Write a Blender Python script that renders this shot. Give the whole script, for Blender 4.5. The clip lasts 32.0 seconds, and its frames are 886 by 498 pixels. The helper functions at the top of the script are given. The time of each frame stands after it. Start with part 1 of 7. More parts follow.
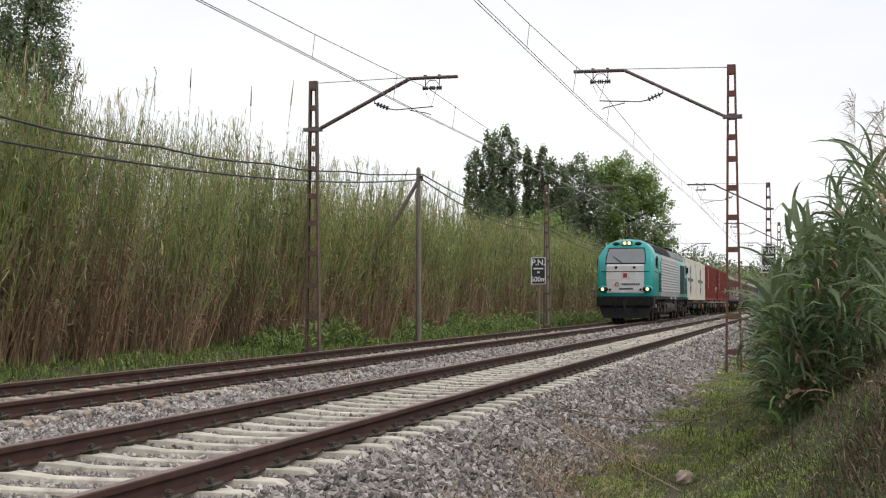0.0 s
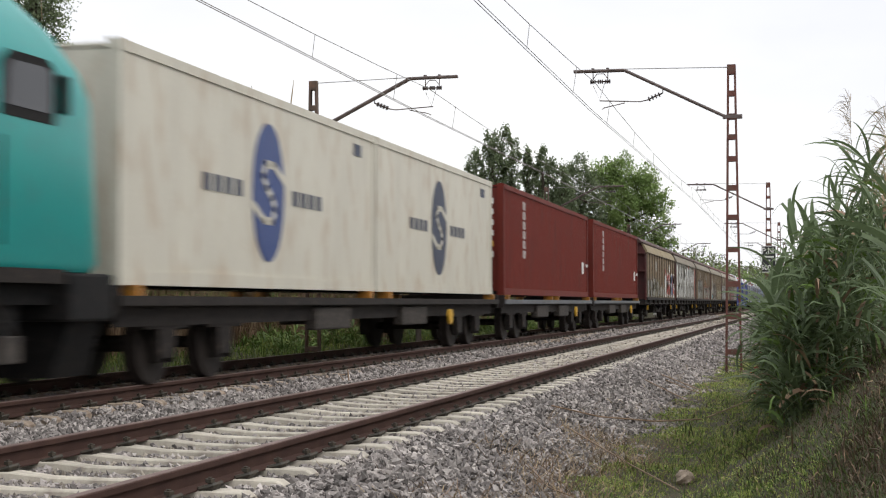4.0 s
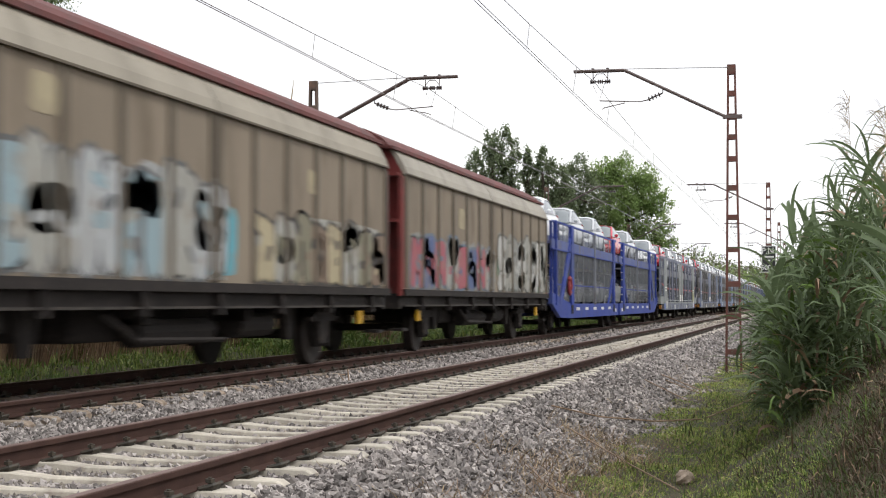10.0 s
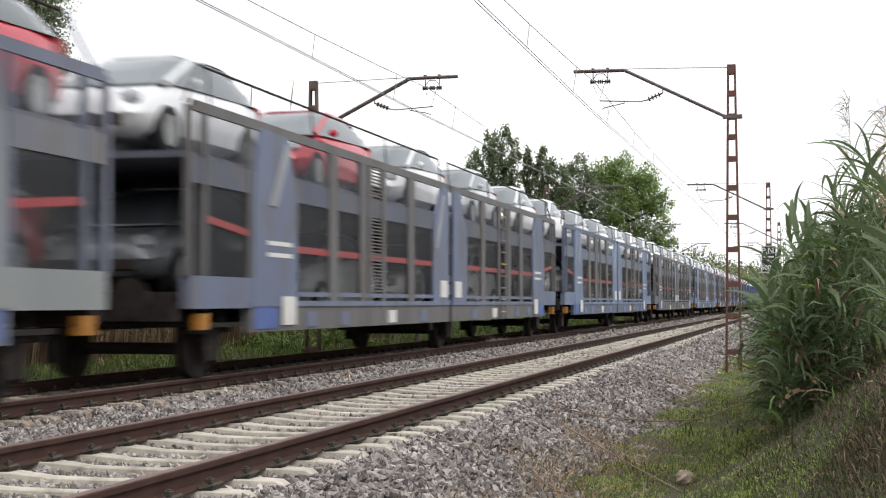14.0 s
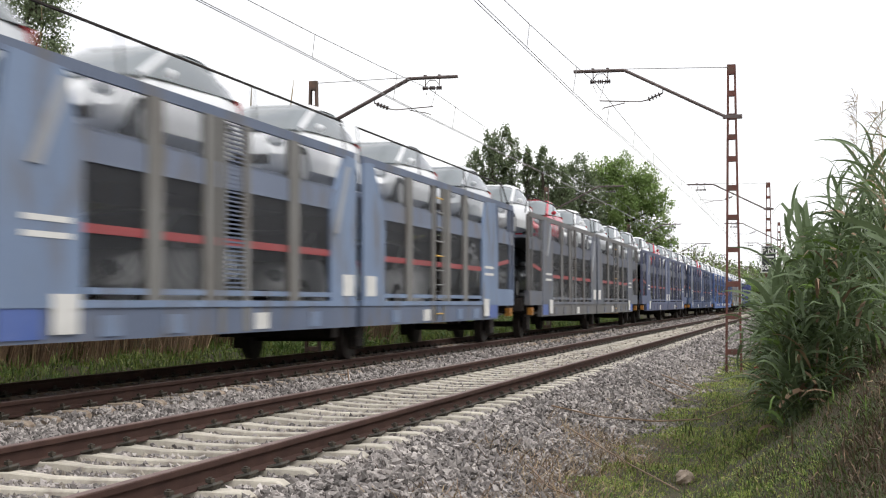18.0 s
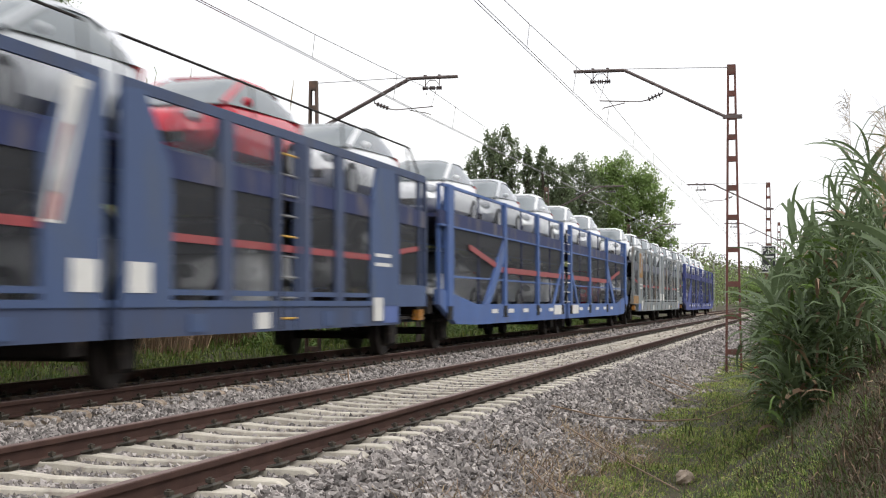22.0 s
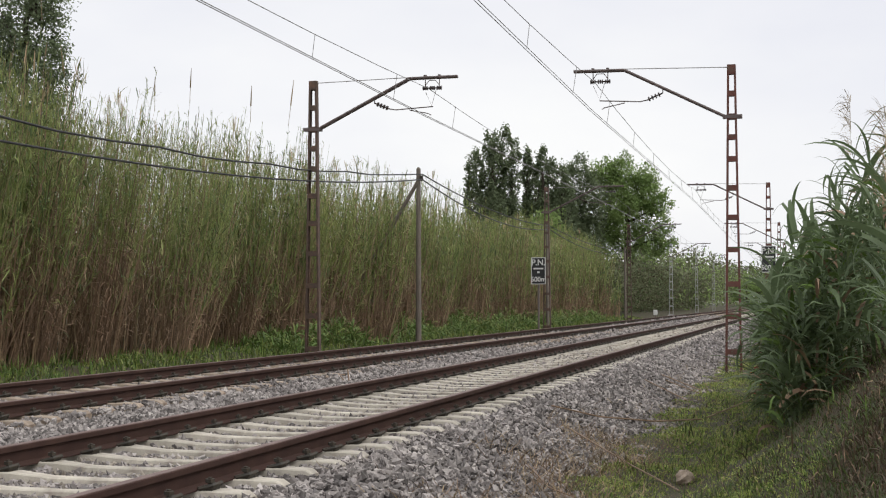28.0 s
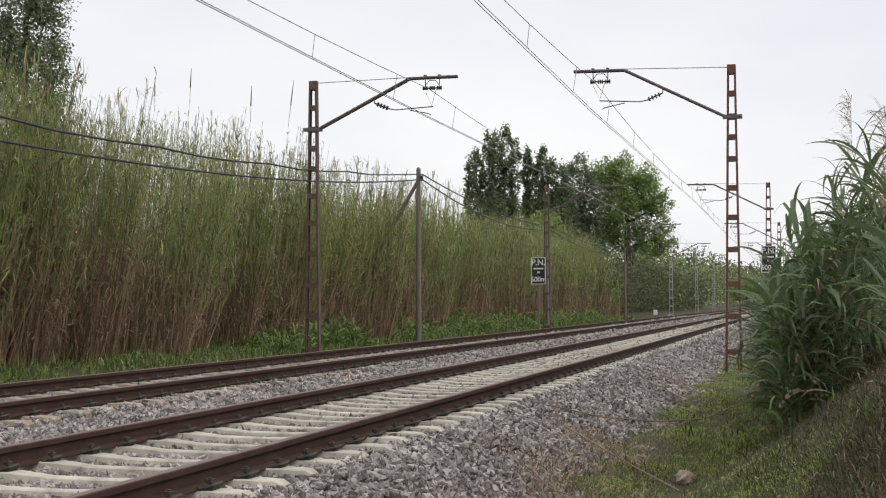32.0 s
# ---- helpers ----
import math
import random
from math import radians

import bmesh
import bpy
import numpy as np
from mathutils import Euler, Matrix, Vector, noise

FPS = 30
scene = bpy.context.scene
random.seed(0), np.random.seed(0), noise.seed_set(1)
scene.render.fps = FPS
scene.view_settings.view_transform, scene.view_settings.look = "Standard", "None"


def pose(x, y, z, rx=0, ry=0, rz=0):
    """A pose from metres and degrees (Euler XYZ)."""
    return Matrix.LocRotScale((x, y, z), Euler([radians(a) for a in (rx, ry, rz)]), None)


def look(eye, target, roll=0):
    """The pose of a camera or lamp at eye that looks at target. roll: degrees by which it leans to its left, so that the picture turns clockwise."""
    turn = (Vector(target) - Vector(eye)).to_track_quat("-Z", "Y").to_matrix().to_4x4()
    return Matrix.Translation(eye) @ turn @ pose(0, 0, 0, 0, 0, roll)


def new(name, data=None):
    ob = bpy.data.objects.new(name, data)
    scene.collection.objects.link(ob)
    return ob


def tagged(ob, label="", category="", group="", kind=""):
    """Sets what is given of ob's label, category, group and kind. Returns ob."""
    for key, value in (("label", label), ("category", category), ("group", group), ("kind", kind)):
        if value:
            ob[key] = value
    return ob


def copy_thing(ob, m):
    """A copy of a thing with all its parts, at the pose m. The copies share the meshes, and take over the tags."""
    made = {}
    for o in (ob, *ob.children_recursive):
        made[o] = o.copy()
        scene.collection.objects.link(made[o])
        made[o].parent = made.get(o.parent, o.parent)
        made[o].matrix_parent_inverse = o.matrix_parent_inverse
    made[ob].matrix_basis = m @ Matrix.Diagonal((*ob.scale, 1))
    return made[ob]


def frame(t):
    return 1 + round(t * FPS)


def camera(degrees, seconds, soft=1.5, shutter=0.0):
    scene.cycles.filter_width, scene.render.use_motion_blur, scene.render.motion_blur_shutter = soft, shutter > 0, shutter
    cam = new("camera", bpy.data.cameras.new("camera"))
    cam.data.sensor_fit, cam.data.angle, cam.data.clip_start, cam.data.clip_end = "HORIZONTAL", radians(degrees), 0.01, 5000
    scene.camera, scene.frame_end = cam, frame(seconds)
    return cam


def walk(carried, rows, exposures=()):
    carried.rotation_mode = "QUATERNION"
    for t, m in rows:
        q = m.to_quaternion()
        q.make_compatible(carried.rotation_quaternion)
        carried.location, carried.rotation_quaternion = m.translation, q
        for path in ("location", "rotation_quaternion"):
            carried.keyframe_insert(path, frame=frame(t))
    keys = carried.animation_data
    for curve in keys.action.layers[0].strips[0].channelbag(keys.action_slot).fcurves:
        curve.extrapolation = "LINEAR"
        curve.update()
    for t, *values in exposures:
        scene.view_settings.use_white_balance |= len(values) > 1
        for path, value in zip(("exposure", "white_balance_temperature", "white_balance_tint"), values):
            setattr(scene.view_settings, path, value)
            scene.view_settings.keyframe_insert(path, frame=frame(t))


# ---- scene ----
# Camera: it stands still beside the line, about one metre above rail level.
# World axes: x runs along the line away from the camera, y to the left of it, z = 0 is rail top.
EYE = (0.0, 0.0, 0.998)
AIM = (97.0297, 23.9059, 4.7051)
cam = camera(33.956, 32.0, soft=1.15, shutter=0.42)
STAND = look(EYE, AIM, -0.0565)
walk(cam, [(0.0, STAND), (32.0, STAND)],
     exposures=[(0.0, 0.24), (2.0, 0.2), (3.0, 0.2), (4.0, 0.26), (6.0, 0.32), (9.0, 0.46), (25.0, 0.48), (26.4, 0.26), (27.6, 0.08), (32.0, 0.08)])

# ---- world and light: a bright overcast sky ----
SUN_UP, SUN_TURN = radians(52), radians(200)
world = bpy.data.worlds.new("overcast_sky")
scene.world = world
world.use_nodes = True
wn, wl = world.node_tree.nodes, world.node_tree.links
sky = wn.new("ShaderNodeTexSky")
sky.sky_type, sky.sun_disc, sky.sun_elevation, sky.sun_rotation = "NISHITA", False, SUN_UP, SUN_TURN
coord, cloud, ramp = wn.new("ShaderNodeTexCoord"), wn.new("ShaderNodeTexNoise"), wn.new("ShaderNodeValToRGB")
cloud.inputs["Scale"].default_value, cloud.inputs["Detail"].default_value = 2.6, 5
ramp.color_ramp.elements[0].position, ramp.color_ramp.elements[0].color = 0.3, (0.82, 0.825, 0.885, 1)
ramp.color_ramp.elements[1].position, ramp.color_ramp.elements[1].color = 0.66, (0.975, 0.97, 0.965, 1)
dim, mixed = wn.new("ShaderNodeMixRGB"), wn.new("ShaderNodeMixRGB")
dim.blend_type, mixed.blend_type = "MULTIPLY", "MIX"
dim.inputs[0].default_value, dim.inputs[2].default_value = 1, (0.1, 0.1, 0.1, 1)
mixed.inputs[0].default_value = 0.92
stretch = wn.new("ShaderNodeMapping")
stretch.inputs["Scale"].default_value = (1, 1, 2.5)
wl.new(coord.outputs["Generated"], stretch.inputs[0])
wl.new(stretch.outputs[0], cloud.inputs["Vector"])
wl.new(cloud.outputs["Fac"], ramp.inputs[0])
wl.new(sky.outputs[0], dim.inputs[1])
wl.new(dim.outputs[0], mixed.inputs[1])
wl.new(ramp.outputs[0], mixed.inputs[2])
wl.new(mixed.outputs[0], wn["Background"].inputs[0])
wn["Background"].inputs[1].default_value = 1.0
sun = new("sun", bpy.data.lights.new("sun", "SUN"))
sun.data.energy, sun.data.angle, sun.data.color = 1.1, radians(25), (1.0, 0.97, 0.92)
sun.rotation_euler = (radians(90) - SUN_UP, 0, radians(180) - SUN_TURN)

# ---- materials ----
def surface(name, base, other=None, rough=0.7, metal=0.0, scale=6.0, amount=0.5, bump=0.15, fine=60.0,
            dirt=None, dirt_amount=0.35, each=0.0, island=0.0, axis=(1, 1, 1), gloss=0.5):
    """A procedural surface: two noises of different size, a stain colour, and variation from piece to piece."""
    m = bpy.data.materials.new(name)
    m.use_nodes = True
    n, l = m.node_tree.nodes, m.node_tree.links
    b = n["Principled BSDF"]
    b.inputs["Roughness"].default_value, b.inputs["Metallic"].default_value = rough, metal
    b.inputs["Specular IOR Level"].default_value = gloss
    tc, mp = n.new("ShaderNodeTexCoord"), n.new("ShaderNodeMapping")
    mp.inputs["Scale"].default_value = axis
    l.new(tc.outputs["Object"], mp.inputs[0])
    big, small = n.new("ShaderNodeTexNoise"), n.new("ShaderNodeTexNoise")
    big.inputs["Scale"].default_value, big.inputs["Detail"].default_value = scale, 6
    small.inputs["Scale"].default_value, small.inputs["Detail"].default_value = fine, 3
    l.new(mp.outputs[0], big.inputs["Vector"])
    l.new(mp.outputs[0], small.inputs["Vector"])
    r = n.new("ShaderNodeValToRGB")
    r.color_ramp.elements[0].position, r.color_ramp.elements[1].position = 0.5 - amount * 0.4, 0.5 + amount * 0.4
    r.color_ramp.elements[0].color = (*base, 1)
    r.color_ramp.elements[1].color = (*(other or [c * 0.7 for c in base]), 1)
    l.new(big.outputs["Fac"], r.inputs[0])
    out = r.outputs[0]
    if dirt:
        stain, sr, mix = n.new("ShaderNodeTexNoise"), n.new("ShaderNodeValToRGB"), n.new("ShaderNodeMixRGB")
        stain.inputs["Scale"].default_value, stain.inputs["Detail"].default_value = scale * 2.7, 8
        l.new(mp.outputs[0], stain.inputs["Vector"])
        sr.color_ramp.elements[0].position, sr.color_ramp.elements[1].position = 0.62 - dirt_amount * 0.4, 0.78
        l.new(stain.outputs["Fac"], sr.inputs[0])
        l.new(sr.outputs[0], mix.inputs[0])
        l.new(out, mix.inputs[1])
        mix.inputs[2].default_value = (*dirt, 1)
        out = mix.outputs[0]
    hs = n.new("ShaderNodeHueSaturation")
    l.new(out, hs.inputs["Color"])
    grain = n.new("ShaderNodeMapRange")
    grain.inputs[3].default_value, grain.inputs[4].default_value = 0.86, 1.14
    l.new(small.outputs["Fac"], grain.inputs[0])
    value = grain.outputs[0]
    for amt, node, socket in ((each, "ShaderNodeObjectInfo", "Random"), (island, "ShaderNodeNewGeometry", "Random Per Island")):
        if amt:
            info, rng, mul = n.new(node), n.new("ShaderNodeMapRange"), n.new("ShaderNodeMath")
            rng.inputs[3].default_value, rng.inputs[4].default_value = 1 - amt, 1 + amt
            mul.operation = "MULTIPLY"
            l.new(info.outputs[socket], rng.inputs[0])
            l.new(rng.outputs[0], mul.inputs[0])
            l.new(value, mul.inputs[1])
            value = mul.outputs[0]
    l.new(value, hs.inputs["Value"])
    l.new(hs.outputs[0], b.inputs["Base Color"])
    if bump:
        bp = n.new("ShaderNodeBump")
        bp.inputs["Strength"].default_value, bp.inputs["Distance"].default_value = bump, 0.02
        l.new(small.outputs["Fac"], bp.inputs["Height"])
        l.new(bp.outputs[0], b.inputs["Normal"])
    return m


def leafy(name, base, other, island=0.35, through_light=0.25, scale=0.5):
    """Leaves: a slightly glossy sheet that lets some light through."""
    m = surface(name, base, other, rough=0.55, scale=scale, amount=0.8, bump=0, island=island, gloss=0.3)
    n, l = m.node_tree.nodes, m.node_tree.links
    b = n["Principled BSDF"]
    t, mix = n.new("ShaderNodeBsdfTranslucent"), n.new("ShaderNodeMixShader")
    mix.inputs[0].default_value = through_light
    l.new(b.inputs["Base Color"].links[0].from_socket, t.inputs[0])
    l.new(b.outputs[0], mix.inputs[1])
    l.new(t.outputs[0], mix.inputs[2])
    l.new(mix.outputs[0], n["Material Output"].inputs[0])
    return m


def glow(name, colour, strength):
    m = bpy.data.materials.new(name)
    m.use_nodes = True
    b = m.node_tree.nodes["Principled BSDF"]
    b.inputs["Base Color"].default_value = (*colour, 1)
    b.inputs["Emission Color"].default_value, b.inputs["Emission Strength"].default_value = (*colour, 1), strength
    return m


BALLAST = surface("ballast_stone", (0.385, 0.352, 0.33), (0.215, 0.195, 0.185), rough=0.9, scale=1.2, fine=25, island=0.6, bump=0.4, gloss=0.2)
REED_STEM = leafy("reed_stem", (0.13, 0.17, 0.065), (0.1, 0.13, 0.05), 0.3, 0.15)
FOULED = surface("sandy_ballast", (0.36, 0.32, 0.265), (0.27, 0.24, 0.2), rough=0.9, scale=4, island=0.35)
GRIT = surface("ballast_grit", (0.22, 0.2, 0.195), (0.15, 0.135, 0.13), rough=0.95, scale=9, fine=40, bump=0.8)
CONCRETE = surface("sleeper_concrete", (0.58, 0.535, 0.45), (0.47, 0.43, 0.36), rough=0.85, scale=3, fine=70, dirt=(0.28, 0.24, 0.2), each=0.12)
CONCRETE_OLD = surface("old_sleeper_concrete", (0.42, 0.35, 0.27), (0.33, 0.26, 0.2), rough=0.9, scale=3, fine=70, dirt=(0.2, 0.14, 0.1), each=0.15)
RAIL = surface("rail_rust", (0.075, 0.042, 0.033), (0.05, 0.028, 0.023), rough=0.85, scale=3, fine=80, metal=0.0, gloss=0.15)
# The head's own brown, lightened further to paint the highlight along its top.
RAIL_TOP = surface("rail_head", (0.23, 0.165, 0.148), (0.16, 0.11, 0.098), rough=0.6, metal=0.1, scale=3, fine=90, bump=0.05, gloss=0.25)
CLIP = surface("clip_steel", (0.035, 0.035, 0.028), (0.06, 0.045, 0.03), rough=0.65, scale=20)
MAST_RED = surface("mast_oxide_paint", (0.17, 0.06, 0.045), (0.11, 0.045, 0.035), rough=0.75, scale=3, dirt=(0.12, 0.08, 0.06))
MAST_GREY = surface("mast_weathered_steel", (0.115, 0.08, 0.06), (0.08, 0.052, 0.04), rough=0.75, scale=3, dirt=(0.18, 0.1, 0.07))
MAST_PALE = surface("mast_pale_grey", (0.42, 0.43, 0.42), (0.33, 0.34, 0.33), rough=0.6, scale=3)
ARM = surface("arm_steel", (0.15, 0.11, 0.1), (0.1, 0.08, 0.075), rough=0.6, scale=4)
WIRE = surface("wire_copper", (0.3, 0.29, 0.28), (0.24, 0.23, 0.22), rough=0.5, scale=4, bump=0)
CABLE = surface("cable_black", (0.035, 0.035, 0.035), rough=0.6, scale=4, bump=0)
PORCELAIN = surface("insulator_brown", (0.06, 0.04, 0.035), rough=0.25, scale=4, bump=0)
TIMBER = surface("pole_timber", (0.2, 0.17, 0.14), (0.13, 0.11, 0.09), rough=0.85, scale=4, axis=(6, 6, 0.6))
SOIL = surface("soil", (0.075, 0.055, 0.034), (0.05, 0.042, 0.02), rough=0.95, scale=0.9, fine=14, dirt=(0.045, 0.06, 0.016), dirt_amount=0.5, bump=0.6)
GRASS = leafy("grass_green", (0.13, 0.2, 0.045), (0.09, 0.155, 0.03), 0.4)
GRASS_MID = leafy("young_cane_leaf", (0.17, 0.25, 0.075), (0.125, 0.195, 0.055), 0.4)
GRASS_PALE = leafy("grass_yellow_green", (0.27, 0.3, 0.085), (0.19, 0.24, 0.055), 0.35)
STRAW = leafy("dry_straw", (0.42, 0.33, 0.2), (0.3, 0.22, 0.13), 0.35, 0.15)
CANE_BROWN = leafy("dry_cane", (0.33, 0.225, 0.145), (0.21, 0.14, 0.092), 0.5, 0.1)
BANK_GREEN = leafy("bank_grass_green", (0.37, 0.44, 0.13), (0.28, 0.35, 0.09), 0.4, 0.4)
BANK_PALE = leafy("bank_grass_pale", (0.44, 0.44, 0.16), (0.34, 0.36, 0.115), 0.35, 0.4)
# Dead brown and weed green, both colours darkened for shade beneath the reeds.
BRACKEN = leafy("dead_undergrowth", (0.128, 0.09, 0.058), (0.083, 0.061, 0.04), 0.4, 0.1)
SHADE_GRASS = leafy("shade_toned_weed", (0.098, 0.127, 0.05), (0.065, 0.09, 0.035), 0.4, 0.2)
CANE_GREEN = leafy("cane_leaf", (0.3, 0.34, 0.115), (0.215, 0.265, 0.088), 0.35, 0.35)
CANE_PALE = leafy("cane_leaf_pale", (0.42, 0.42, 0.2), (0.33, 0.34, 0.15), 0.3, 0.35)
CANE_DARK = leafy("cane_leaf_dark", (0.15, 0.21, 0.085), (0.105, 0.155, 0.06), 0.35, 0.3)
REED_LEAF = leafy("near_reed_leaf", (0.155, 0.208, 0.104), (0.1, 0.14, 0.068), 0.4, 0.3)
POPLAR = leafy("poplar_leaf", (0.235, 0.285, 0.165), (0.175, 0.215, 0.125), 0.3, 0.5)
POPLAR.node_tree.nodes["Principled BSDF"].inputs["Specular IOR Level"].default_value = 0.12
LIME = leafy("broadleaf", (0.3, 0.4, 0.14), (0.21, 0.3, 0.105), 0.3, 0.45)
SHRUB = leafy("far_shrub_leaf", (0.17, 0.18, 0.095), (0.125, 0.14, 0.075), 0.2, 0.35)
BARK = surface("bark", (0.1, 0.08, 0.06), (0.06, 0.05, 0.04), rough=0.9, scale=6)

# ---- mesh tools ----
class Shape:
    """Vertices and faces of one mesh, put together from simple pieces."""

    def __init__(self):
        self.v, self.f, self.m = [], [], []

    def add(self, verts, faces, slot=0):
        k = len(self.v)
        self.v += [tuple(p) for p in verts]
        self.f += [tuple(i + k for i in f) for f in faces]
        self.m += [slot] * len(faces)
        return self

    def box(self, x0, x1, y0, y1, z0, z1, slot=0):
        v = [(x, y, z) for z in (z0, z1) for x, y in ((x0, y0), (x1, y0), (x1, y1), (x0, y1))]
        return self.add(v, [(3, 2, 1, 0), (4, 5, 6, 7), (0, 1, 5, 4), (1, 2, 6, 5), (2, 3, 7, 6), (3, 0, 4, 7)], slot)

    def prism(self, poly, x0, x1, slot=0):
        """An outline in y and z, drawn out from x0 to x1."""
        return self.loft([[(x0, y, z) for y, z in poly], [(x1, y, z) for y, z in poly]], slot)

    def slab(self, poly, y0, y1, slot=0):
        """An outline in x and z, drawn out from y0 to y1."""
        return self.loft([[(x, y0, z) for x, z in poly], [(x, y1, z) for x, z in poly]], slot)

    def loft(self, rings, slot=0, caps=True):
        n = len(rings[0])
        v = [p for r in rings for p in r]
        f = [(a * n + i, a * n + (i + 1) % n, (a + 1) * n + (i + 1) % n, (a + 1) * n + i)
             for a in range(len(rings) - 1) for i in range(n)]
        if caps:
            f += [tuple(range(n - 1, -1, -1)), tuple(range((len(rings) - 1) * n, len(rings) * n))]
        return self.add(v, f, slot)

    def rod(self, p0, p1, r0, r1=None, n=8, slot=0, caps=True):
        p0, p1 = Vector(p0), Vector(p1)
        d = (p1 - p0).normalized()
        a = d.cross(Vector((0, 0, 1)) if abs(d.z) < 0.9 else Vector((1, 0, 0))).normalized()
        b = d.cross(a)
        ring = lambda p, r: [p + (a * math.cos(k * math.tau / n) + b * math.sin(k * math.tau / n)) * r for k in range(n)]
        return self.loft([ring(p0, r0), ring(p1, r0 if r1 is None else r1)], slot, caps)

    def chain(self, points, r, n=5, slot=0):
        """A tube along a bent line."""
        pts = [Vector(p) for p in points]
        rings = []
        for k, p in enumerate(pts):
            d = (pts[min(k + 1, len(pts) - 1)] - pts[max(k - 1, 0)]).normalized()
            a = d.cross(Vector((0, 0, 1)) if abs(d.z) < 0.9 else Vector((1, 0, 0))).normalized()
            b = d.cross(a)
            rings.append([p + (a * math.cos(j * math.tau / n) + b * math.sin(j * math.tau / n)) * r for j in range(n)])
        return self.loft(rings, slot)

    def wheel(self, x, y0, y1, z, r, n=20, slot=0):
        return self.rod((x, y0, z), (x, y1, z), r, n=n, slot=slot)

    def ball(self, c, r, n=8, rows=5, slot=0, squash=(1, 1, 1)):
        rings = []
        for k in range(rows + 1):
            t = math.pi * (0.04 + 0.92 * k / rows)
            rings.append([(c[0] + r * squash[0] * math.sin(t) * math.cos(j * math.tau / n),
                           c[1] + r * squash[1] * math.sin(t) * math.sin(j * math.tau / n),
                           c[2] - r * squash[2] * math.cos(t)) for j in range(n)])
        return self.loft(rings, slot)

    def mesh(self, name, mats, smooth=False, bevel=0.0, segments=2):
        me = bpy.data.meshes.new(name)
        me.from_pydata(self.v, [], self.f)
        for m in (mats if isinstance(mats, (list, tuple)) else [mats]):
            me.materials.append(m)
        if any(self.m):
            me.polygons.foreach_set("material_index", self.m)
        bm = bmesh.new()
        bm.from_mesh(me)
        bmesh.ops.recalc_face_normals(bm, faces=bm.faces)
        if bevel:
            sharp = [e for e in bm.edges if len(e.link_faces) == 2 and e.calc_face_angle(0) > 0.5]
            bmesh.ops.bevel(bm, geom=sharp, offset=bevel, segments=segments, affect="EDGES", profile=0.5, clamp_overlap=True)
        bm.to_mesh(me)
        bm.free()
        if smooth:
            me.polygons.foreach_set("use_smooth", [True] * len(me.polygons))
            me.set_sharp_from_angle(angle=radians(40))
        else:
            me.shade_flat()
        return me


def part(name, shape, mats, parent, label="", bevel=0.0, smooth=False, at=None):
    """One mesh object under a thing or under a part."""
    ob = new(name, shape if isinstance(shape, bpy.types.Mesh) else shape.mesh(name, mats, smooth, bevel))
    ob.parent = parent
    if at:
        ob.location = at
    return tagged(ob, label)


def thing(name, label, category, at=(0, 0, 0), group="", kind=""):
    ob = new(name)
    ob.location = at
    ob.empty_display_size = 0.3
    return tagged(ob, label, category, group, kind)


def solid(name, shape, mats, label, category, at=(0, 0, 0), bevel=0.0, smooth=False, group="", kind=""):
    ob = new(name, shape if isinstance(shape, bpy.types.Mesh) else shape.mesh(name, mats, smooth, bevel))
    ob.location = at
    return tagged(ob, label, category, group, kind)


def cloud_mesh(name, verts, faces, mats, slots=None, flat=True):
    """One big mesh from arrays: verts (n, 3), faces (m, k)."""
    verts, faces = np.asarray(verts, dtype=np.float32), np.asarray(faces, dtype=np.int32)
    k = faces.shape[1]
    me = bpy.data.meshes.new(name)
    me.vertices.add(len(verts))
    me.vertices.foreach_set("co", verts.ravel())
    me.loops.add(faces.size)
    me.loops.foreach_set("vertex_index", faces.ravel())
    me.polygons.add(len(faces))
    me.polygons.foreach_set("loop_start", np.arange(0, faces.size, k, dtype=np.int32))
    for m in mats:
        me.materials.append(m)
    if slots is not None:
        me.polygons.foreach_set("material_index", np.asarray(slots, dtype=np.int32))
    me.update(calc_edges=True)
    me.validate()
    if flat:
        me.shade_flat()
    return me


rng = np.random.default_rng(7)
YR, YL = 4.542, 8.478          # centre lines of the two tracks
ZL = 0.03                      # the far track lies a little higher
GAUGE = 0.869                  # half the distance between the rails' centres
PITCH = 0.6                    # sleeper spacing
X_NEAR, X_FAR = -60.0, 700.0

# ---- ground ----
def ground_z(x, y):
    """Height of the earth: flat beside the line, a bank at the near side, a low verge at the far side."""
    z = np.full_like(np.asarray(x, dtype=float), -0.62)
    y = np.asarray(y, dtype=float)
    x = np.asarray(x, dtype=float)
    z = z + np.clip((y - 10.6) / 2.2, 0, 1) * 0.42
    z = z + np.clip((y - 13.2) / 3.0, 0, 1) * 0.25
    near = np.clip((1.05 - y) / 1.5, 0, 1.5)
    z = z + near ** 1.3 * 0.9 * np.clip((x - 4.0) / 6.0, 0, 1)
    z = z + 0.035 * np.sin(x * 1.7 + y * 2.3) + 0.025 * np.sin(x * 4.1 - y * 3.7)
    return z


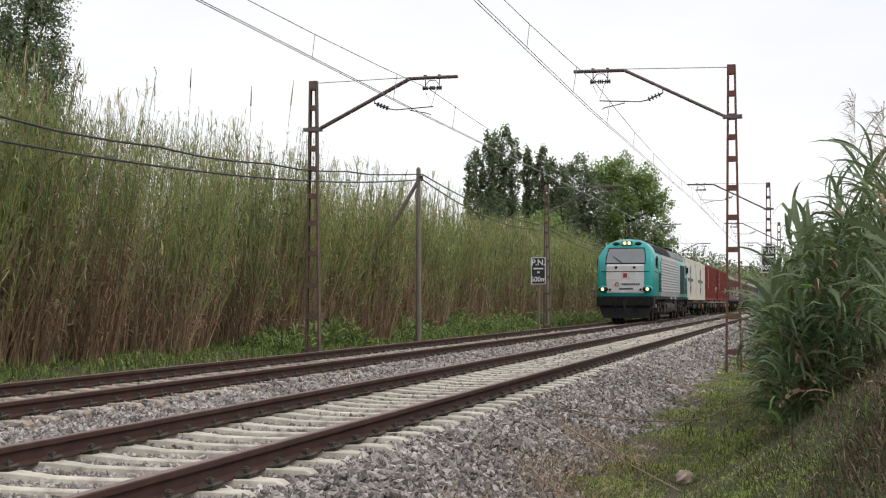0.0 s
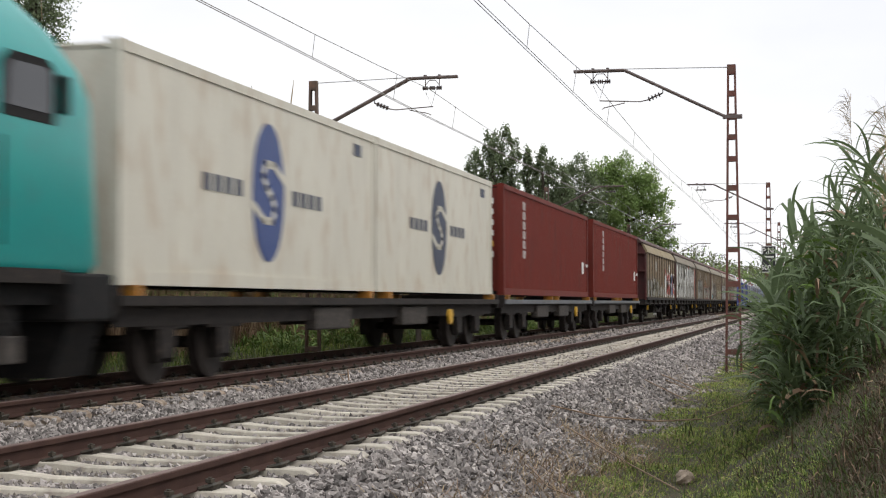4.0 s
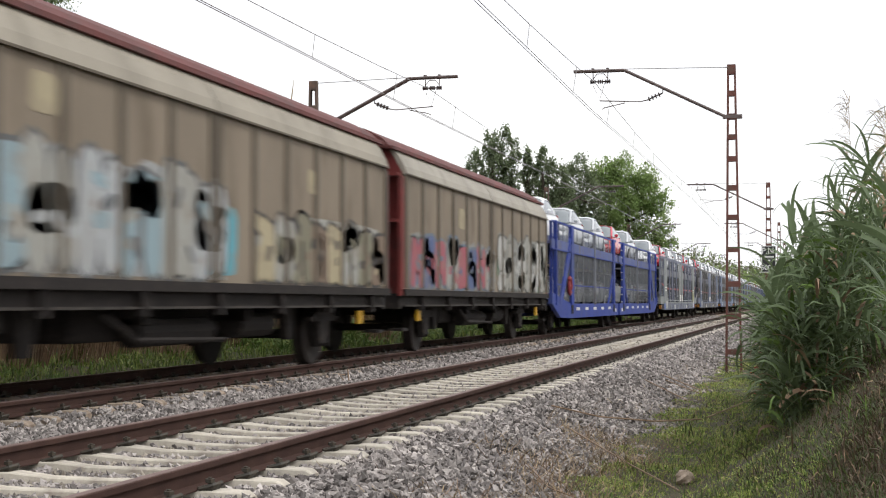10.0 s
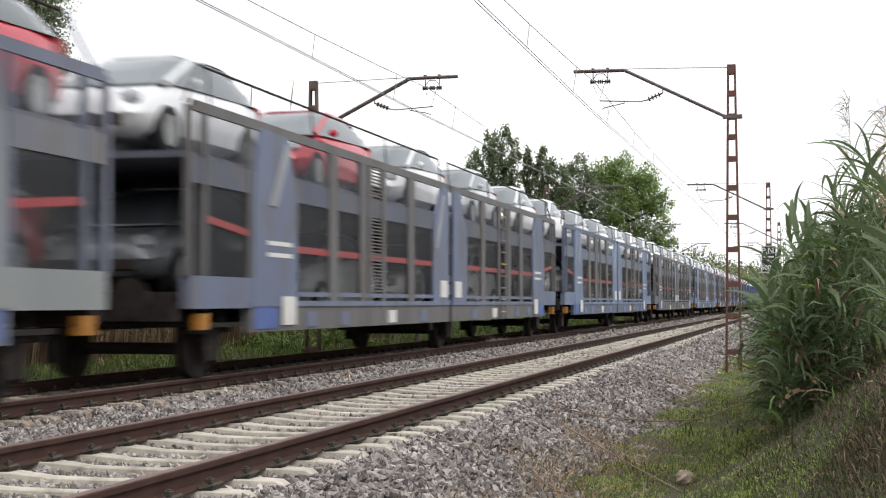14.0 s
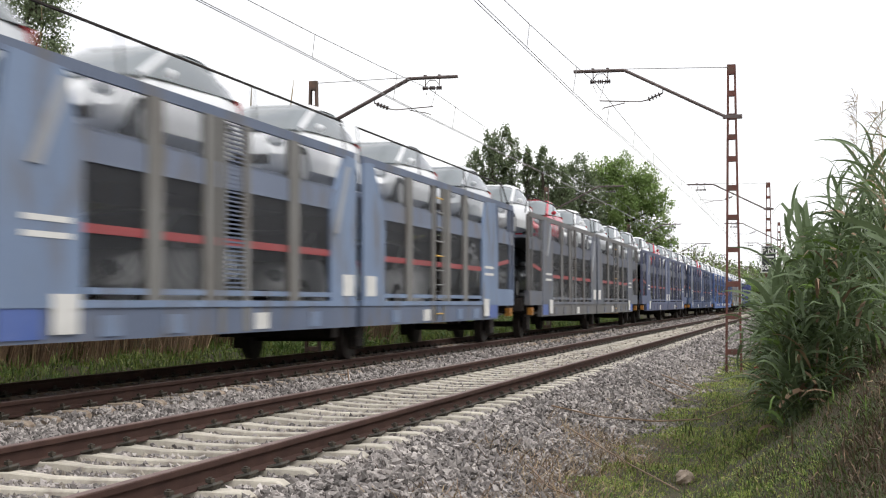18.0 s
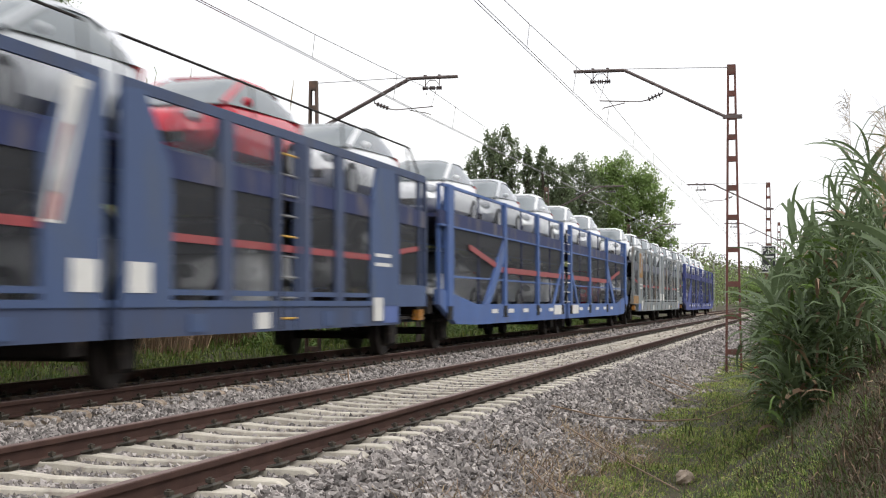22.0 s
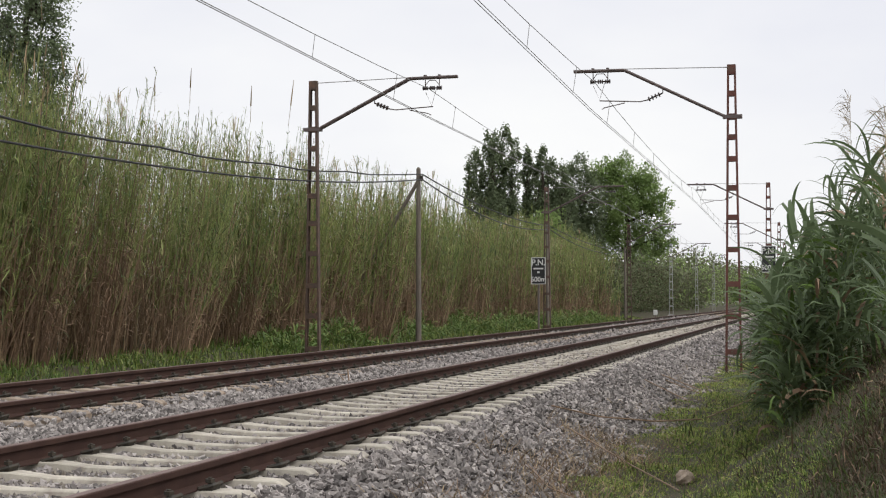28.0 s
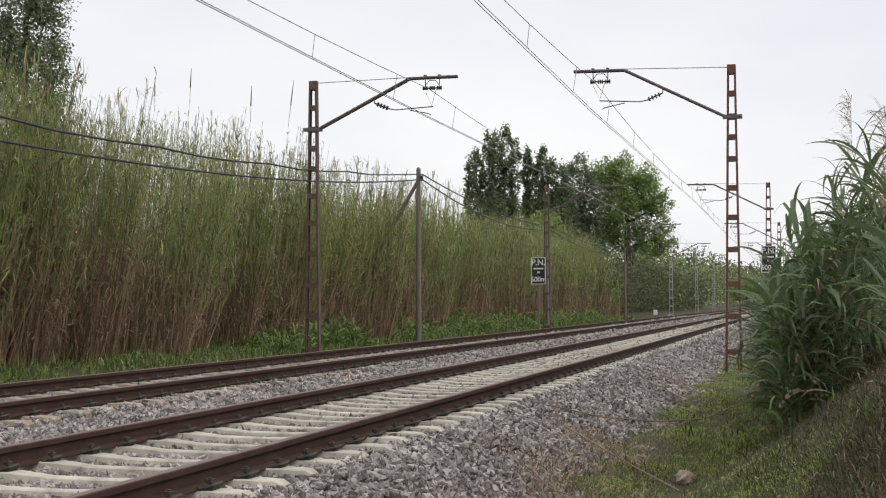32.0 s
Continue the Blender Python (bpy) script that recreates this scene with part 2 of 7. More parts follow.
def ground():
    xs = np.concatenate([np.linspace(-2500, -80, 12), np.linspace(-60, 0, 30), np.arange(0.5, 45, 0.3), np.arange(45, 140, 2.0), np.linspace(150, 3000, 40)])
    ys = np.concatenate([np.linspace(-2500, -30, 14), np.linspace(-25, -4, 15), np.arange(-3.8, 17, 0.25), np.linspace(18, 60, 16), np.linspace(80, 2500, 16)])
    gx, gy = np.meshgrid(xs, ys, indexing="ij")
    gz = ground_z(gx, gy)
    n = len(ys)
    i, j = np.meshgrid(np.arange(len(xs) - 1), np.arange(n - 1), indexing="ij")
    a = (i * n + j).ravel()
    me = cloud_mesh("ground", np.stack([gx, gy, gz], -1).reshape(-1, 3), np.stack([a, a + n, a + n + 1, a + 1], 1), [SOIL], flat=False)
    tagged(new("ground", me), "brown earth with thin green growth beside the railway", "ground", kind="structure")


def ballast_z(y):
    """Top of the ballast across the line."""
    pts = [(0.9, -0.66), (1.9, -0.62), (2.7, -0.3), (3.05, -0.19), (YL - 1.6, -0.172), (YL + 1.7, -0.172), (YL + 2.0, -0.24), (YL + 3.0, -0.6)]
    return np.interp(y, [p[0] for p in pts], [p[1] for p in pts])


ground()
bed = Shape().prism([(0.9, -0.75), (1.9, -0.66), (2.7, -0.34), (3.05, -0.22), (YL + 1.7, -0.2), (YL + 2.0, -0.26), (YL + 3.1, -0.7)], X_NEAR, X_FAR)
solid("ballast_bed", bed, GRIT, "grey bed of crushed stone under both tracks", "ballast", kind="structure")

# ---- loose ballast stones ----
def stones(name, count, x0, x1, power, size, label):
    bv = np.array([[1, 0, 0], [0, 1, 0], [-1, 0, 0], [0, -1, 0], [0, 0, 1], [0, 0, -1]], dtype=float)
    bf = np.array([[0, 1, 4], [1, 2, 4], [2, 3, 4], [3, 0, 4], [1, 0, 5], [2, 1, 5], [3, 2, 5], [0, 3, 5]])
    x = x0 + (x1 - x0) * rng.random(count) ** power
    y = 1.55 + (YL + 2.6 - 1.55) * rng.random(count)
    drop = np.zeros(count)
    for yc, zc in ((YR, 0), (YL, ZL)):
        inside = np.abs(y - yc) < 1.32
        phase = np.abs(((x - 8.99) / PITCH + 0.5) % 1 - 0.5) * PITCH
        on = inside & (phase < 0.125)
        drop[inside] = zc + np.interp(np.abs(y[inside] - yc), [0, 0.5, 0.75, 1.1, 1.32], [-0.034, -0.026, -0.008, 0.002, 0.008]) + (-0.002 if zc else 0.0)
        x = np.where(on, x + (0.155 - phase) * np.sign(((x - 8.99) / PITCH + 0.5) % 1 - 0.5), x)
        near_rail = np.abs(np.abs(y - yc) - GAUGE) < 0.11
        drop[near_rail] = zc - 0.045
    r = size * (0.55 + 0.9 * rng.random(count)) * (1 + np.maximum(x - 13, 0) / 45)
    fade = np.clip((y - 1.3) / 0.9, 0.3, 1)
    keep = (rng.random(count) < fade) & (y < 0.62 * x + 0.6)
    x, y, r, drop = x[keep], y[keep], r[keep], drop[keep]
    count = len(x)
    z = ballast_z(y) + drop + r * (0.05 + 0.75 * rng.random(count)) - 0.025
    q = rng.normal(size=(count, 4))
    q /= np.linalg.norm(q, axis=1)[:, None]
    w, a, b, c = q.T
    rot = np.stack([np.stack([1 - 2 * (b * b + c * c), 2 * (a * b - c * w), 2 * (a * c + b * w)], -1),
                    np.stack([2 * (a * b + c * w), 1 - 2 * (a * a + c * c), 2 * (b * c - a * w)], -1),
                    np.stack([2 * (a * c - b * w), 2 * (b * c + a * w), 1 - 2 * (a * a + b * b)], -1)], 1)
    shape = bv[None] * (0.7 + 0.7 * rng.random((count, len(bv), 1))) + rng.normal(0, 0.22, (count, len(bv), 3))
    shape = shape * (np.array([1, 0.85, 0.6]) * (0.8 + 0.4 * rng.random((count, 1, 3))))
    v = np.einsum("nij,nkj->nki", rot, shape) * r[:, None, None] + np.stack([x, y, z], -1)[:, None]
    f = bf[None] + (np.arange(count) * len(bv))[:, None, None]
    foul = (np.abs(y - YR) < 0.86) & (rng.random(count) < np.clip((x - 14) / 30, 0.25, 0.85))
    tagged(new(name, cloud_mesh(name, v.reshape(-1, 3), f.reshape(-1, 3), [BALLAST, FOULED], np.repeat(foul.astype(int), len(bf)))), label, "ballast", kind="stuff")


stones("ballast_stones", 98000, 7.4, 36.0, 1.5, 0.0265, "loose grey and mauve crushed ballast stones")
stones("ballast_stones", 24000, 32.0, 120.0, 1.6, 0.026, "loose grey ballast stones along the far line")

# ---- tracks ----
def sleeper_mesh(name, mat):
    s = Shape()
    rings = []
    for y, top, half in ((-1.3, -0.185, 0.07), (-1.25, -0.156, 0.08), (-1.1, -0.15, 0.088), (-0.66, -0.15, 0.088), (-0.4, -0.176, 0.068), (0, -0.182, 0.06), (0.4, -0.176, 0.068), (0.66, -0.15, 0.088), (1.1, -0.15, 0.088), (1.25, -0.156, 0.08), (1.3, -0.185, 0.07)):
        rings.append([(-half - 0.03, y, top - 0.2), (-half - 0.004, y, top - 0.03), (-half, y, top - 0.008), (-half + 0.012, y, top), (half - 0.012, y, top), (half, y, top - 0.008), (half + 0.004, y, top - 0.03), (half + 0.03, y, top - 0.2)])
    return s.loft(rings).mesh(name, mat, bevel=0)


def clip_shape():
    s = Shape()
    for side in (-1, 1):
        pts = [(-0.075, side * 0.085, -0.14), (-0.06, side * 0.17, -0.118), (0, side * 0.2, -0.105), (0.06, side * 0.17, -0.118), (0.075, side * 0.085, -0.14)]
        s.chain(pts, 0.014, n=5)
        s.rod((0, side * 0.125, -0.15), (0, side * 0.125, -0.075), 0.016, n=6)
        s.rod((0, side * 0.125, -0.108), (0, side * 0.125, -0.085), 0.032, n=6)
        s.box(-0.06, 0.06, side * 0.115 - 0.05, side * 0.115 + 0.05, -0.155, -0.13)
    return s


def rail_shape(x0, x1):
    head = [(-0.03, -0.008), (-0.03, 0.0), (0.03, 0.0), (0.03, -0.008)]
    foot = [(-0.07, -0.155), (-0.07, -0.145), (-0.012, -0.125), (-0.01, -0.05), (-0.036, -0.042), (-0.036, -0.01), (-0.029, -0.004), (0.029, -0.004), (0.036, -0.01), (0.036, -0.042), (0.01, -0.05), (0.012, -0.125), (0.07, -0.145), (0.07, -0.155)]
    return Shape().prism(head, x0, x1, 1).prism(foot, x0, x1, 0)


def track(yc, zc, label, mat, first, mid, last):
    t = thing("railway_track", label, "railway track", (0, yc, zc), kind="structure")
    for side in (-1, 1):
        part("rail", rail_shape(X_NEAR, X_FAR), [RAIL, RAIL_TOP], t, "rust-brown steel rail", at=(0, side * GAUGE, 0))
    sm = sleeper_mesh("sleeper", mat)
    cm = clip_shape().mesh("fastening", CLIP)
    n0 = round((first - 8.99) / PITCH)
    for k in range(n0, n0 + mid):
        x = 8.99 + k * PITCH
        part("sleeper", sm, None, t, at=(x + random.uniform(-0.02, 0.02), random.uniform(-0.03, 0.03), random.uniform(-0.008, 0.006)))
        if k < n0 + 60:
            for side in (-1, 1):
                part("fastening", cm, None, t, at=(x, side * GAUGE, 0))
    rest, clips = Shape(), Shape()
    for k in range(n0 + mid, n0 + last):
        x = 8.99 + k * PITCH
        rest.box(x - 0.12, x + 0.12, -1.3, 1.3, -0.3, -0.16)
    for k in range(n0 + 60, n0 + 200):
        x = 8.99 + k * PITCH
        for y in (-GAUGE - 0.12, -GAUGE + 0.12, GAUGE - 0.12, GAUGE + 0.12):
            clips.box(x - 0.06, x + 0.06, y - 0.04, y + 0.04, -0.16, -0.07)
    tagged(part("far_sleepers", rest, mat, t), kind="stuff")
    tagged(part("far_fastenings", clips, CLIP, t), kind="stuff")


track(YR, 0.0, "railway track with rusty rails on pale concrete sleepers", CONCRETE, 6.6, 240, 900)
track(YL, ZL, "railway track with rusty rails on stained sleepers", CONCRETE_OLD, 12.6, 220, 900)

# ---- catenary ----
def mast(x, y, side, mat, label, zbase):
    """side: +1 when the arm reaches towards +y."""
    t = thing("catenary_mast", label, "catenary mast", (x, y, 0), group="catenary masts along the line")
    top = 6.33
    w = lambda z: 0.19 - 0.095 * (z - zbase) / (top - zbase)
    for s in (-1, 1):
        leg = Shape()
        rings = []
        for z in (zbase, top):
            c = s * w(z)
            rings.append([(-0.075, c - s * 0.045, z), (-0.075, c, z), (0.075, c, z), (0.075, c - s * 0.045, z), (0.06, c - s * 0.045, z), (0.06, c - s * 0.012, z), (-0.06, c - s * 0.012, z), (-0.06, c - s * 0.045, z)])
        part("upright", leg.loft(rings), mat, t)
    for z, h in ((-0.1, 0.12), (0.69, 0.13), (1.41, 0.12), (2.18, 0.12), (2.9, 0.12), (3.56, 0.12), (4.21, 0.12), (4.7, 0.12), (5.16, 0.13), (5.68, 0.12), (6.22, 0.22)):
        b = w(z) - 0.003
        part("batten", Shape().box(-0.079, 0.079, -b, b, z - h / 2, z + h / 2), mat, t)
    s = side
    arm = Shape()
    inner, knee, tip = s * 0.13, s * 2.4, s * 3.56
    for dx in (-0.05, 0.05):
        arm.rod((dx, inner, 5.16), (dx, knee, 6.3), 0.035, n=6).rod((dx, knee, 6.3), (dx, tip, 6.31), 0.035, n=6)
    for k in range(1, 8):
        f = k / 8
        arm.box(-0.05, 0.05, inner + (knee - inner) * f - 0.02, inner + (knee - inner) * f + 0.02, 5.16 + 1.14 * f - 0.02, 5.16 + 1.14 * f + 0.02)
    part("arm", arm, ARM, t, "bent steel cantilever arm")
    part("arm_clamp", Shape().box(-0.09, 0.09, -s * 0.23, s * 0.2, 5.12, 5.2), ARM, t)
    part("tie_rod", Shape().rod((0, s * 0.09, 6.28), (0, knee, 6.33), 0.01, n=5), WIRE, t)
    c = s * 2.95
    hanger = Shape()
    for d in (-0.17, 0.17):
        hanger.chain([(0, c + d, 6.34), (0, c + d, 6.08)], 0.012)
        hanger.box(-0.05, 0.05, c + d - 0.03, c + d + 0.03, 6.33, 6.37)
    hanger.chain([(0, c - 0.17, 6.12), (0, c - 0.08, 6.24), (0, c + 0.08, 6.24), (0, c + 0.17, 6.12)], 0.01)
    hanger.chain([(0, c - 0.1, 6.04), (0, c + 0.02, 5.64), (0, c + 0.16, 5.96)], 0.007)
    part("hanger", hanger, ARM, t)
    ins = Shape()
    for d in (-0.17, 0.0, 0.17):
        for e in (-0.045, 0, 0.045):
            ins.rod((0, c + d + e - 0.014, 6.06), (0, c + d + e + 0.014, 6.06), 0.05, n=8)
    ins.rod((0, c - 0.22, 6.06), (0, c + 0.22, 6.06), 0.018, n=6)
    part("insulator", ins, PORCELAIN, t, "string of brown insulators")
    a0 = s * 1.55
    side_ins = Shape()
    for k in range(4):
        p = Vector((0, a0 + s * (0.05 + 0.075 * k), 5.72 - 0.03 * k))
        side_ins.rod(p, p + Vector((0, s * 0.03, -0.012)), 0.055, n=8)
    side_ins.rod((0, a0 - s * 0.02, 5.75), (0, a0 + s * 0.34, 5.6), 0.018, n=6)
    side_ins.rod((0, a0 - s * 0.02, 5.75), (0, a0 - s * 0.02, 5.9), 0.012, n=5)
    part("side_insulator", side_ins, PORCELAIN, t)
    steady = Shape().chain([(0, a0 + s * 0.34, 5.6), (0, a0 + s * 0.5, 5.57), (0, c + s * 0.02, 5.62)], 0.014)
    steady.chain([(0, a0 + s * 0.85, 5.59), (0, a0 + s * 0.85, 5.55), (0, c - s * 0.1, 5.46), (0, c - s * 0.03, 5.42)], 0.012)
    part("steady_arm", steady, ARM, t)
    return t


for k in range(1, 8):
    x = 33.0 * k
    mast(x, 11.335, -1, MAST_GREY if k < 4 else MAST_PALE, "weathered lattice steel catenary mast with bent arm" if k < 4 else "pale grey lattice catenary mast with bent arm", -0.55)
    mast(x, 1.46 - 0.1 * (k > 1), 1, MAST_RED, "rust-red lattice steel catenary mast with bent arm", -0.75)


def line_wires(yc, name):
    t = thing(name, "copper contact wires hung from a sagging carrier wire", "overhead wire", (0, yc, 0), group="overhead wires")
    for dy in (-0.03, 0.03):
        part("contact_wire", Shape().chain([(33.0 * k + d, dy + (0.1 if k % 2 else -0.1) * (1 if d == 0 else 0), 5.42) for k in range(-1, 10) for d in (0,)], 0.0085, n=4), WIRE, t)
    pts = []
    for k in range(-1, 9):
        for j in range(8):
            f = j / 8
            pts.append((33.0 * (k + f), 0.0, 6.05 - 0.27 * 4 * f * (1 - f)))
    part("carrier_wire", Shape().chain(pts, 0.0085, n=4), WIRE, t)
    for k in range(-1, 5):
        for j in range(6):
            f = (j + 0.5) / 6
            x = 33.0 * (k + f)
            y = (0.1 if k % 2 else -0.1) * (1 - 2 * f)
            part("dropper", Shape().rod((x, 0, 6.05 - 0.27 * 4 * f * (1 - f)), (x, y, 5.42), 0.006, n=4), WIRE, t)


line_wires(YR, "overhead_line")
line_wires(YL, "overhead_line")

# ---- telephone poles and cables behind the far track ----
def pole(x, y, h, brace):
    t = thing("telephone_pole", "weathered grey timber telephone pole with a leaning brace" if brace else "weathered grey timber telephone pole", "pole", (x, y, 0), group="telephone poles")
    part("shaft", Shape().rod((0, 0, -0.4), (0, 0, h), 0.095, 0.07, n=10), TIMBER, t, smooth=True)
    part("cap", Shape().rod((0, 0, h), (0, 0, h + 0.06), 0.075, 0.03, n=10), TIMBER, t)
    part("cable_bracket", Shape().box(-0.05, 0.05, -0.14, 0.02, h - 0.36, h - 0.2), CLIP, t)
    if brace:
        part("brace", Shape().rod((-0.2, 3.0, -0.3), (-0.03, 0.02, h - 0.4), 0.07, 0.06, n=8), TIMBER, t)


POLES = [(43.5, 11.5, 5.15), (70.0, 12.0, 4.9), (104.0, 12.2, 4.9)]
for k, (x, y, h) in enumerate(POLES):
    pole(x, y, h, k == 0)
for dz, low, sag, lumps in ((-0.16, 3.7, 0.3, 0.03), (-0.32, 3.36, 0.5, 0.0)):
    z1 = 5.15 + dz
    pts = [(x, 11.38, low + (z1 - low) * ((x - 16.0) / 27.5) ** 2 + lumps * math.sin(x * 1.1) * (x < 40)) for x in np.linspace(-11.5, 43.4, 30)]
    for (x0, y0, h0), (x1, y1, h1) in zip(POLES, POLES[1:]):
        for j in range(12):
            f = j / 12
            pts.append((x0 + (x1 - x0) * f, y0 - 0.12 + (y1 - y0) * f, h0 + (h1 - h0) * f + dz - 4 * sag * f * (1 - f)))
    solid("telephone_cable", Shape().chain(pts, 0.021, n=6), CABLE, "black sagging telephone cable strung from pole to pole", "cable", group="telephone cables")

# ---- plants ----
def leaf_cloud(base, heading, rise, length, width, droop):
    """Arrays of leaves, three triangles each: base points (n, 3), headings and rises in radians."""
    n = len(base)
    d = np.stack([np.cos(heading) * np.cos(rise), np.sin(heading) * np.cos(rise), np.sin(rise)], -1)
    side = np.stack([-np.sin(heading), np.cos(heading), np.zeros(n)], -1)
    tilt = rng.uniform(-0.9, 0.9, n)[:, None]
    side = side * np.cos(tilt) + np.array([0, 0, 1.0]) * np.sin(tilt)
    mid = base + d * (length * 0.5)[:, None]
    tip = base + d * (length * 0.86)[:, None] - np.array([0, 0, 1.0]) * (length * droop)[:, None]
    w = width[:, None] * side
    v = np.stack([base - w * 0.25, base + w * 0.25, mid + w * 0.5, mid - w * 0.5, tip], 1).reshape(-1, 3)
    k = (np.arange(n) * 5)[:, None, None]
    f = np.array([[0, 1, 2], [0, 2, 3], [3, 2, 4]])[None] + k
    return v, f.reshape(-1, 3)


def stem_cloud(foot, top, bow, radius):
    """Three-sided stems in two joints, bowed sideways."""
    n = len(foot)
    mid = (foot + top) * 0.5 + bow
    ang = np.arange(3) * math.tau / 3
    ring = np.stack([np.cos(ang), np.sin(ang), np.zeros(3)], -1)
    v = np.stack([foot[:, None] + ring * radius[:, None, None], mid[:, None] + ring * radius[:, None, None] * 0.8, top[:, None] + ring * radius[:, None, None] * 0.3], 1).reshape(-1, 3)
    faces = []
    for a in range(2):
        for i in range(3):
            j = (i + 1) % 3
            faces += [[a * 3 + i, a * 3 + j, a * 3 + 3 + j], [a * 3 + i, a * 3 + 3 + j, a * 3 + 3 + i]]
    f = np.array(faces)[None] + (np.arange(n) * 9)[:, None, None]
    return v, f.reshape(-1, 3)


def join(pieces):
    """Joins (verts, faces, slot array) pieces into one set of arrays."""
    vs, fs, ss, k = [], [], [], 0
    for v, f, s in pieces:
        vs.append(v)
        fs.append(f + k)
        ss.append(np.broadcast_to(s, (len(f),)))
        k += len(v)
    return np.concatenate(vs), np.concatenate(fs), np.concatenate(ss)


def stuff(name, pieces, mats, label, category):
    v, f, s = join(pieces)
    return tagged(new(name, cloud_mesh(name, v, f, mats, s)), label, category, kind="stuff")


def cane_wall():
    """Canes in clumps that lean with the wind; dry stems and leaves below, leafy green tops above."""
    m = 640
    cx = 13.0 * (109 / 13.0) ** rng.random(m)
    cdepth = rng.random(m) ** 1.5
    ctone = rng.normal(0, 0.13, m)
    ctall = rng.normal(0, 0.42, m)
    clean = rng.normal(0.75, 0.45, m)
    cdark = rng.random(m) < 0.3
    n = 12000
    c = rng.integers(0, m, n)
    spread = 0.1 + 0.012 * cx[c]
    x = np.clip(cx[c] + rng.normal(0, 1, n) * spread, 12.5, 110)
    depth = np.clip(cdepth[c] + rng.normal(0, 0.1, n), 0, 1.1)
    front = 13.75 + 0.35 * np.sin(x * 0.8) + 0.25 * np.sin(x * 2.3 + 1) - 1.35 * np.exp(-((x - 42.6) / 3.4) ** 2) - 0.5 * np.exp(-((x - 26) / 4) ** 2)
    y = front + depth * 3.8
    z0 = ground_z(x, y) - 0.05
    big = 1 + np.maximum(x - 30, 0) / 75
    hump = 0.36 * np.sin(x * 0.55 + 0.6) + 0.3 * np.sin(x * 1.35 + 2) + 0.22 * np.sin(x * 3.1)
    high = 4.35 + hump + ctall[c] + depth * 0.95 + rng.normal(0, 0.26, n) + 0.3 * np.clip((x - 60) / 40, 0, 1) - 0.2 * np.exp(-((x - 55) / 14) ** 2)
    high = high * np.clip((111 - x) / 6, 0.25, 1) ** 0.5
    high *= np.where(rng.random(n) < 0.3, rng.uniform(0.4, 0.85, n), 1)
    foot = np.stack([x, y, z0], -1)
    lean = np.stack([clean[c] + rng.normal(0.1, 0.38, n), rng.normal(-0.2, 0.3, n), high], -1)
    fallen = rng.random(n) < 0.03
    lean[fallen] = np.stack([rng.normal(1.6, 0.7, n), rng.normal(-0.4, 0.3, n), high * 0.62], -1)[fallen]
    top = foot + lean
    bow = np.stack([-rng.random(n) * 0.22, rng.normal(0, 0.1, n), np.zeros(n)], -1)
    v, f = stem_cloud(foot, top, bow, 0.0105 * big)
    low_joint = np.tile(np.array([0] * 6 + [1] * 6), n)
    pale = np.repeat(rng.random(n) < 0.13, 12)
    slot = np.where((low_joint == 1) & (np.repeat(rng.random(n), 12) < 0.65), 1, np.where(pale, 3, 0))
    pieces = [(v, f, slot)]
    per = 22
    t = (np.sort(rng.random((n, per)), axis=1) ** 0.8 * 0.9 + 0.1).ravel()
    i = np.repeat(np.arange(n), per)
    arc = (4 * t * (1 - t))[:, None] * bow[i]
    base = foot[i] + (top - foot)[i] * t[:, None] + arc
    zrel = base[:, 2] - foot[i][:, 2]
    k = len(t)
    heading = rng.uniform(0, math.tau, k)
    green = zrel / np.maximum(high[i], 0.1) + rng.normal(0, 0.14, k) + ctone[c][i] + 0.1 * np.sin(x[i] * 0.9 + 1.1) + 0.16 * np.clip((26 - x[i]) / 8, 0, 1) + 0.1 * np.clip((x[i] - 45) / 30, 0, 1)
    dry = green < 0.55
    tip = np.clip((t - 0.72) / 0.28, 0, 1)
    rise = np.where(dry, rng.normal(-0.35, 0.65, k), rng.normal(0.92, 0.36, k) + 0.25 * tip)
    length = np.where(dry, rng.uniform(0.18, 0.42, k), rng.uniform(0.3, 0.62, k) * (1 - 0.45 * tip)) * big[i] ** 0.5
    width = np.where(dry, 0.013, 0.0185) * rng.uniform(0.6, 1.35, k) * big[i]
    lv, lf = leaf_cloud(base, heading, rise, length, width, np.where(dry, rng.uniform(0.0, 0.35, k), rng.uniform(0.05, 0.4, k)))
    s = np.where(dry, np.where(rng.random(k) < 0.1, 3, 0), np.where(rng.random(k) < np.where(cdark[c][i], 0.7, 0.16), 4, np.where(rng.random(k) < 0.2, 2, 1)))
    pieces.append((lv, lf, np.repeat(s, 3)))
    # feathery tops
    j = rng.choice(n, 260, replace=False)
    q = 260 * 9
    pb = np.repeat(top[j], 9, axis=0) + rng.normal(0, 0.03, (q, 3))
    pv, pf = leaf_cloud(pb, rng.normal(0.2, 0.9, q), rng.normal(1.25, 0.2, q), rng.uniform(0.25, 0.6, q), 0.018 * np.repeat(big[j], 9), rng.uniform(0, 0.1, q))
    pieces.append((pv, pf, np.repeat(np.where(rng.random(q) < 0.4, 2, 3), 3)))
    # tall bare stalks with a thin dry brush at the end
    j = np.argsort(-(top[:, 2] + rng.normal(0, 0.45, n) - np.maximum(x - 32, 0) * 0.1))[:70]
    rod = np.stack([rng.normal(0.08, 0.1, 70), rng.normal(0, 0.08, 70), rng.uniform(0.5, 1.5, 70)], -1)
    sv, sf = stem_cloud(top[j], top[j] + rod, np.zeros((70, 3)), 0.008 * big[j])
    pieces.append((sv, sf, 3))
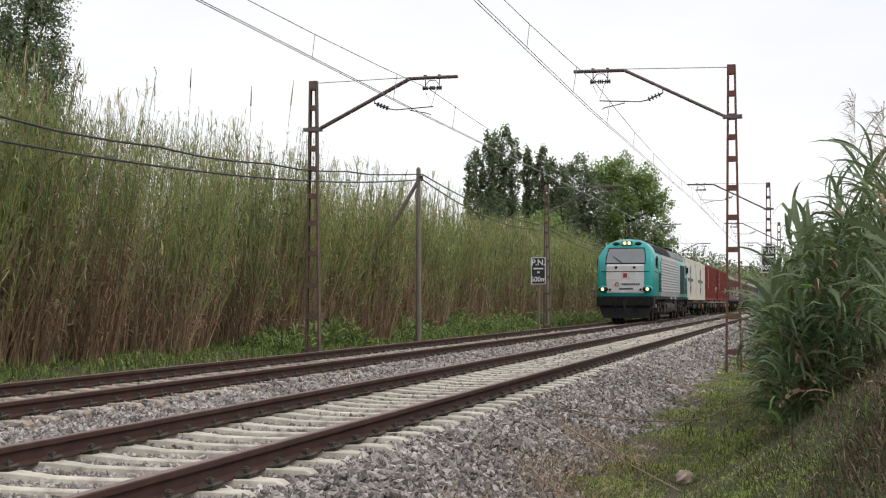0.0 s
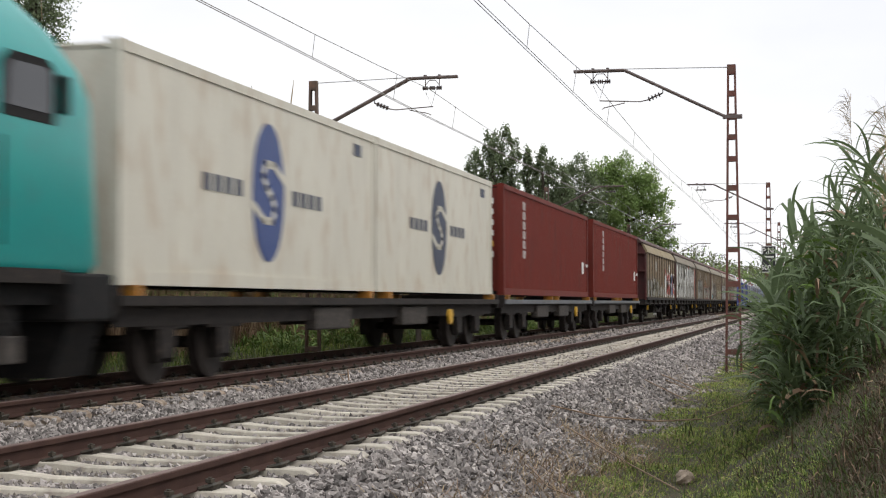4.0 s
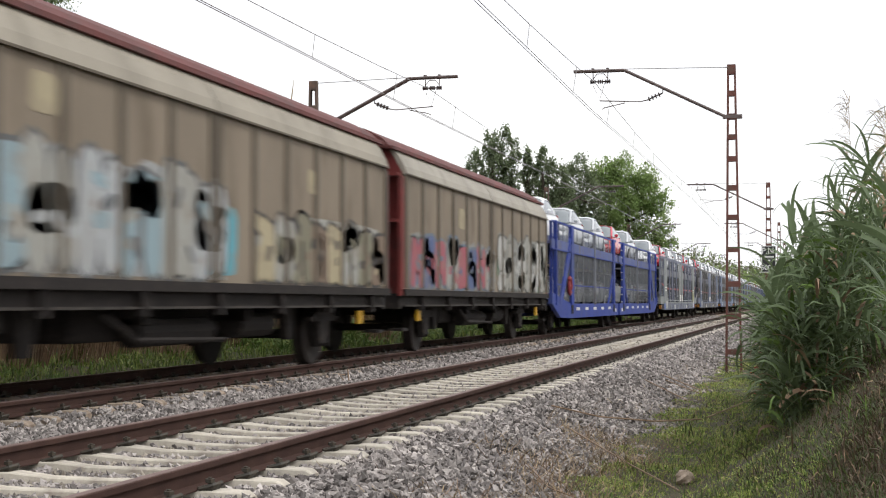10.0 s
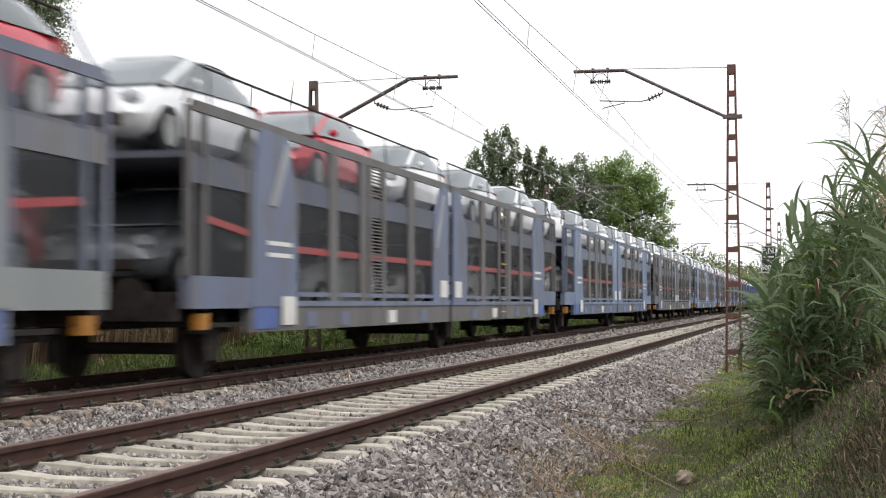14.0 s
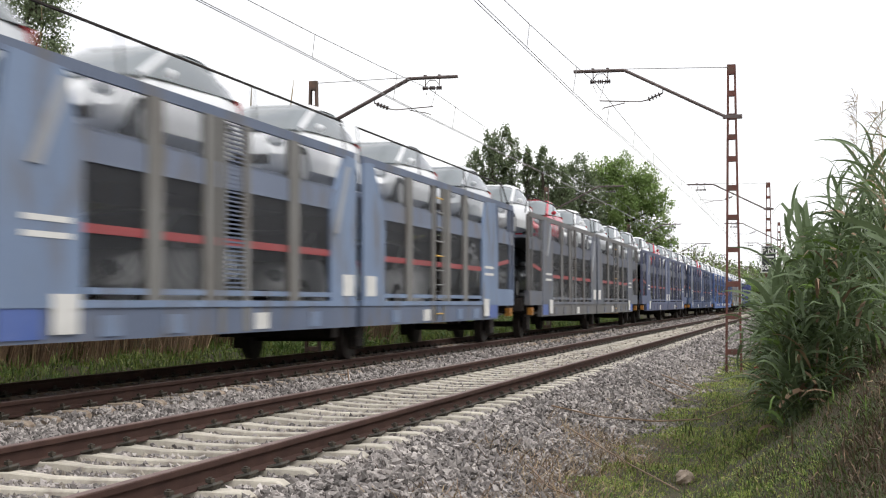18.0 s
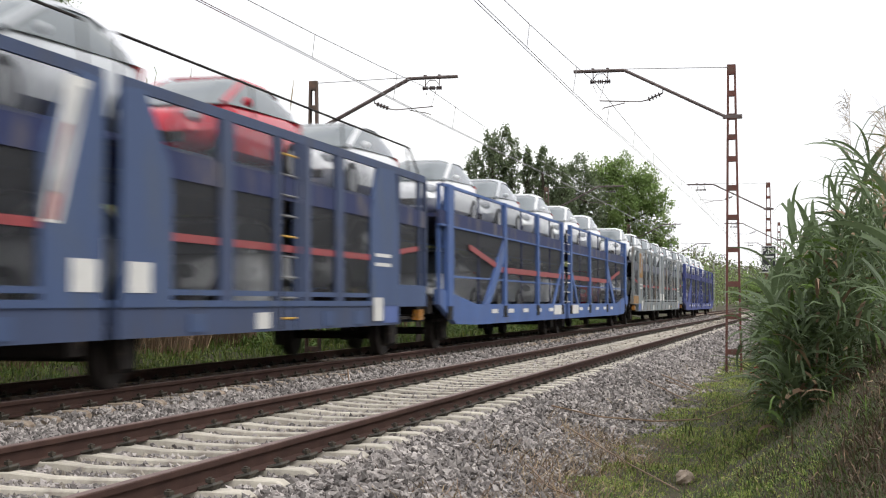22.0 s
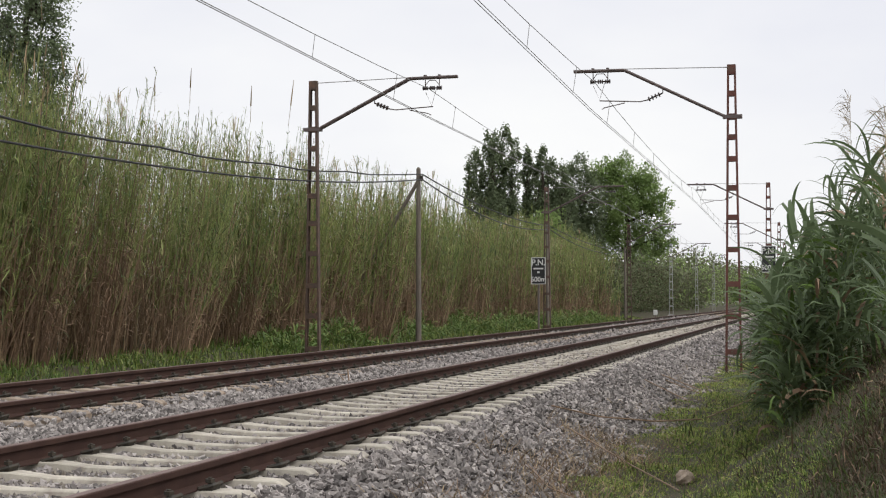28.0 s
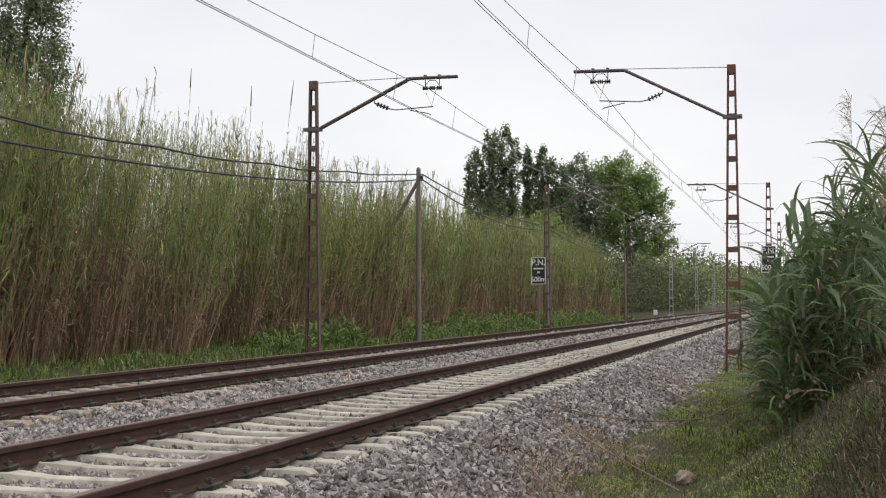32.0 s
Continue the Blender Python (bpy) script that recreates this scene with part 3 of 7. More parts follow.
    sv, sf = stem_cloud(top[j] + rod * 0.45, top[j] + rod * 1.02, np.zeros((70, 3)), 0.022 * big[j])
    pieces.append((sv, sf, 3))
    stuff("giant_cane_thicket", pieces, [CANE_BROWN, CANE_GREEN, CANE_PALE, STRAW, CANE_DARK], "tall dense giant canes, brown stems below and green leaves above", "canes")


cane_wall()


def grass(name, n, x0, x1, ylo, yhi, low, high, mats, mix, label, power=1.0, wide=0.008, edge=None, cover=0.35):
    x = x0 * (x1 / x0) ** (rng.random(n) ** power)
    y = ylo + (yhi - ylo) * rng.random(n)
    patch = 0.5 + 0.5 * np.sin(x * 1.3 + 2 * np.sin(y * 2.1)) * np.cos(y * 1.9 + x * 0.4)
    keep = rng.random(n) < cover + (1 - cover) * patch
    if edge is not None:
        keep &= rng.random(n) < edge(x, y)
    x, y, patch = x[keep], y[keep], patch[keep]
    n = len(x)
    big = 1 + np.maximum(x - 14, 0) / 22
    base = np.stack([x, y, ground_z(x, y) - 0.02], -1)
    length = (low + (high - low) * rng.random(n) ** 1.7) * (0.55 + 0.75 * patch)
    v, f = leaf_cloud(base, rng.uniform(0, math.tau, n), rng.normal(1.05, 0.3, n), length, wide * big * rng.uniform(0.7, 1.4, n), rng.uniform(0.05, 0.5, n))
    s = rng.choice(len(mix), n, p=np.array(mix) / sum(mix))
    stuff(name, [(v, f, np.repeat(s, 3))], mats, label, "grass")


grass("verge_grass", 42000, 15.0, 115.0, 10.7, 14.4, 0.15, 0.5, [GRASS, GRASS_PALE, CANE_GREEN, SHADE_GRASS], [6, 3, 2.5, 2], "lush green grass along the far side of the line", wide=0.014)
grass("bank_undergrowth", 150000, 6.0, 34.0, -1.6, 1.1, 0.04, 0.15, [SHADE_GRASS, BANK_GREEN, BRACKEN, GRASS], [6, 0.15, 4.5, 2], "low green undergrowth on the bank, its colour darkened for the reeds' shade", wide=0.007, power=1.2, cover=0.9,
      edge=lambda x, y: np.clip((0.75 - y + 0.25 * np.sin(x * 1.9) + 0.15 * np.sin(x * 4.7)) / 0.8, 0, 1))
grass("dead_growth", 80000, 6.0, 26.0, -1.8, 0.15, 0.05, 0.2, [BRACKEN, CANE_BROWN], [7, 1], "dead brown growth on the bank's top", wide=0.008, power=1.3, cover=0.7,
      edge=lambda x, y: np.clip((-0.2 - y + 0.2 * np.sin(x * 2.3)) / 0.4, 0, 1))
grass("bank_grass", 230000, 8.5, 42.0, -0.4, 2.4, 0.035, 0.12, [BANK_GREEN, BANK_PALE, STRAW, GRASS], [8, 3, 1.2, 3], "short green grass with dry blades on the near bank", wide=0.009, power=1.05, cover=0.75,
      edge=lambda x, y: np.clip((2.25 - y + 0.25 * np.sin(x * 1.7) + 0.2 * np.sin(x * 4.1)) / 0.7, 0.04, 1) * np.clip((y + 0.1 + 0.3 * np.sin(x * 1.3 + 1)) / 0.8, 0, 1))
grass("bank_weeds", 4200, 9.0, 40.0, -2.4, 1.5, 0.12, 0.36, [GRASS, SHADE_GRASS, STRAW, BRACKEN], [4, 5, 1.0, 2], "taller weeds and grass tufts on the near bank", wide=0.011)


def young_canes():
    n = 900
    x = 34 * (95 / 34) ** rng.random(n)
    y = rng.uniform(12.4, 13.9, n)
    h = rng.uniform(0.4, 0.95, n) * (0.6 + 0.4 * np.sin(x * 0.7))
    foot = np.stack([x, y, ground_z(x, y)], -1)
    top = foot + np.stack([rng.normal(0.1, 0.1, n), rng.normal(-0.05, 0.1, n), h], -1)
    v, f = stem_cloud(foot, top, np.zeros((n, 3)), np.full(n, 0.012))
    i = np.repeat(np.arange(n), 10)
    t = rng.random(n * 10)[:, None]
    lv, lf = leaf_cloud(foot[i] + (top - foot)[i] * t, rng.uniform(0, math.tau, n * 10), rng.normal(0.6, 0.35, n * 10), rng.uniform(0.3, 0.6, n * 10), rng.uniform(0.03, 0.055, n * 10), rng.uniform(0.1, 0.5, n * 10))
    stuff("young_canes", [(v, f, 0), (lv, lf, np.repeat(rng.choice(2, n * 10, p=[0.75, 0.25]), 3))], [GRASS_MID, CANE_GREEN], "young green canes at the foot of the thicket", "canes")


young_canes()

# the near giant reeds at the path's edge
SWAYERS = []


def blade_mesh(k):
    """A long arching leaf with a folded middle and a slight twist, one metre long before scaling."""
    r = random.Random(k)
    curl, v, f = r.uniform(0.9, 2.4), [], []
    rise, x, z = r.uniform(0.7, 1.2), 0.0, 0.0
    sway, twist = r.uniform(-0.08, 0.08), r.uniform(-0.7, 0.7)
    n = 10
    kink = r.choice((0.0, 0.0, 0.9, 1.3))
    for j in range(n + 1):
        t = j / n
        w = 0.045 * (0.5 + 0.5 * min(1, t / 0.16) if t < 0.3 else max(0.02, 1 - ((t - 0.3) / 0.7) ** 1.6))
        a = twist * t
        cy, cz = math.cos(a) * w, math.sin(a) * w
        y = sway * t * t
        v += [(x, y - cy, z - cz + w * 0.3), (x, y, z), (x, y + cy, z + cz + w * 0.3)]
        x += math.cos(rise) / n
        z += math.sin(rise) / n
        rise -= curl / n * (0.3 + 1.5 * t) + (kink if j == 5 else 0)
    for j in range(n):
        a = j * 3
        f += [(a, a + 1, a + 4, a + 3), (a + 1, a + 2, a + 5, a + 4)]
    s = Shape()
    s.add(v, f)
    return s.mesh("leaf", REED_LEAF, smooth=True)


BLADES = [blade_mesh(k) for k in range(12)]


def giant_reed(x, y, height, leaves, lean, r, plume=False, turn=None):
    """turn: the bearing of the plane in which its two ranks of leaves stand."""
    z = float(ground_z(x, y)) - 0.05
    home = pose(x, y, z)
    t = thing("giant_reed", "giant reed with long arching grey-green leaves" + (" and a feathery plume" if plume else ""), "reed", (x, y, z), "giant reeds on the near bank")
    bend = lambda f: Vector((lean[0] * f * f, lean[1] * f * f, height * f))
    s = Shape()
    pts = [bend(k / 7) for k in range(8)]
    for k, (p, q) in enumerate(zip(pts, pts[1:])):
        s.rod(p, q, 0.011 * (1 - k / 9), 0.011 * (1 - (k + 1) / 9), n=6)
    part("stem", s, REED_STEM, t, smooth=True)
    bearing = r.uniform(0, math.pi) if turn is None else turn
    for k in range(leaves):
        f = 0.12 + 0.88 * (k + r.random() * 0.6) / leaves
        b = part("leaf", r.choice(BLADES), None, t, at=bend(min(f, 0.99)))
        size = r.uniform(0.5, 0.78) * (1.1 - 0.4 * abs(f - 0.55))
        upright = 0.5 * max(0.0, f - 0.75) / 0.25
        b.rotation_euler = (r.uniform(-0.3, 0.3), r.uniform(-0.2, 0.3) - upright, bearing + (k % 2) * math.pi + r.gauss(0, 0.45))
        b.scale = (size, size * r.uniform(0.8, 1.25), size)
    if plume:
        base = np.array([bend(1.0)] * 90) + np.stack([np.zeros(90), np.zeros(90), np.linspace(-0.1, 0.5, 90)], -1)
        v, f = leaf_cloud(base, rng.normal(1.2, 0.7, 90), rng.normal(0.7, 0.4, 90), rng.uniform(0.12, 0.3, 90), np.full(90, 0.007), rng.uniform(0.1, 0.4, 90))
        part("plume", cloud_mesh("plume", v, f, [STRAW]), None, t)
    SWAYERS.append((t, home, 0.55 * r.uniform(0.5, 1.3), r.uniform(0, 6.28)))


reed_rng = random.Random(21)
# a belt of reeds along the bank, lower at its open edge
for k in range(40):
    x = 13.2 + 10.5 * (k / 40) + reed_rng.uniform(-0.4, 0.4)
    edge = 0.02 * x
    y = edge - 0.06 - abs(reed_rng.gauss(0, 0.36))
    into = edge - y
    h = min(0.74 + 1.2 * into + 0.045 * (x - 12) + reed_rng.uniform(-0.25, 0.3), 2.4)
    giant_reed(x, y, h, 12, (reed_rng.uniform(-0.25, 0.3), reed_rng.uniform(0.0, 0.35)), reed_rng)
# the tallest, rooted further up the bank
for x, y, h, lx, ly, plume in ((9.3, -0.76, 1.4, 0.0, 0.22, False), (10.0, -0.78, 1.25, 0.1, 0.22, True), (10.8, -0.7, 1.35, 0.1, 0.2, False), (12.6, -0.78, 1.85, 0.0, 0.25, False), (13.4, -0.62, 1.5, 0.0, 0.22, False), (14.4, -0.8, 2.0, 0.1, 0.3, True), (15.5, -0.6, 1.7, 0.0, 0.3, False), (17.0, -0.7, 1.9, 0.0, 0.3, False)):
    giant_reed(x, y, h, 14, (lx, ly), reed_rng, plume, turn=reed_rng.uniform(1.0, 2.1))


def blade_cloud(base, heading, rise, length, width, curl, steps=5):
    """Arrays of long leaves that arch over: a folded strip for each."""
    n = len(base)
    side = np.stack([-np.sin(heading), np.cos(heading), np.zeros(n)], -1)
    flat = np.stack([np.cos(heading), np.sin(heading), np.zeros(n)], -1)
    up = np.array([0, 0, 1.0])
    p, a, rows = base.copy(), rise.copy(), []
    roll = rng.normal(0, 0.5, n)[:, None]
    across = side * np.cos(roll) + up * np.sin(roll)
    for j in range(steps + 1):
        t = j / steps
        w = (width * (0.55 + 1.5 * t if t < 0.3 else max(0.03, 1 - ((t - 0.3) / 0.7) ** 1.6)))[:, None] * 0.5
        rows.append(np.stack([p - across * w, p + across * w], 1))
        p = p + (flat * np.cos(a)[:, None] + up * np.sin(a)[:, None]) * (length / steps)[:, None]
        a = a - curl / steps * (0.3 + 1.5 * t)
    v = np.concatenate(rows, 1).reshape(-1, 3)
    f = np.array([[2 * j, 2 * j + 1, 2 * j + 3] for j in range(steps)] + [[2 * j, 2 * j + 3, 2 * j + 2] for j in range(steps)])
    f = f[None] + (np.arange(n) * 2 * (steps + 1))[:, None, None]
    return v, f.reshape(-1, 3)


def reed_understorey():
    n = 9000
    x = rng.uniform(12.6, 25, n)
    y = 0.018 * x - np.abs(rng.normal(0, 0.5, n)) - 0.03
    z0 = ground_z(x, y)
    top = 0.55 + 0.9 * (0.03 * x - y) + 0.2 * np.sin(x * 2.1 + y * 5)
    base = np.stack([x, y, z0 + 0.05 + rng.random(n) ** 0.8 * np.clip(top, 0.3, 1.6)], -1)
    v, f = blade_cloud(base, rng.uniform(0, math.tau, n), rng.normal(0.8, 0.35, n), rng.uniform(0.25, 0.6, n), rng.uniform(0.022, 0.05, n), rng.uniform(1.6, 3.4, n))
    tint = rng.choice(4, n, p=[0.74, 0.12, 0.06, 0.08])
    low = (base[:, 2] - z0 < 0.35) & (rng.random(n) < 0.1)
    tint = np.where(low, 2, tint)
    stuff("reed_leaves", [(v, f, np.repeat(tint, 10))], [REED_LEAF, GRASS, CANE_BROWN, SHADE_GRASS], "dense tangle of drooping reed leaves on the bank", "reeds")


reed_understorey()


# trees
def tree(name, x, y, lobes, trunk_h, mat, label, leaf=0.3, count=5200, trunk_r=0.28, upright=False):
    """lobes: (dx, dy, z, rx, ry, rz) of the crown's parts; upright: they are full columns rather than round."""
    t = thing(name, label, "tree", (x, y, 0), "trees beyond the canes")
    s = Shape()
    s.rod((0, 0, -0.7), (0, 0, trunk_h), trunk_r, trunk_r * 0.45, n=9)
    for dx, dy, z, rx, ry, rz in lobes:
        p = Vector((dx, dy, z))
        s.rod((0, 0, min(trunk_h, z - rz * 0.6)), p, trunk_r * 0.4, 0.04, n=6)
        for k in range(5):
            a = k * 2.4
            s.rod(p * 0.8 + Vector((0, 0, trunk_h * 0.1)), p + Vector((rx * 0.7 * math.cos(a), ry * 0.7 * math.sin(a), rz * 0.5 * math.sin(k))), 0.06, 0.015, n=5)
    part("trunk", s, BARK, t)
    vol = np.array([a[3] * a[4] * a[5] for a in lobes]) ** 0.67
    pieces = []
    for (dx, dy, z, rx, ry, rz), share in zip(lobes, vol / vol.sum()):
        n = int(count * 0.8 * share)
        clumps = max(14, n // 40)
        d = rng.normal(size=(clumps, 3))
        d /= np.linalg.norm(d, axis=1)[:, None]
        rad = rng.random(clumps)[:, None] ** 0.45 * (0.86 + 0.2 * rng.random(clumps)[:, None])
        if upright:
            clumps = max(30, n // 26)
            up, a = rng.uniform(-1, 1, clumps), rng.uniform(0, math.tau, clumps)
            wide = rng.random(clumps) ** 0.4 * np.sqrt(1 - np.abs(up) ** 4) * rng.uniform(0.8, 1.15, clumps)
            d, rad = np.stack([np.cos(a) * wide, np.sin(a) * wide, up], -1), 1.0
        c = np.array([dx, dy, z]) + d * rad * np.array([rx, ry, rz])
        i = rng.integers(0, clumps, n)
        base = c[i] + rng.normal(0, 0.13 * min(rx, ry) ** 0.7 + 0.06, (n, 3)) * ((0.75, 0.75, 1.5) if upright else (1, 1, 1))
        v, f = leaf_cloud(base, rng.uniform(0, math.tau, n), rng.normal(0.0, 0.7, n), leaf * rng.uniform(0.6, 1.4, n), leaf * 0.75 * rng.uniform(0.6, 1.4, n), rng.uniform(0, 0.4, n))
        pieces.append((v, f, 0))
    v, f, sl = join(pieces)
    part("crown", cloud_mesh("crown", v, f, [mat], sl), None, t, "uneven leafy crown")


tree("poplar_tree", 130, 27.3, [(0, 1.55, 11.4, 0.9, 0.85, 3.7), (0.4, 0.6, 12.5, 0.95, 0.75, 3.9), (-0.3, -0.35, 12.6, 0.95, 0.75, 3.9), (0.2, -1.25, 13.0, 0.85, 0.7, 4.1), (0, -2.1, 11.8, 0.6, 0.5, 4.1), (0, 2.35, 11.4, 0.5, 0.42, 2.2), (0, -0.1, 8.6, 2.0, 2.2, 2.6)], 14, POPLAR, "tall dark green poplar tree with a split crown", 0.24, 24000, upright=True)
tree("poplar_tree", 131, 24.3, [(0, 0, 11.5, 0.55, 0.5, 3.6), (0.3, -0.2, 8.8, 0.8, 0.6, 2.4)], 13, POPLAR, "slender dark green poplar tree", 0.24, 5600, upright=True)
tree("poplar_tree", 131, 22.85, [(0, 0, 11.8, 0.7, 0.55, 3.4), (0.3, -0.75, 11.0, 0.6, 0.5, 3.2), (-0.2, 0.65, 10.6, 0.6, 0.5, 2.9), (0, -0.2, 8.6, 1.1, 1.0, 2.2)], 13, POPLAR, "slender dark green poplar tree", 0.24, 9000, upright=True)
tree("poplar_tree", 131, 21.1, [(0, 0, 10.6, 0.75, 0.7, 2.9), (0.2, -0.7, 9.3, 0.6, 0.55, 2.4), (0, 0.6, 8.6, 0.8, 0.7, 2.4)], 11, POPLAR, "shorter dark green poplar tree", 0.24, 6400, upright=True)
tree("young_tree", 126, 21.6, [(0, 0, 7.0, 1.6, 1.7, 2.6)], 7, LIME, "small bright green tree below the poplars", 0.2, 5500)
tree("broadleaf_tree", 150, 17.35, [(0, 0, 11.4, 3.6, 3.4, 4.6), (0, 2.5, 13.3, 1.9, 1.7, 3.1), (0, 1.0, 14.4, 1.8, 1.7, 2.2), (0, -1.6, 13.0, 2.0, 1.9, 2.9), (0, -3.1, 10.8, 1.8, 1.6, 2.6), (0, -3.5, 7.7, 1.6, 1.4, 1.8), (0, -1.5, 7.0, 2.2, 2.1, 2.0), (0, 1.8, 8.0, 2.4, 2.3, 3.0)], 12, LIME, "large round bright green broadleaf tree", 0.25, 31000, 0.4)
tree("dark_tree", 147, 22.5, [(0, -0.75, 11.8, 1.5, 1.3, 4.0), (0, 0.1, 10.8, 1.4, 1.3, 4.2), (0, 1.1, 9.8, 1.1, 1.0, 3.4), (0, -1.9, 10.0, 1.6, 1.5, 4.2), (0, -0.5, 6.6, 2.4, 2.3, 3.2)], 11, POPLAR, "dark green tree in front of the broadleaf tree", 0.25, 20000, 0.35, upright=True)
tree("dark_tree", 60, 34.6, [(0, 0, 12.8, 1.9, 1.9, 4.6), (0, -1.5, 11.4, 1.0, 0.9, 3.0), (0, 1.5, 11.8, 1.1, 1.0, 4.0), (0, -0.8, 15.6, 1.3, 1.3, 2.6), (0, -0.9, 8.6, 1.1, 1.1, 2.4)], 14, POPLAR, "tall dark green tree behind the canes", 0.15, 24000)
tree("conifer_tree", 260, 27.6, [(0, 0, 8.4, 2.2, 2.2, 1.6), (0, 0, 10.2, 1.5, 1.5, 1.4), (0, 0, 11.6, 0.9, 0.9, 1.2)], 12, POPLAR, "dark green conifer in the distance", 0.5, 1800)
for x, y, h, w, mat in ((165, 19.5, 6.0, 3.6, LIME), (185, 21, 6.4, 3.6, SHRUB), (215, 22, 7.0, 4.5, LIME), (240, 20, 6.6, 4.5, LIME), (300, 22, 8.0, 6.0, SHRUB), (340, 12, 8.0, 7.0, LIME), (420, 3, 9.5, 9.0, SHRUB), (330, -6, 8.5, 7.0, LIME), (240, -9, 7.0, 5.0, SHRUB), (170, -8, 6.5, 4.0, LIME)):
    tree("far_tree", x, y if y > 10 else y - 2, [(0, 0, h * 0.55, w * 0.55, w * 0.6, h * 0.42), (0, -w * 0.45, h * 0.42, w * 0.4, w * 0.4, h * 0.3), (0, w * 0.4, h * 0.45, w * 0.4, w * 0.4, h * 0.32)], h * 0.6, mat, "rounded green tree in the distance", 0.4, 4200)


def thicket(name, n, box, label, mats, mix, leaf):
    x0, x1, y0, y1, h0, h1 = box
    x, y = rng.uniform(x0, x1, n), rng.uniform(y0, y1, n)
    hh = (h0 + (h1 - h0) * (0.5 + 0.5 * np.sin(x * 0.31) * np.cos(y * 0.5 + x * 0.11))) * (0.72 + 0.0026 * np.clip(x, 0, 260))
    base = np.stack([x, y, ground_z(x, y) + rng.random(n) ** 0.65 * hh], -1)
    v, f = leaf_cloud(base, rng.uniform(0, math.tau, n), rng.normal(0.7, 0.5, n), leaf * rng.uniform(0.6, 1.5, n), leaf * 0.4 * rng.uniform(0.6, 1.4, n), rng.uniform(0, 0.4, n))
    s = rng.choice(len(mix), n, p=np.array(mix) / sum(mix))
    stuff(name, [(v, f, np.repeat(s, 3))], mats, label, "shrubs")


thicket("far_thicket", 130000, (113, 235, 14.6, 22, 2.4, 5.0), "olive brown cane and shrub thicket beyond the bend", [SHRUB, BRACKEN, CANE_DARK], [7, 1.5, 2], 0.3)
thicket("far_hedge", 20000, (170, 520, 13.2, 30, 5.0, 7.5), "distant green hedge beside the line", [SHRUB, LIME], [4, 2], 0.7)
thicket("distant_trees", 9000, (640, 720, -60, 70, 9.0, 14.0), "line of distant trees closing the view along the railway", [SHRUB, LIME], [4, 2], 2.6)
thicket("near_side_hedge", 9000, (34, 400, -16, -2.4, 2.0, 4.5), "green shrubs along the near side of the line", [SHRUB, LIME, CANE_GREEN], [4, 3, 2], 0.9)
thicket("back_hedge", 5000, (20, 200, 17.5, 24, 2.5, 4.6), "green growth behind the canes", [SHRUB, CANE_GREEN], [4, 3], 0.8)

# ---- line-side signs and small things ----
BOARD = surface("sign_black", (0.015, 0.016, 0.018), (0.03, 0.03, 0.03), rough=0.5, scale=5, bump=0.03)
SIGN_WHITE = surface("sign_white", (0.75, 0.75, 0.73), (0.66, 0.66, 0.64), rough=0.5, scale=5, bump=0.03)
GALV = surface("post_steel", (0.2, 0.17, 0.15), (0.14, 0.11, 0.1), rough=0.7, scale=5)


def letters(text, size, parent, at):
    cu = bpy.data.curves.new("lettering", "FONT")
    cu.body, cu.size, cu.extrude, cu.align_x, cu.align_y, cu.offset = text, size, 0.004, "CENTER", "CENTER", 0.006
    tmp = new("lettering_source", cu)
    me = bpy.data.meshes.new_from_object(tmp.evaluated_get(bpy.context.evaluated_depsgraph_get()))
    bpy.data.objects.remove(tmp)
    me.materials.clear()
    me.materials.append(SIGN_WHITE)
    ob = part("lettering", me, None, parent, "white lettering")
    ob.matrix_basis = Matrix.Translation(at) @ Matrix(((0, 0, -1, 0), (-1, 0, 0, 0), (0, 1, 0, 0), (0, 0, 0, 1)))


def crossing_sign(x, y, zc, post, label):
    t = thing("crossing_sign", label, "railway sign", (x, y, 0), "level crossing warning signs")
    w, h = 0.32, 0.59
    part("board", Shape().box(0, 0.02, -w, w, zc - h, zc + h), BOARD, t, "black board")
    for a, b, c, d in ((-w, w, zc + h - 0.03, zc + h), (-w, w, zc - h, zc - h + 0.03)):
        part("border", Shape().box(-0.008, 0.0, a, b, c, d), SIGN_WHITE, t)
    for a in (-w, w - 0.03):
        part("border", Shape().box(-0.008, 0.0, a, a + 0.03, zc - h + 0.03, zc + h - 0.03), SIGN_WHITE, t)
    letters("P.N.", 0.36, t, (-0.006, 0, zc + 0.36))
    letters("500m", 0.3, t, (-0.006, 0, zc - 0.38))
    for k, (half, dz) in enumerate(((0.22, 0.1), (0.06, -0.06))):
        part("small_print_bar", Shape().box(-0.008, 0, -half, half, zc + dz - 0.035, zc + dz + 0.035), SIGN_WHITE, t)
    if post:
        part("post", Shape().box(0.02, 0.09, -0.04, 0.04, -0.6, zc + h), GALV, t)
    else:
        for dz in (-0.3, 0.3):
            part("bracket", Shape().box(0.02, 0.06, -0.2, 0.2, zc + dz - 0.03, zc + dz + 0.03), GALV, t)


crossing_sign(63.0, 11.2, 2.4, True, "black level crossing sign reading P.N. 500m on a post")
crossing_sign(65.85, 1.36, 2.92, False, "black level crossing sign reading P.N. 500m on a mast")
mk = thing("distance_marker", "small white rounded distance marker beside the line", "marker", (116.9, 11.3, 0))
part("plate", Shape().slab([(-0.05, 0.0), (-0.05, 0.42), (0.05, 0.42), (0.05, 0.0)], -0.16, 0.16), SIGN_WHITE, mk, bevel=0.04)
part("stub", Shape().box(-0.04, 0.04, -0.06, 0.06, -0.7, 0.0), GALV, mk)
rock = Shape().ball((0, 0, 0), 0.1, 9, 6, squash=(1.1, 0.9, 0.75))
rr = random.Random(4)
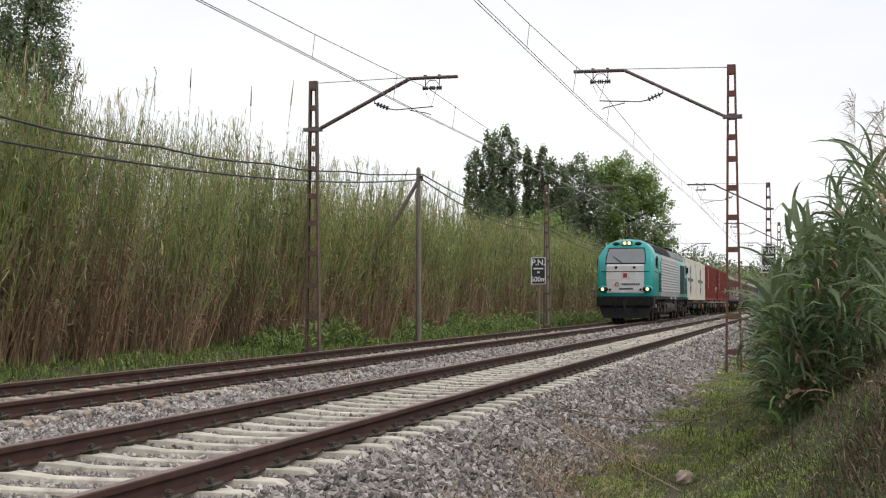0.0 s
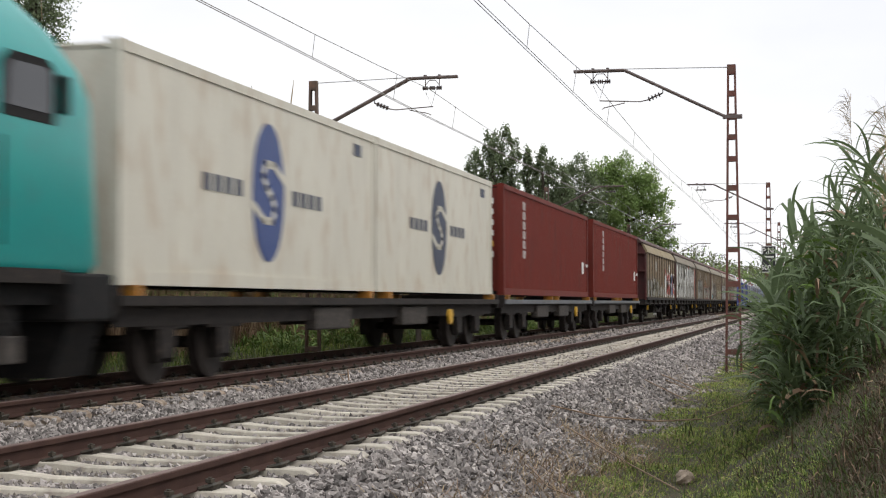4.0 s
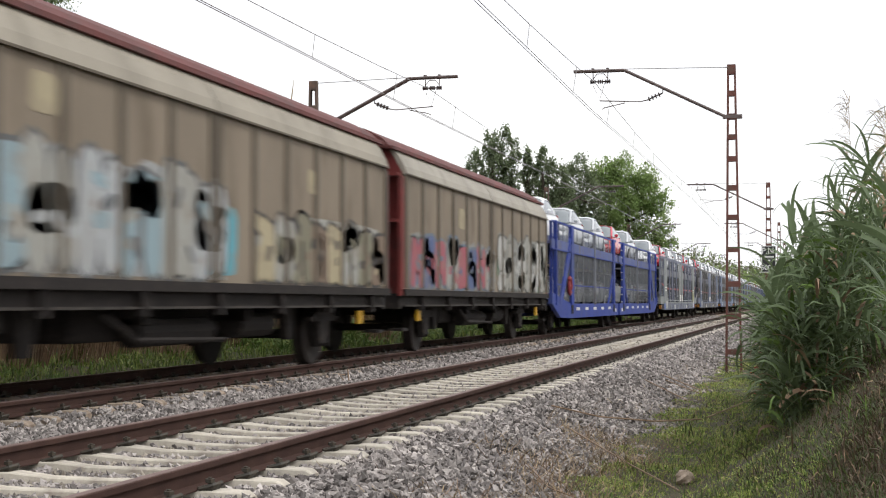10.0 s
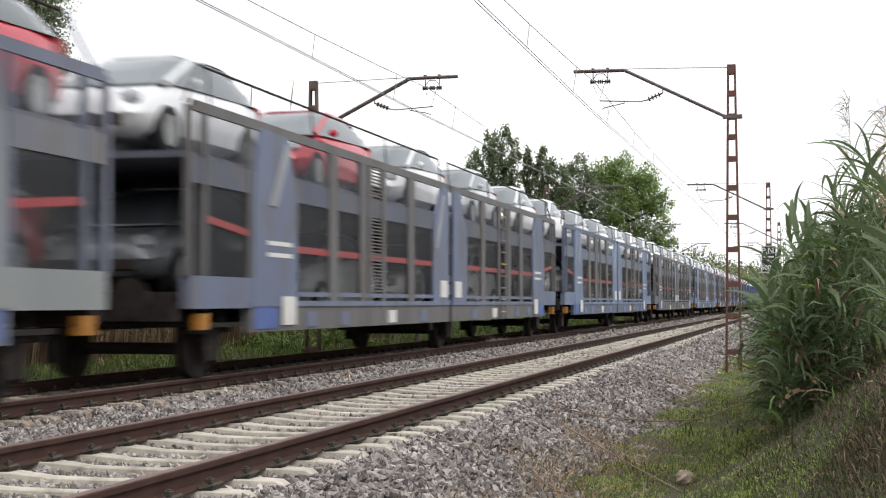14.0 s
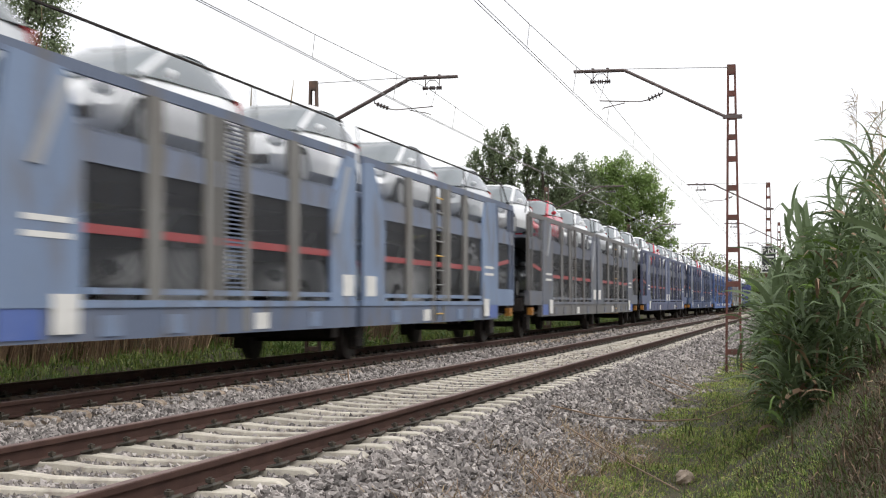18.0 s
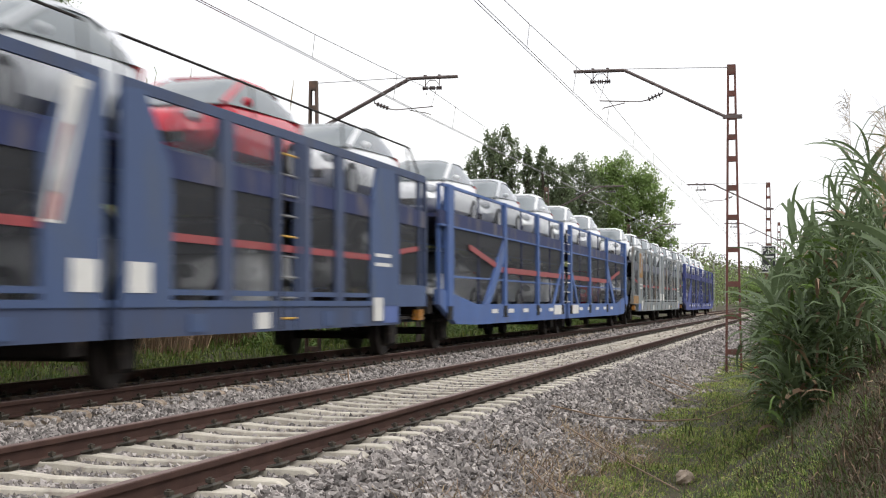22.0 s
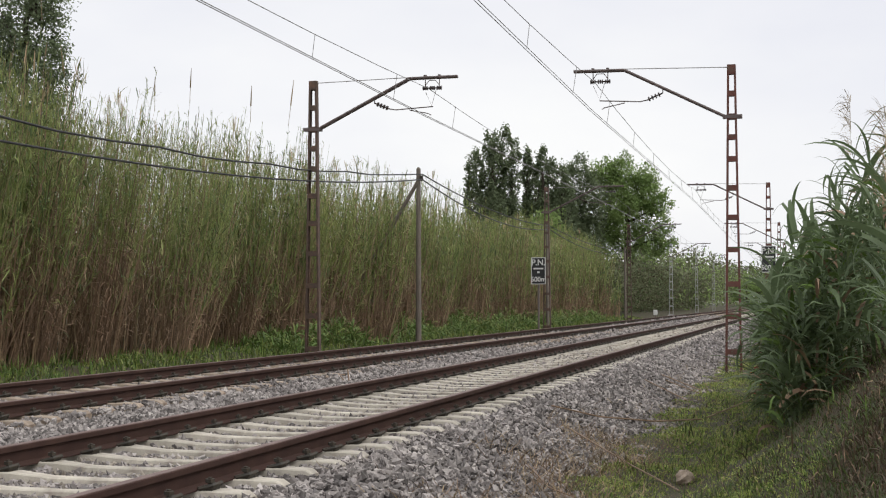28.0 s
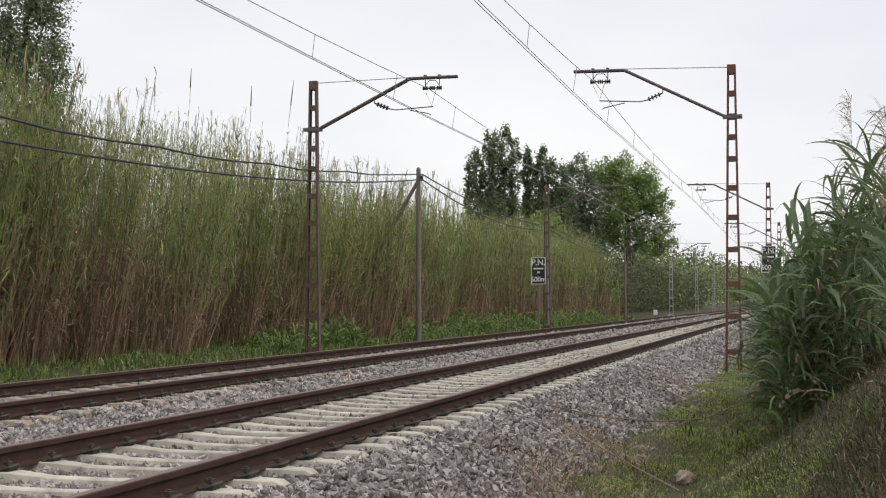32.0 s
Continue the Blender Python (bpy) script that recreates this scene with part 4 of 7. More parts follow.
rock.v = [(a * rr.uniform(0.8, 1.2), b * rr.uniform(0.8, 1.2), c * rr.uniform(0.8, 1.2)) for a, b, c in rock.v]
solid("stone", rock, surface("tan_stone", (0.52, 0.42, 0.33), (0.36, 0.28, 0.22), rough=0.9, scale=12, bump=0.5), "pale tan stone lying in the grass", "stone", (13.2, 1.02, float(ground_z(13.2, 1.02)) + 0.05))


def litter():
    n = 420
    x = 8.5 * (34 / 8.5) ** rng.random(n)
    y = rng.normal(2.0, 0.32, n)
    z = np.maximum(ground_z(x, y), ballast_z(y)) + 0.04 + rng.random(n) * 0.05
    a = rng.uniform(0, math.tau, n)
    l = rng.uniform(0.06, 0.3, n)
    foot = np.stack([x, y, z], -1)
    top = foot + np.stack([np.cos(a) * l, np.sin(a) * l, rng.normal(0.02, 0.05, n)], -1)
    v, f = stem_cloud(foot, top, rng.normal(0, 0.015, (n, 3)), np.full(n, 0.004))
    n = 1500
    x = rng.uniform(9.0, 16.5, n)
    y = 1.95 + 0.25 * np.sin(x * 2.1) + rng.normal(0, 0.26, n)
    foot = np.stack([x, y, np.maximum(ground_z(x, y), ballast_z(y)) + 0.01], -1)
    a = rng.uniform(0, math.tau, n)
    l = rng.uniform(0.08, 0.26, n)
    top = foot + np.stack([np.cos(a) * l * 0.7, np.sin(a) * l * 0.7, l * rng.uniform(0.1, 0.8, n)], -1)
    v2, f2 = stem_cloud(foot, top, rng.normal(0, 0.02, (n, 3)), np.full(n, 0.0036))
    stuff("dry_stalks", [(v, f, 0), (v2, f2, np.repeat(rng.choice(2, n, p=[0.55, 0.45]), 12))], [STRAW, CANE_BROWN], "dry broken cane stalks strewn at the ballast's edge", "dry stalks")


litter()
for pts, r in (([(16.9, 2.85, -0.21), (17.7, 2.4, -0.39), (18.5, 1.8, -0.5), (19.1, 1.27, -0.51)], 0.013), ([(19.3, 1.2, -0.5), (22.1, 0.73, -0.44)], 0.012), ([(15.8, 2.5, -0.36), (13.8, 1.6, -0.52), (11.75, 0.96, -0.5)], 0.009), ([(25.0, 2.6, -0.32), (23.1, 1.76, -0.53)], 0.012), ([(12.4, 2.3, -0.4), (11.7, 2.0, -0.5), (11.4, 1.75, -0.53)], 0.008), ([(27.0, 2.5, -0.33), (25.6, 1.7, -0.52)], 0.012), ([(20.6, 6.6, -0.14), (20.9, 6.75, -0.08), (21.3, 6.8, -0.1)], 0.012), ([(20.4, 6.45, -0.14), (20.5, 6.5, 0.02)], 0.014), ([(24.5, 2.2, -0.3), (24.0, 1.6, -0.48)], 0.01), ([(8.3, 5.2, -0.2), (8.32, 5.24, 0.05)], 0.006)):
    solid("cane_stalk", Shape().chain(pts, r * 0.8, n=6), CANE_BROWN, "dry broken cane stalk lying beside the rails", "dry stalk", group="fallen cane stalks")
PETAL = leafy("poppy_petal", (0.55, 0.03, 0.02), (0.45, 0.02, 0.015), 0.1, 0.3)
for x, y, h in ((21.5, 0.62, 0.5), (17.6, 0.42, 0.34), (17.9, 0.5, 0.24), (22.4, 0.7, 0.36)):
    z = float(ground_z(x, y))
    t = thing("poppy", "red poppy on a thin stem in the grass", "flower", (x, y, z), "poppies at the reeds' foot")
    part("stem", Shape().rod((0, 0, 0), (0.02, 0.02, h), 0.004, n=5), GRASS, t)
    for k in range(4):
        a = k * math.pi / 2
        part("petal", Shape().ball((0.02 + 0.022 * math.cos(a), 0.02 + 0.022 * math.sin(a), h + 0.01), 0.019, 7, 4, squash=(1, 1, 0.7)), PETAL, t)
# ---- the train ----
TEAL = surface("teal_paint", (0.012, 0.315, 0.295), (0.015, 0.275, 0.26), rough=0.35, scale=1.5, bump=0.02, dirt=(0.05, 0.25, 0.23), dirt_amount=0.1)
SILVER = surface("silver_paint", (0.31, 0.305, 0.297), (0.25, 0.248, 0.242), rough=0.4, metal=0.15, scale=1.5, bump=0.02, dirt=(0.24, 0.23, 0.215), dirt_amount=0.25, axis=(0.5, 1, 2))
MASK = surface("pale_nose_paint", (0.58, 0.58, 0.57), (0.5, 0.5, 0.49), rough=0.4, scale=2, bump=0.02, dirt=(0.45, 0.43, 0.4), dirt_amount=0.2)
BLACK = surface("underframe_black", (0.02, 0.0175, 0.0165), (0.03, 0.025, 0.023), rough=0.8, scale=4, dirt=(0.05, 0.04, 0.034), dirt_amount=0.3, gloss=0.2)
LOCO_BLACK = surface("loco_black", (0.009, 0.009, 0.0095), (0.015, 0.014, 0.014), rough=0.75, scale=4, dirt=(0.03, 0.025, 0.022), dirt_amount=0.25, gloss=0.2)
GRIME = surface("running_gear_grime", (0.024, 0.02, 0.018), (0.016, 0.0135, 0.0125), rough=0.85, scale=5, dirt=(0.07, 0.052, 0.042), dirt_amount=0.2, gloss=0.25)
TYRE_STEEL = surface("wheel_steel", (0.04, 0.032, 0.028), (0.025, 0.02, 0.018), rough=0.7, metal=0.2, scale=6, gloss=0.3)
ROOF_GREY = surface("loco_roof_grey", (0.16, 0.16, 0.165), (0.11, 0.11, 0.115), rough=0.6, scale=2, dirt=(0.06, 0.06, 0.06))
GRILLE = surface("dark_grille", (0.011, 0.011, 0.012), (0.02, 0.02, 0.02), rough=0.75, scale=4, gloss=0.2)
# Underframe dust grey; the painted shadow strips of the louvres use it too.
DUST_SHADE = surface("dust_and_shade_grey", (0.055, 0.049, 0.044), (0.033, 0.029, 0.026), rough=0.8, scale=5, dirt=(0.11, 0.09, 0.075), gloss=0.25)
# Windscreen base colour raised to paint in the reflected sky.
GLASS = surface("sky_lightened_glass", (0.17, 0.18, 0.19), (0.13, 0.14, 0.15), rough=0.08, scale=1, bump=0, gloss=0.8)
DARK_GLASS = surface("dark_glass", (0.02, 0.022, 0.026), (0.035, 0.036, 0.04), rough=0.1, scale=2, bump=0, gloss=0.6)
TANK = surface("tank_grey", (0.22, 0.22, 0.22), (0.15, 0.15, 0.15), rough=0.55, scale=3, dirt=(0.1, 0.09, 0.08))
YELLOW = surface("yellow_paint", (0.62, 0.36, 0.02), (0.5, 0.28, 0.02), rough=0.5, scale=5)
AMBER = surface("amber_lamp", (0.5, 0.22, 0.03), (0.35, 0.14, 0.02), rough=0.4, scale=6, dirt=(0.1, 0.08, 0.05))
RED_LOGO = surface("red_badge", (0.4, 0.03, 0.03), rough=0.5, scale=5)
DARK_MARK = surface("dark_lettering", (0.05, 0.06, 0.1), rough=0.6, scale=5)
WHITE_MARK = surface("white_lettering", (0.72, 0.71, 0.68), (0.6, 0.59, 0.56), rough=0.6, scale=5)
CODE_MARK = surface("worn_white_code", (0.4, 0.36, 0.34), (0.3, 0.24, 0.22), rough=0.6, scale=6, dirt=(0.17, 0.05, 0.04), dirt_amount=0.3)
SPRAY_BLUE = surface("sprayed_blue", (0.08, 0.17, 0.36), (0.12, 0.16, 0.22), rough=0.6, scale=6, dirt=(0.1, 0.09, 0.08), dirt_amount=0.4)
BLUE_MARK = surface("navy_emblem", (0.02, 0.045, 0.17), (0.03, 0.06, 0.2), rough=0.5, scale=4)
LAMP = glow("headlamp_glow", (1.0, 0.62, 0.3), 1.15)
CREAM = surface("cream_container_paint", (0.6, 0.57, 0.48), (0.53, 0.5, 0.42), rough=0.5, scale=1.2, dirt=(0.4, 0.3, 0.2), dirt_amount=0.25, axis=(1, 1, 0.4), bump=0.04)
BRICK_RED = surface("red_container_paint", (0.16, 0.025, 0.016), (0.125, 0.02, 0.014), rough=0.65, scale=1.0, dirt=(0.09, 0.026, 0.02), dirt_amount=0.3, bump=0.05, gloss=0.2, axis=(3, 1, 0.3))
STEEL_BLUE = surface("wagon_frame_grey", (0.14, 0.145, 0.16), (0.1, 0.105, 0.115), rough=0.6, scale=2, dirt=(0.08, 0.07, 0.06))
ROOF_RED = surface("wagon_roof_oxide", (0.15, 0.035, 0.03), (0.1, 0.028, 0.024), rough=0.7, scale=1.5, dirt=(0.07, 0.04, 0.035))
ROOF_DARK = surface("wagon_roof_brown", (0.085, 0.04, 0.034), (0.06, 0.032, 0.028), rough=0.75, scale=1.5, dirt=(0.1, 0.07, 0.05))
END_BRIGHT = surface("wagon_end_red", (0.21, 0.032, 0.028), (0.15, 0.026, 0.024), rough=0.7, scale=2, dirt=(0.09, 0.03, 0.026))
END_RED = surface("wagon_end_oxide", (0.095, 0.022, 0.02), (0.06, 0.018, 0.018), rough=0.7, scale=2, dirt=(0.05, 0.025, 0.022))


def mover_paint(name, a, b, dirt=(0.15, 0.13, 0.11)):
    return surface(name, a, b, rough=0.65, scale=0.9, dirt=dirt, dirt_amount=0.3, axis=(1, 1, 0.35), bump=0.04, gloss=0.25)


def front_at(t):
    """Where the locomotive's front stands along the line: the train comes on at 71 km/h and gains speed slowly."""
    return 72.575 - 19.822 * t - 0.09536 * t * t


MOVERS = []


def rolling(name, label, category, u, group="", dy=0.0, dz=0.0):
    """A thing of the train, u metres behind the locomotive's front; its x runs backwards, its near side is at -y."""
    t = thing(name, label, category, (front_at(0) + u, YL + dy, ZL + dz), group)
    MOVERS.append((t, u, dy, dz))
    return t


def moved_copy(ob, u, dy=0.0, dz=0.0):
    c = copy_thing(ob, Matrix.Translation((front_at(0) + u, YL + dy, ZL + dz)))
    MOVERS.append((c, u, dy, dz))
    return c


SHARED = {}


def shared(key, build, mats, **kw):
    if key not in SHARED:
        SHARED[key] = build().mesh(key, mats, **kw)
    return SHARED[key]


def wheel_shape(r):
    s = Shape()
    s.rod((0, -0.94, r), (0, -0.80, r), r, n=24).rod((0, -0.80, r), (0, -0.77, r), r + 0.03, n=24)
    s.rod((0, -1.0, r), (0, -0.93, r), r * 0.28, n=12)
    return s


def axle_box_outline(r):
    """The box with its guides and the leaf spring above it, in x and z."""
    half = [(0.16, -0.15), (0.14, -0.2), (0.2, -0.2), (0.24, 0.2), (0.6, 0.2), (0.6, 0.27), (0.45, 0.27), (0.45, 0.33), (0.3, 0.34), (0.3, 0.5), (0.2, 0.5), (0.19, 0.34)]
    return [(x, r + z) for x, z in half] + [(-x, r + z) for x, z in half[::-1]]


def wheelset(parent, x, r=0.46):
    near = shared(f"wheel{r}", lambda: wheel_shape(r), TYRE_STEEL, smooth=True)
    for side in (0, 180):
        w = part("wheel", near, None, parent, at=(x, 0, 0))
        w.rotation_euler = (0, 0, radians(side))
    part("axle", shared(f"axle{r}", lambda: Shape().rod((0, -0.8, r), (0, 0.8, r), 0.08, n=10), GRIME), None, parent, at=(x, 0, 0))
    for side in (0, 180):
        a = part("axle_box", shared(f"axlebox{r}", lambda: Shape().slab(axle_box_outline(r), -1.14, -1.0), GRIME, bevel=0.012), None, parent, at=(x, 0, 0))
        a.rotation_euler = (0, 0, radians(side))


def buffers(parent, x, way):
    for y in (-0.9, 0.9):
        part("buffer", shared(f"buffer{way}", lambda: Shape().rod((0, 0, 1.03), (way * 0.38, 0, 1.03), 0.1, n=10).rod((way * 0.38, 0, 1.03), (way * 0.43, 0, 1.03), 0.23, 0.24, n=16), BLACK), None, parent, at=(x, y, 0))
    part("coupling", Shape().box(min(x, x + way * 0.35), max(x, x + way * 0.35), -0.09, 0.09, 0.9, 1.1).rod((x + way * 0.3, 0, 0.98), (x + way * 0.45, 0, 0.72), 0.04, n=6), BLACK, parent)


# the locomotive
HALF = [(1.36, 1.28), (1.42, 1.38), (1.42, 3.02), (1.40, 3.3), (1.22, 3.66), (0.98, 3.95), (0.55, 4.15), (0.0, 4.2)]


def stroke(s, pts, half, y0, y1, slot=0):
    """A fat line in x and z with round ends, drawn out from y0 to y1."""
    for p, q in zip(pts, pts[1:]):
        dx, dz = q[0] - p[0], q[1] - p[1]
        ang = math.atan2(dz, dx)
        ring = [(q[0] + half * math.cos(ang + b), q[1] + half * math.sin(ang + b)) for b in (-1.57, -0.8, 0, 0.8, 1.57)]
        ring += [(p[0] - half * math.cos(ang + b), p[1] - half * math.sin(ang + b)) for b in (-1.57, -0.8, 0, 0.8, 1.57)]
        s.slab(ring, min(y0, y1), max(y0, y1), slot)
    return s


def nose_x(z):
    return float(np.interp(z, [1.28, 1.5, 2.8, 2.9, 3.72, 4.0, 4.2], [-0.2, -0.28, -0.22, -0.14, 0.5, 0.78, 1.25]))


def locomotive():
    L = 21.9
    t = rolling("diesel_locomotive", "teal and silver diesel locomotive with lit headlamps", "locomotive", 0.0)
    prof = HALF + [(-y, z) for y, z in HALF[-2::-1]]
    stations = [(0.0, 0.86), (0.04, 0.935), (0.14, 0.98), (0.42, 1.0)]
    rings = [[(nose_x(z) + dx, y * k, z) for y, z in prof] for dx, k in stations]
    rings += [[(2.2, y, z) for y, z in prof], [(L - 2.2, y, z) for y, z in prof]]
    rings += [[(L - nose_x(z) - dx, y * k, z) for y, z in prof] for dx, k in reversed(stations)]
    s, n = Shape(), len(prof)
    s.loft(rings, caps=False)
    for base in (0, (len(rings) - 1) * n):
        s.f += [(base + i, base + i + 1, base + n - 2 - i, base + n - 1 - i) for i in range(n // 2)]
        s.m += [0] * (n // 2)
    part("body_shell", s, TEAL, t, "teal painted body", smooth=True)

    def front_sheet(zs, half, out, slot=0, steps=4):
        """A sheet that follows the nose: heights zs, half widths at them."""
        sh = Shape()
        ring = []
        for k, z in enumerate(zs):
            h = half[k] if isinstance(half, (list, tuple)) else half
            ring.append([(nose_x(z) - out + 0.0 * j, -h + 2 * h * j / steps, z) for j in range(steps + 1)])
        back = [[(x + 0.05, y, z) for x, y, z in r] for r in ring]
        for layer in (ring, back):
            k0 = len(sh.v)
            sh.add([p for r in layer for p in r], [(a * (steps + 1) + j, a * (steps + 1) + j + 1, (a + 1) * (steps + 1) + j + 1, (a + 1) * (steps + 1) + j) for a in range(len(zs) - 1) for j in range(steps)])
        m, w = len(zs), steps + 1
        edge = [(0, j) for j in range(w)] + [(a, w - 1) for a in range(1, m)] + [(m - 1, j) for j in range(w - 2, -1, -1)] + [(a, 0) for a in range(m - 2, 0, -1)]
        idx = [a * w + j for a, j in edge]
        sh.f += [(idx[i], idx[(i + 1) % len(idx)], idx[(i + 1) % len(idx)] + m * w, idx[i] + m * w) for i in range(len(idx))]
        sh.m += [0] * len(idx)
        return sh

    def both_ends(name, shape_fn, mat, label="", **kw):
        a = part(name, shape_fn(), mat, t, label, **kw)
        b = part(name, a.data, None, t, label)
        b.location, b.rotation_euler = (L, 0, 0), (0, 0, radians(180))
        return a

    both_ends("nose_panel", lambda: front_sheet([1.44, 1.5, 2.1, 2.8, 2.88], [0.9, 0.92, 0.93, 0.93, 0.92], 0.012), MASK, "pale silver nose panel")
    both_ends("windscreen", lambda: front_sheet([2.95, 3.2, 3.5, 3.68], [0.96, 0.95, 0.91, 0.85], 0.03), GLASS, "windscreen with the sky's reflection put into its grey", smooth=True)
    both_ends("windscreen_seal", lambda: front_sheet([2.9, 3.2, 3.5, 3.74], [1.0, 1.0, 0.96, 0.9], 0.015), LOCO_BLACK)
    both_ends("waist_line", lambda: front_sheet([2.49, 2.53], 1.2, 0.02), LOCO_BLACK)
    part("wiper", Shape().rod((-0.22, 0.1, 2.9), (0.08, 0.62, 3.28), 0.016, n=5), LOCO_BLACK, t)
    both_ends("lamp_housing", lambda: Shape().slab([(0.56, 3.86), (0.72, 4.06), (1.1, 4.14), (1.2, 3.9)], -0.34, 0.34), TEAL, bevel=0.03)
    part("lamp_recess", Shape().slab([(0.59, 3.87), (0.62, 4.05), (0.76, 4.07), (0.76, 3.87)], -0.27, 0.27), LOCO_BLACK, t, bevel=0.03)
    for y in (-0.115, 0.115):
        part("top_headlamp", Shape().rod((0.72, y, 3.965), (0.55, y, 3.965), 0.085, n=14), LAMP, t, "lit white headlamp")
    for y in (-0.56, 0.56):
        part("horn_grille", Shape().ball((0.74, y, 3.93), 0.17, 10, 5, squash=(1.0, 1.1, 0.62)), GRILLE, t, smooth=True)
    for y in (-1.08, 1.08):
        part("headlamp_pod", Shape().ball((-0.16, y, 1.64), 0.22, 12, 7, squash=(1.15, 1.3, 0.85)), TEAL, t, smooth=True)
        part("lamp_rim", Shape().ball((-0.27, y, 1.64), 0.17, 12, 6, squash=(1.0, 1.45, 0.8)), GRILLE, t, smooth=True)
        part("headlamp", Shape().rod((-0.3, y * 1.03, 1.64), (-0.45, y * 1.03, 1.64), 0.085, n=14), LAMP, t, "lit yellowish headlamp")
        part("marker_lamp", Shape().rod((-0.28, y * 0.7, 1.62), (-0.33, y * 0.7, 1.62), 0.06, n=10), GRILLE, t)
        part("nose_lamp", Shape().rod((-0.2, y * 0.42, 2.72), (-0.262, y * 0.42, 2.72), 0.07, n=12), GRILLE, t)
    part("badge_plate", Shape().box(-0.275, -0.258, -0.26, 0.24, 2.2, 2.46), MASK, t, "pale badge plate")
    part("nose_badge", Shape().box(-0.285, -0.272, -0.1, 0.1, 2.22, 2.43), RED_LOGO, t, "red badge")
    for y in (-1, 1):
        part("nose_handrail", Shape().chain([(-0.29, y * 0.95, 2.2), (-0.34, y * 0.9, 2.18), (-0.34, y * 0.42, 2.14), (-0.29, y * 0.38, 2.14)], 0.013), MASK, t)
    ring = [( -0.305, 0.4 + 0.1 * math.cos(a), 1.88 + 0.085 * math.sin(a)) for a in np.linspace(0, math.tau, 13)]
    part("round_emblem", Shape().chain(ring, 0.02), RED_LOGO, t)
    for k in range(8):
        part("lettering_bar", Shape().box(-0.3, -0.285, -0.72 + 0.115 * k, -0.64 + 0.115 * k, 1.84, 1.93), DARK_MARK, t)
    part("number_bar", Shape().box(-0.305, -0.285, -0.4, 0.3, 1.62, 1.69), DARK_MARK, t)
    for x, w in ((0.0, 1), (L, -1)):
        part("buffer_beam", Shape().box(min(x - w * 0.42, x + w * 0.5), max(x - w * 0.42, x + w * 0.5), -1.42, 1.42, 0.78, 1.27), LOCO_BLACK, t, bevel=0.03)
        for y in (-0.88, 0.88):
            part("buffer", Shape().rod((x - w * 0.42, y, 1.02), (x - w * 0.78, y, 1.02), 0.13, n=12).box(min(x - w * 0.78, x - w * 0.84), max(x - w * 0.78, x - w * 0.84), y - 0.3, y + 0.3, 0.85, 1.2), LOCO_BLACK, t)
        part("plough", Shape().loft([[(x - w * 0.35, -1.3, 0.78), (x - w * 0.35, 1.3, 0.78), (x + w * 0.3, 1.3, 0.78), (x + w * 0.3, -1.3, 0.78)],
                                     [(x - w * 0.55, -1.05, 0.2), (x - w * 0.55, 1.05, 0.2), (x + w * 0.25, 1.05, 0.2), (x + w * 0.25, -1.05, 0.2)]]), LOCO_BLACK, t)
        part("coupling_hook", Shape().box(min(x - w * 0.7, x), max(x - w * 0.7, x), -0.1, 0.1, 0.86, 1.12).rod((x - w * 0.66, 0, 1.0), (x - w * 0.7, 0, 0.55), 0.05, n=8), GRIME, t)
        for y in (-0.45, 0.45):
            part("brake_hose", Shape().chain([(x - w * 0.42, y, 0.95), (x - w * 0.62, y, 0.8), (x - w * 0.6, y, 0.5)], 0.035, n=6), LOCO_BLACK, t)
    for side in (-1, 1):
        y = side * 1.42
        lo, hi = sorted((y, y + side * 0.02))
        part("waist_line", Shape().box(0.22, 1.72, min(y, y + side * 0.014), max(y, y + side * 0.014), 2.49, 2.525), LOCO_BLACK, t)
        part("silver_flank", Shape().slab([(3.25, 1.3), (3.62, 2.36), (3.95, 3.3), (14.55, 3.3), (14.7, 2.2), (15.05, 1.3)], lo, hi), SILVER, t, "silver side panel")
        part("silver_shoulder", Shape().loft([[(3.98, side * 1.43, 3.02), (3.98, side * 1.412, 3.31), (3.98, side * 1.31, 3.5), (3.98, side * 1.28, 3.48), (3.98, side * 1.38, 3.0)],
                                              [(14.6, side * 1.43, 3.02), (14.6, side * 1.412, 3.31), (14.6, side * 1.31, 3.5), (14.6, side * 1.28, 3.48), (14.6, side * 1.38, 3.0)]]), SILVER, t)
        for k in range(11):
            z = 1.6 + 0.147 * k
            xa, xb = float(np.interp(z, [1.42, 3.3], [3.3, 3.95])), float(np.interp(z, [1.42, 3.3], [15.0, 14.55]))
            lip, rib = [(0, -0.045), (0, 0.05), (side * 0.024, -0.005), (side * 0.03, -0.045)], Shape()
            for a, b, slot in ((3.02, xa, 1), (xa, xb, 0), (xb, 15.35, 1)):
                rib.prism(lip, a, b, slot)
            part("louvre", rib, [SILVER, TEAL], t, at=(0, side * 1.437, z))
            # A dark strip paints the shadow below each louvre's lip.
            part("louvre_shadow_strip", Shape().box(3.05, 15.3, min(side * 1.437, side * 1.446), max(side * 1.437, side * 1.446), z - 0.056, z - 0.046), DUST_SHADE, t)
        part("sill_beam", Shape().box(0.6, L - 0.6, min(y, y - side * 0.1), max(y, y - side * 0.1), 1.16, 1.3), GRIME, t)
        for k, x0 in enumerate((8.6, 9.5, 10.1, 11.4, 12.2, 13.0)):
            part("sprayed_patch", Shape().slab([(x0, 1.17), (x0 + 0.1, 1.29), (x0 + 0.5, 1.27), (x0 + 0.62, 1.17)], min(y, y + side * 0.006), max(y, y + side * 0.006)), (SPRAY_BLUE, WHITE_MARK, SPRAY_BLUE)[k % 3], t)
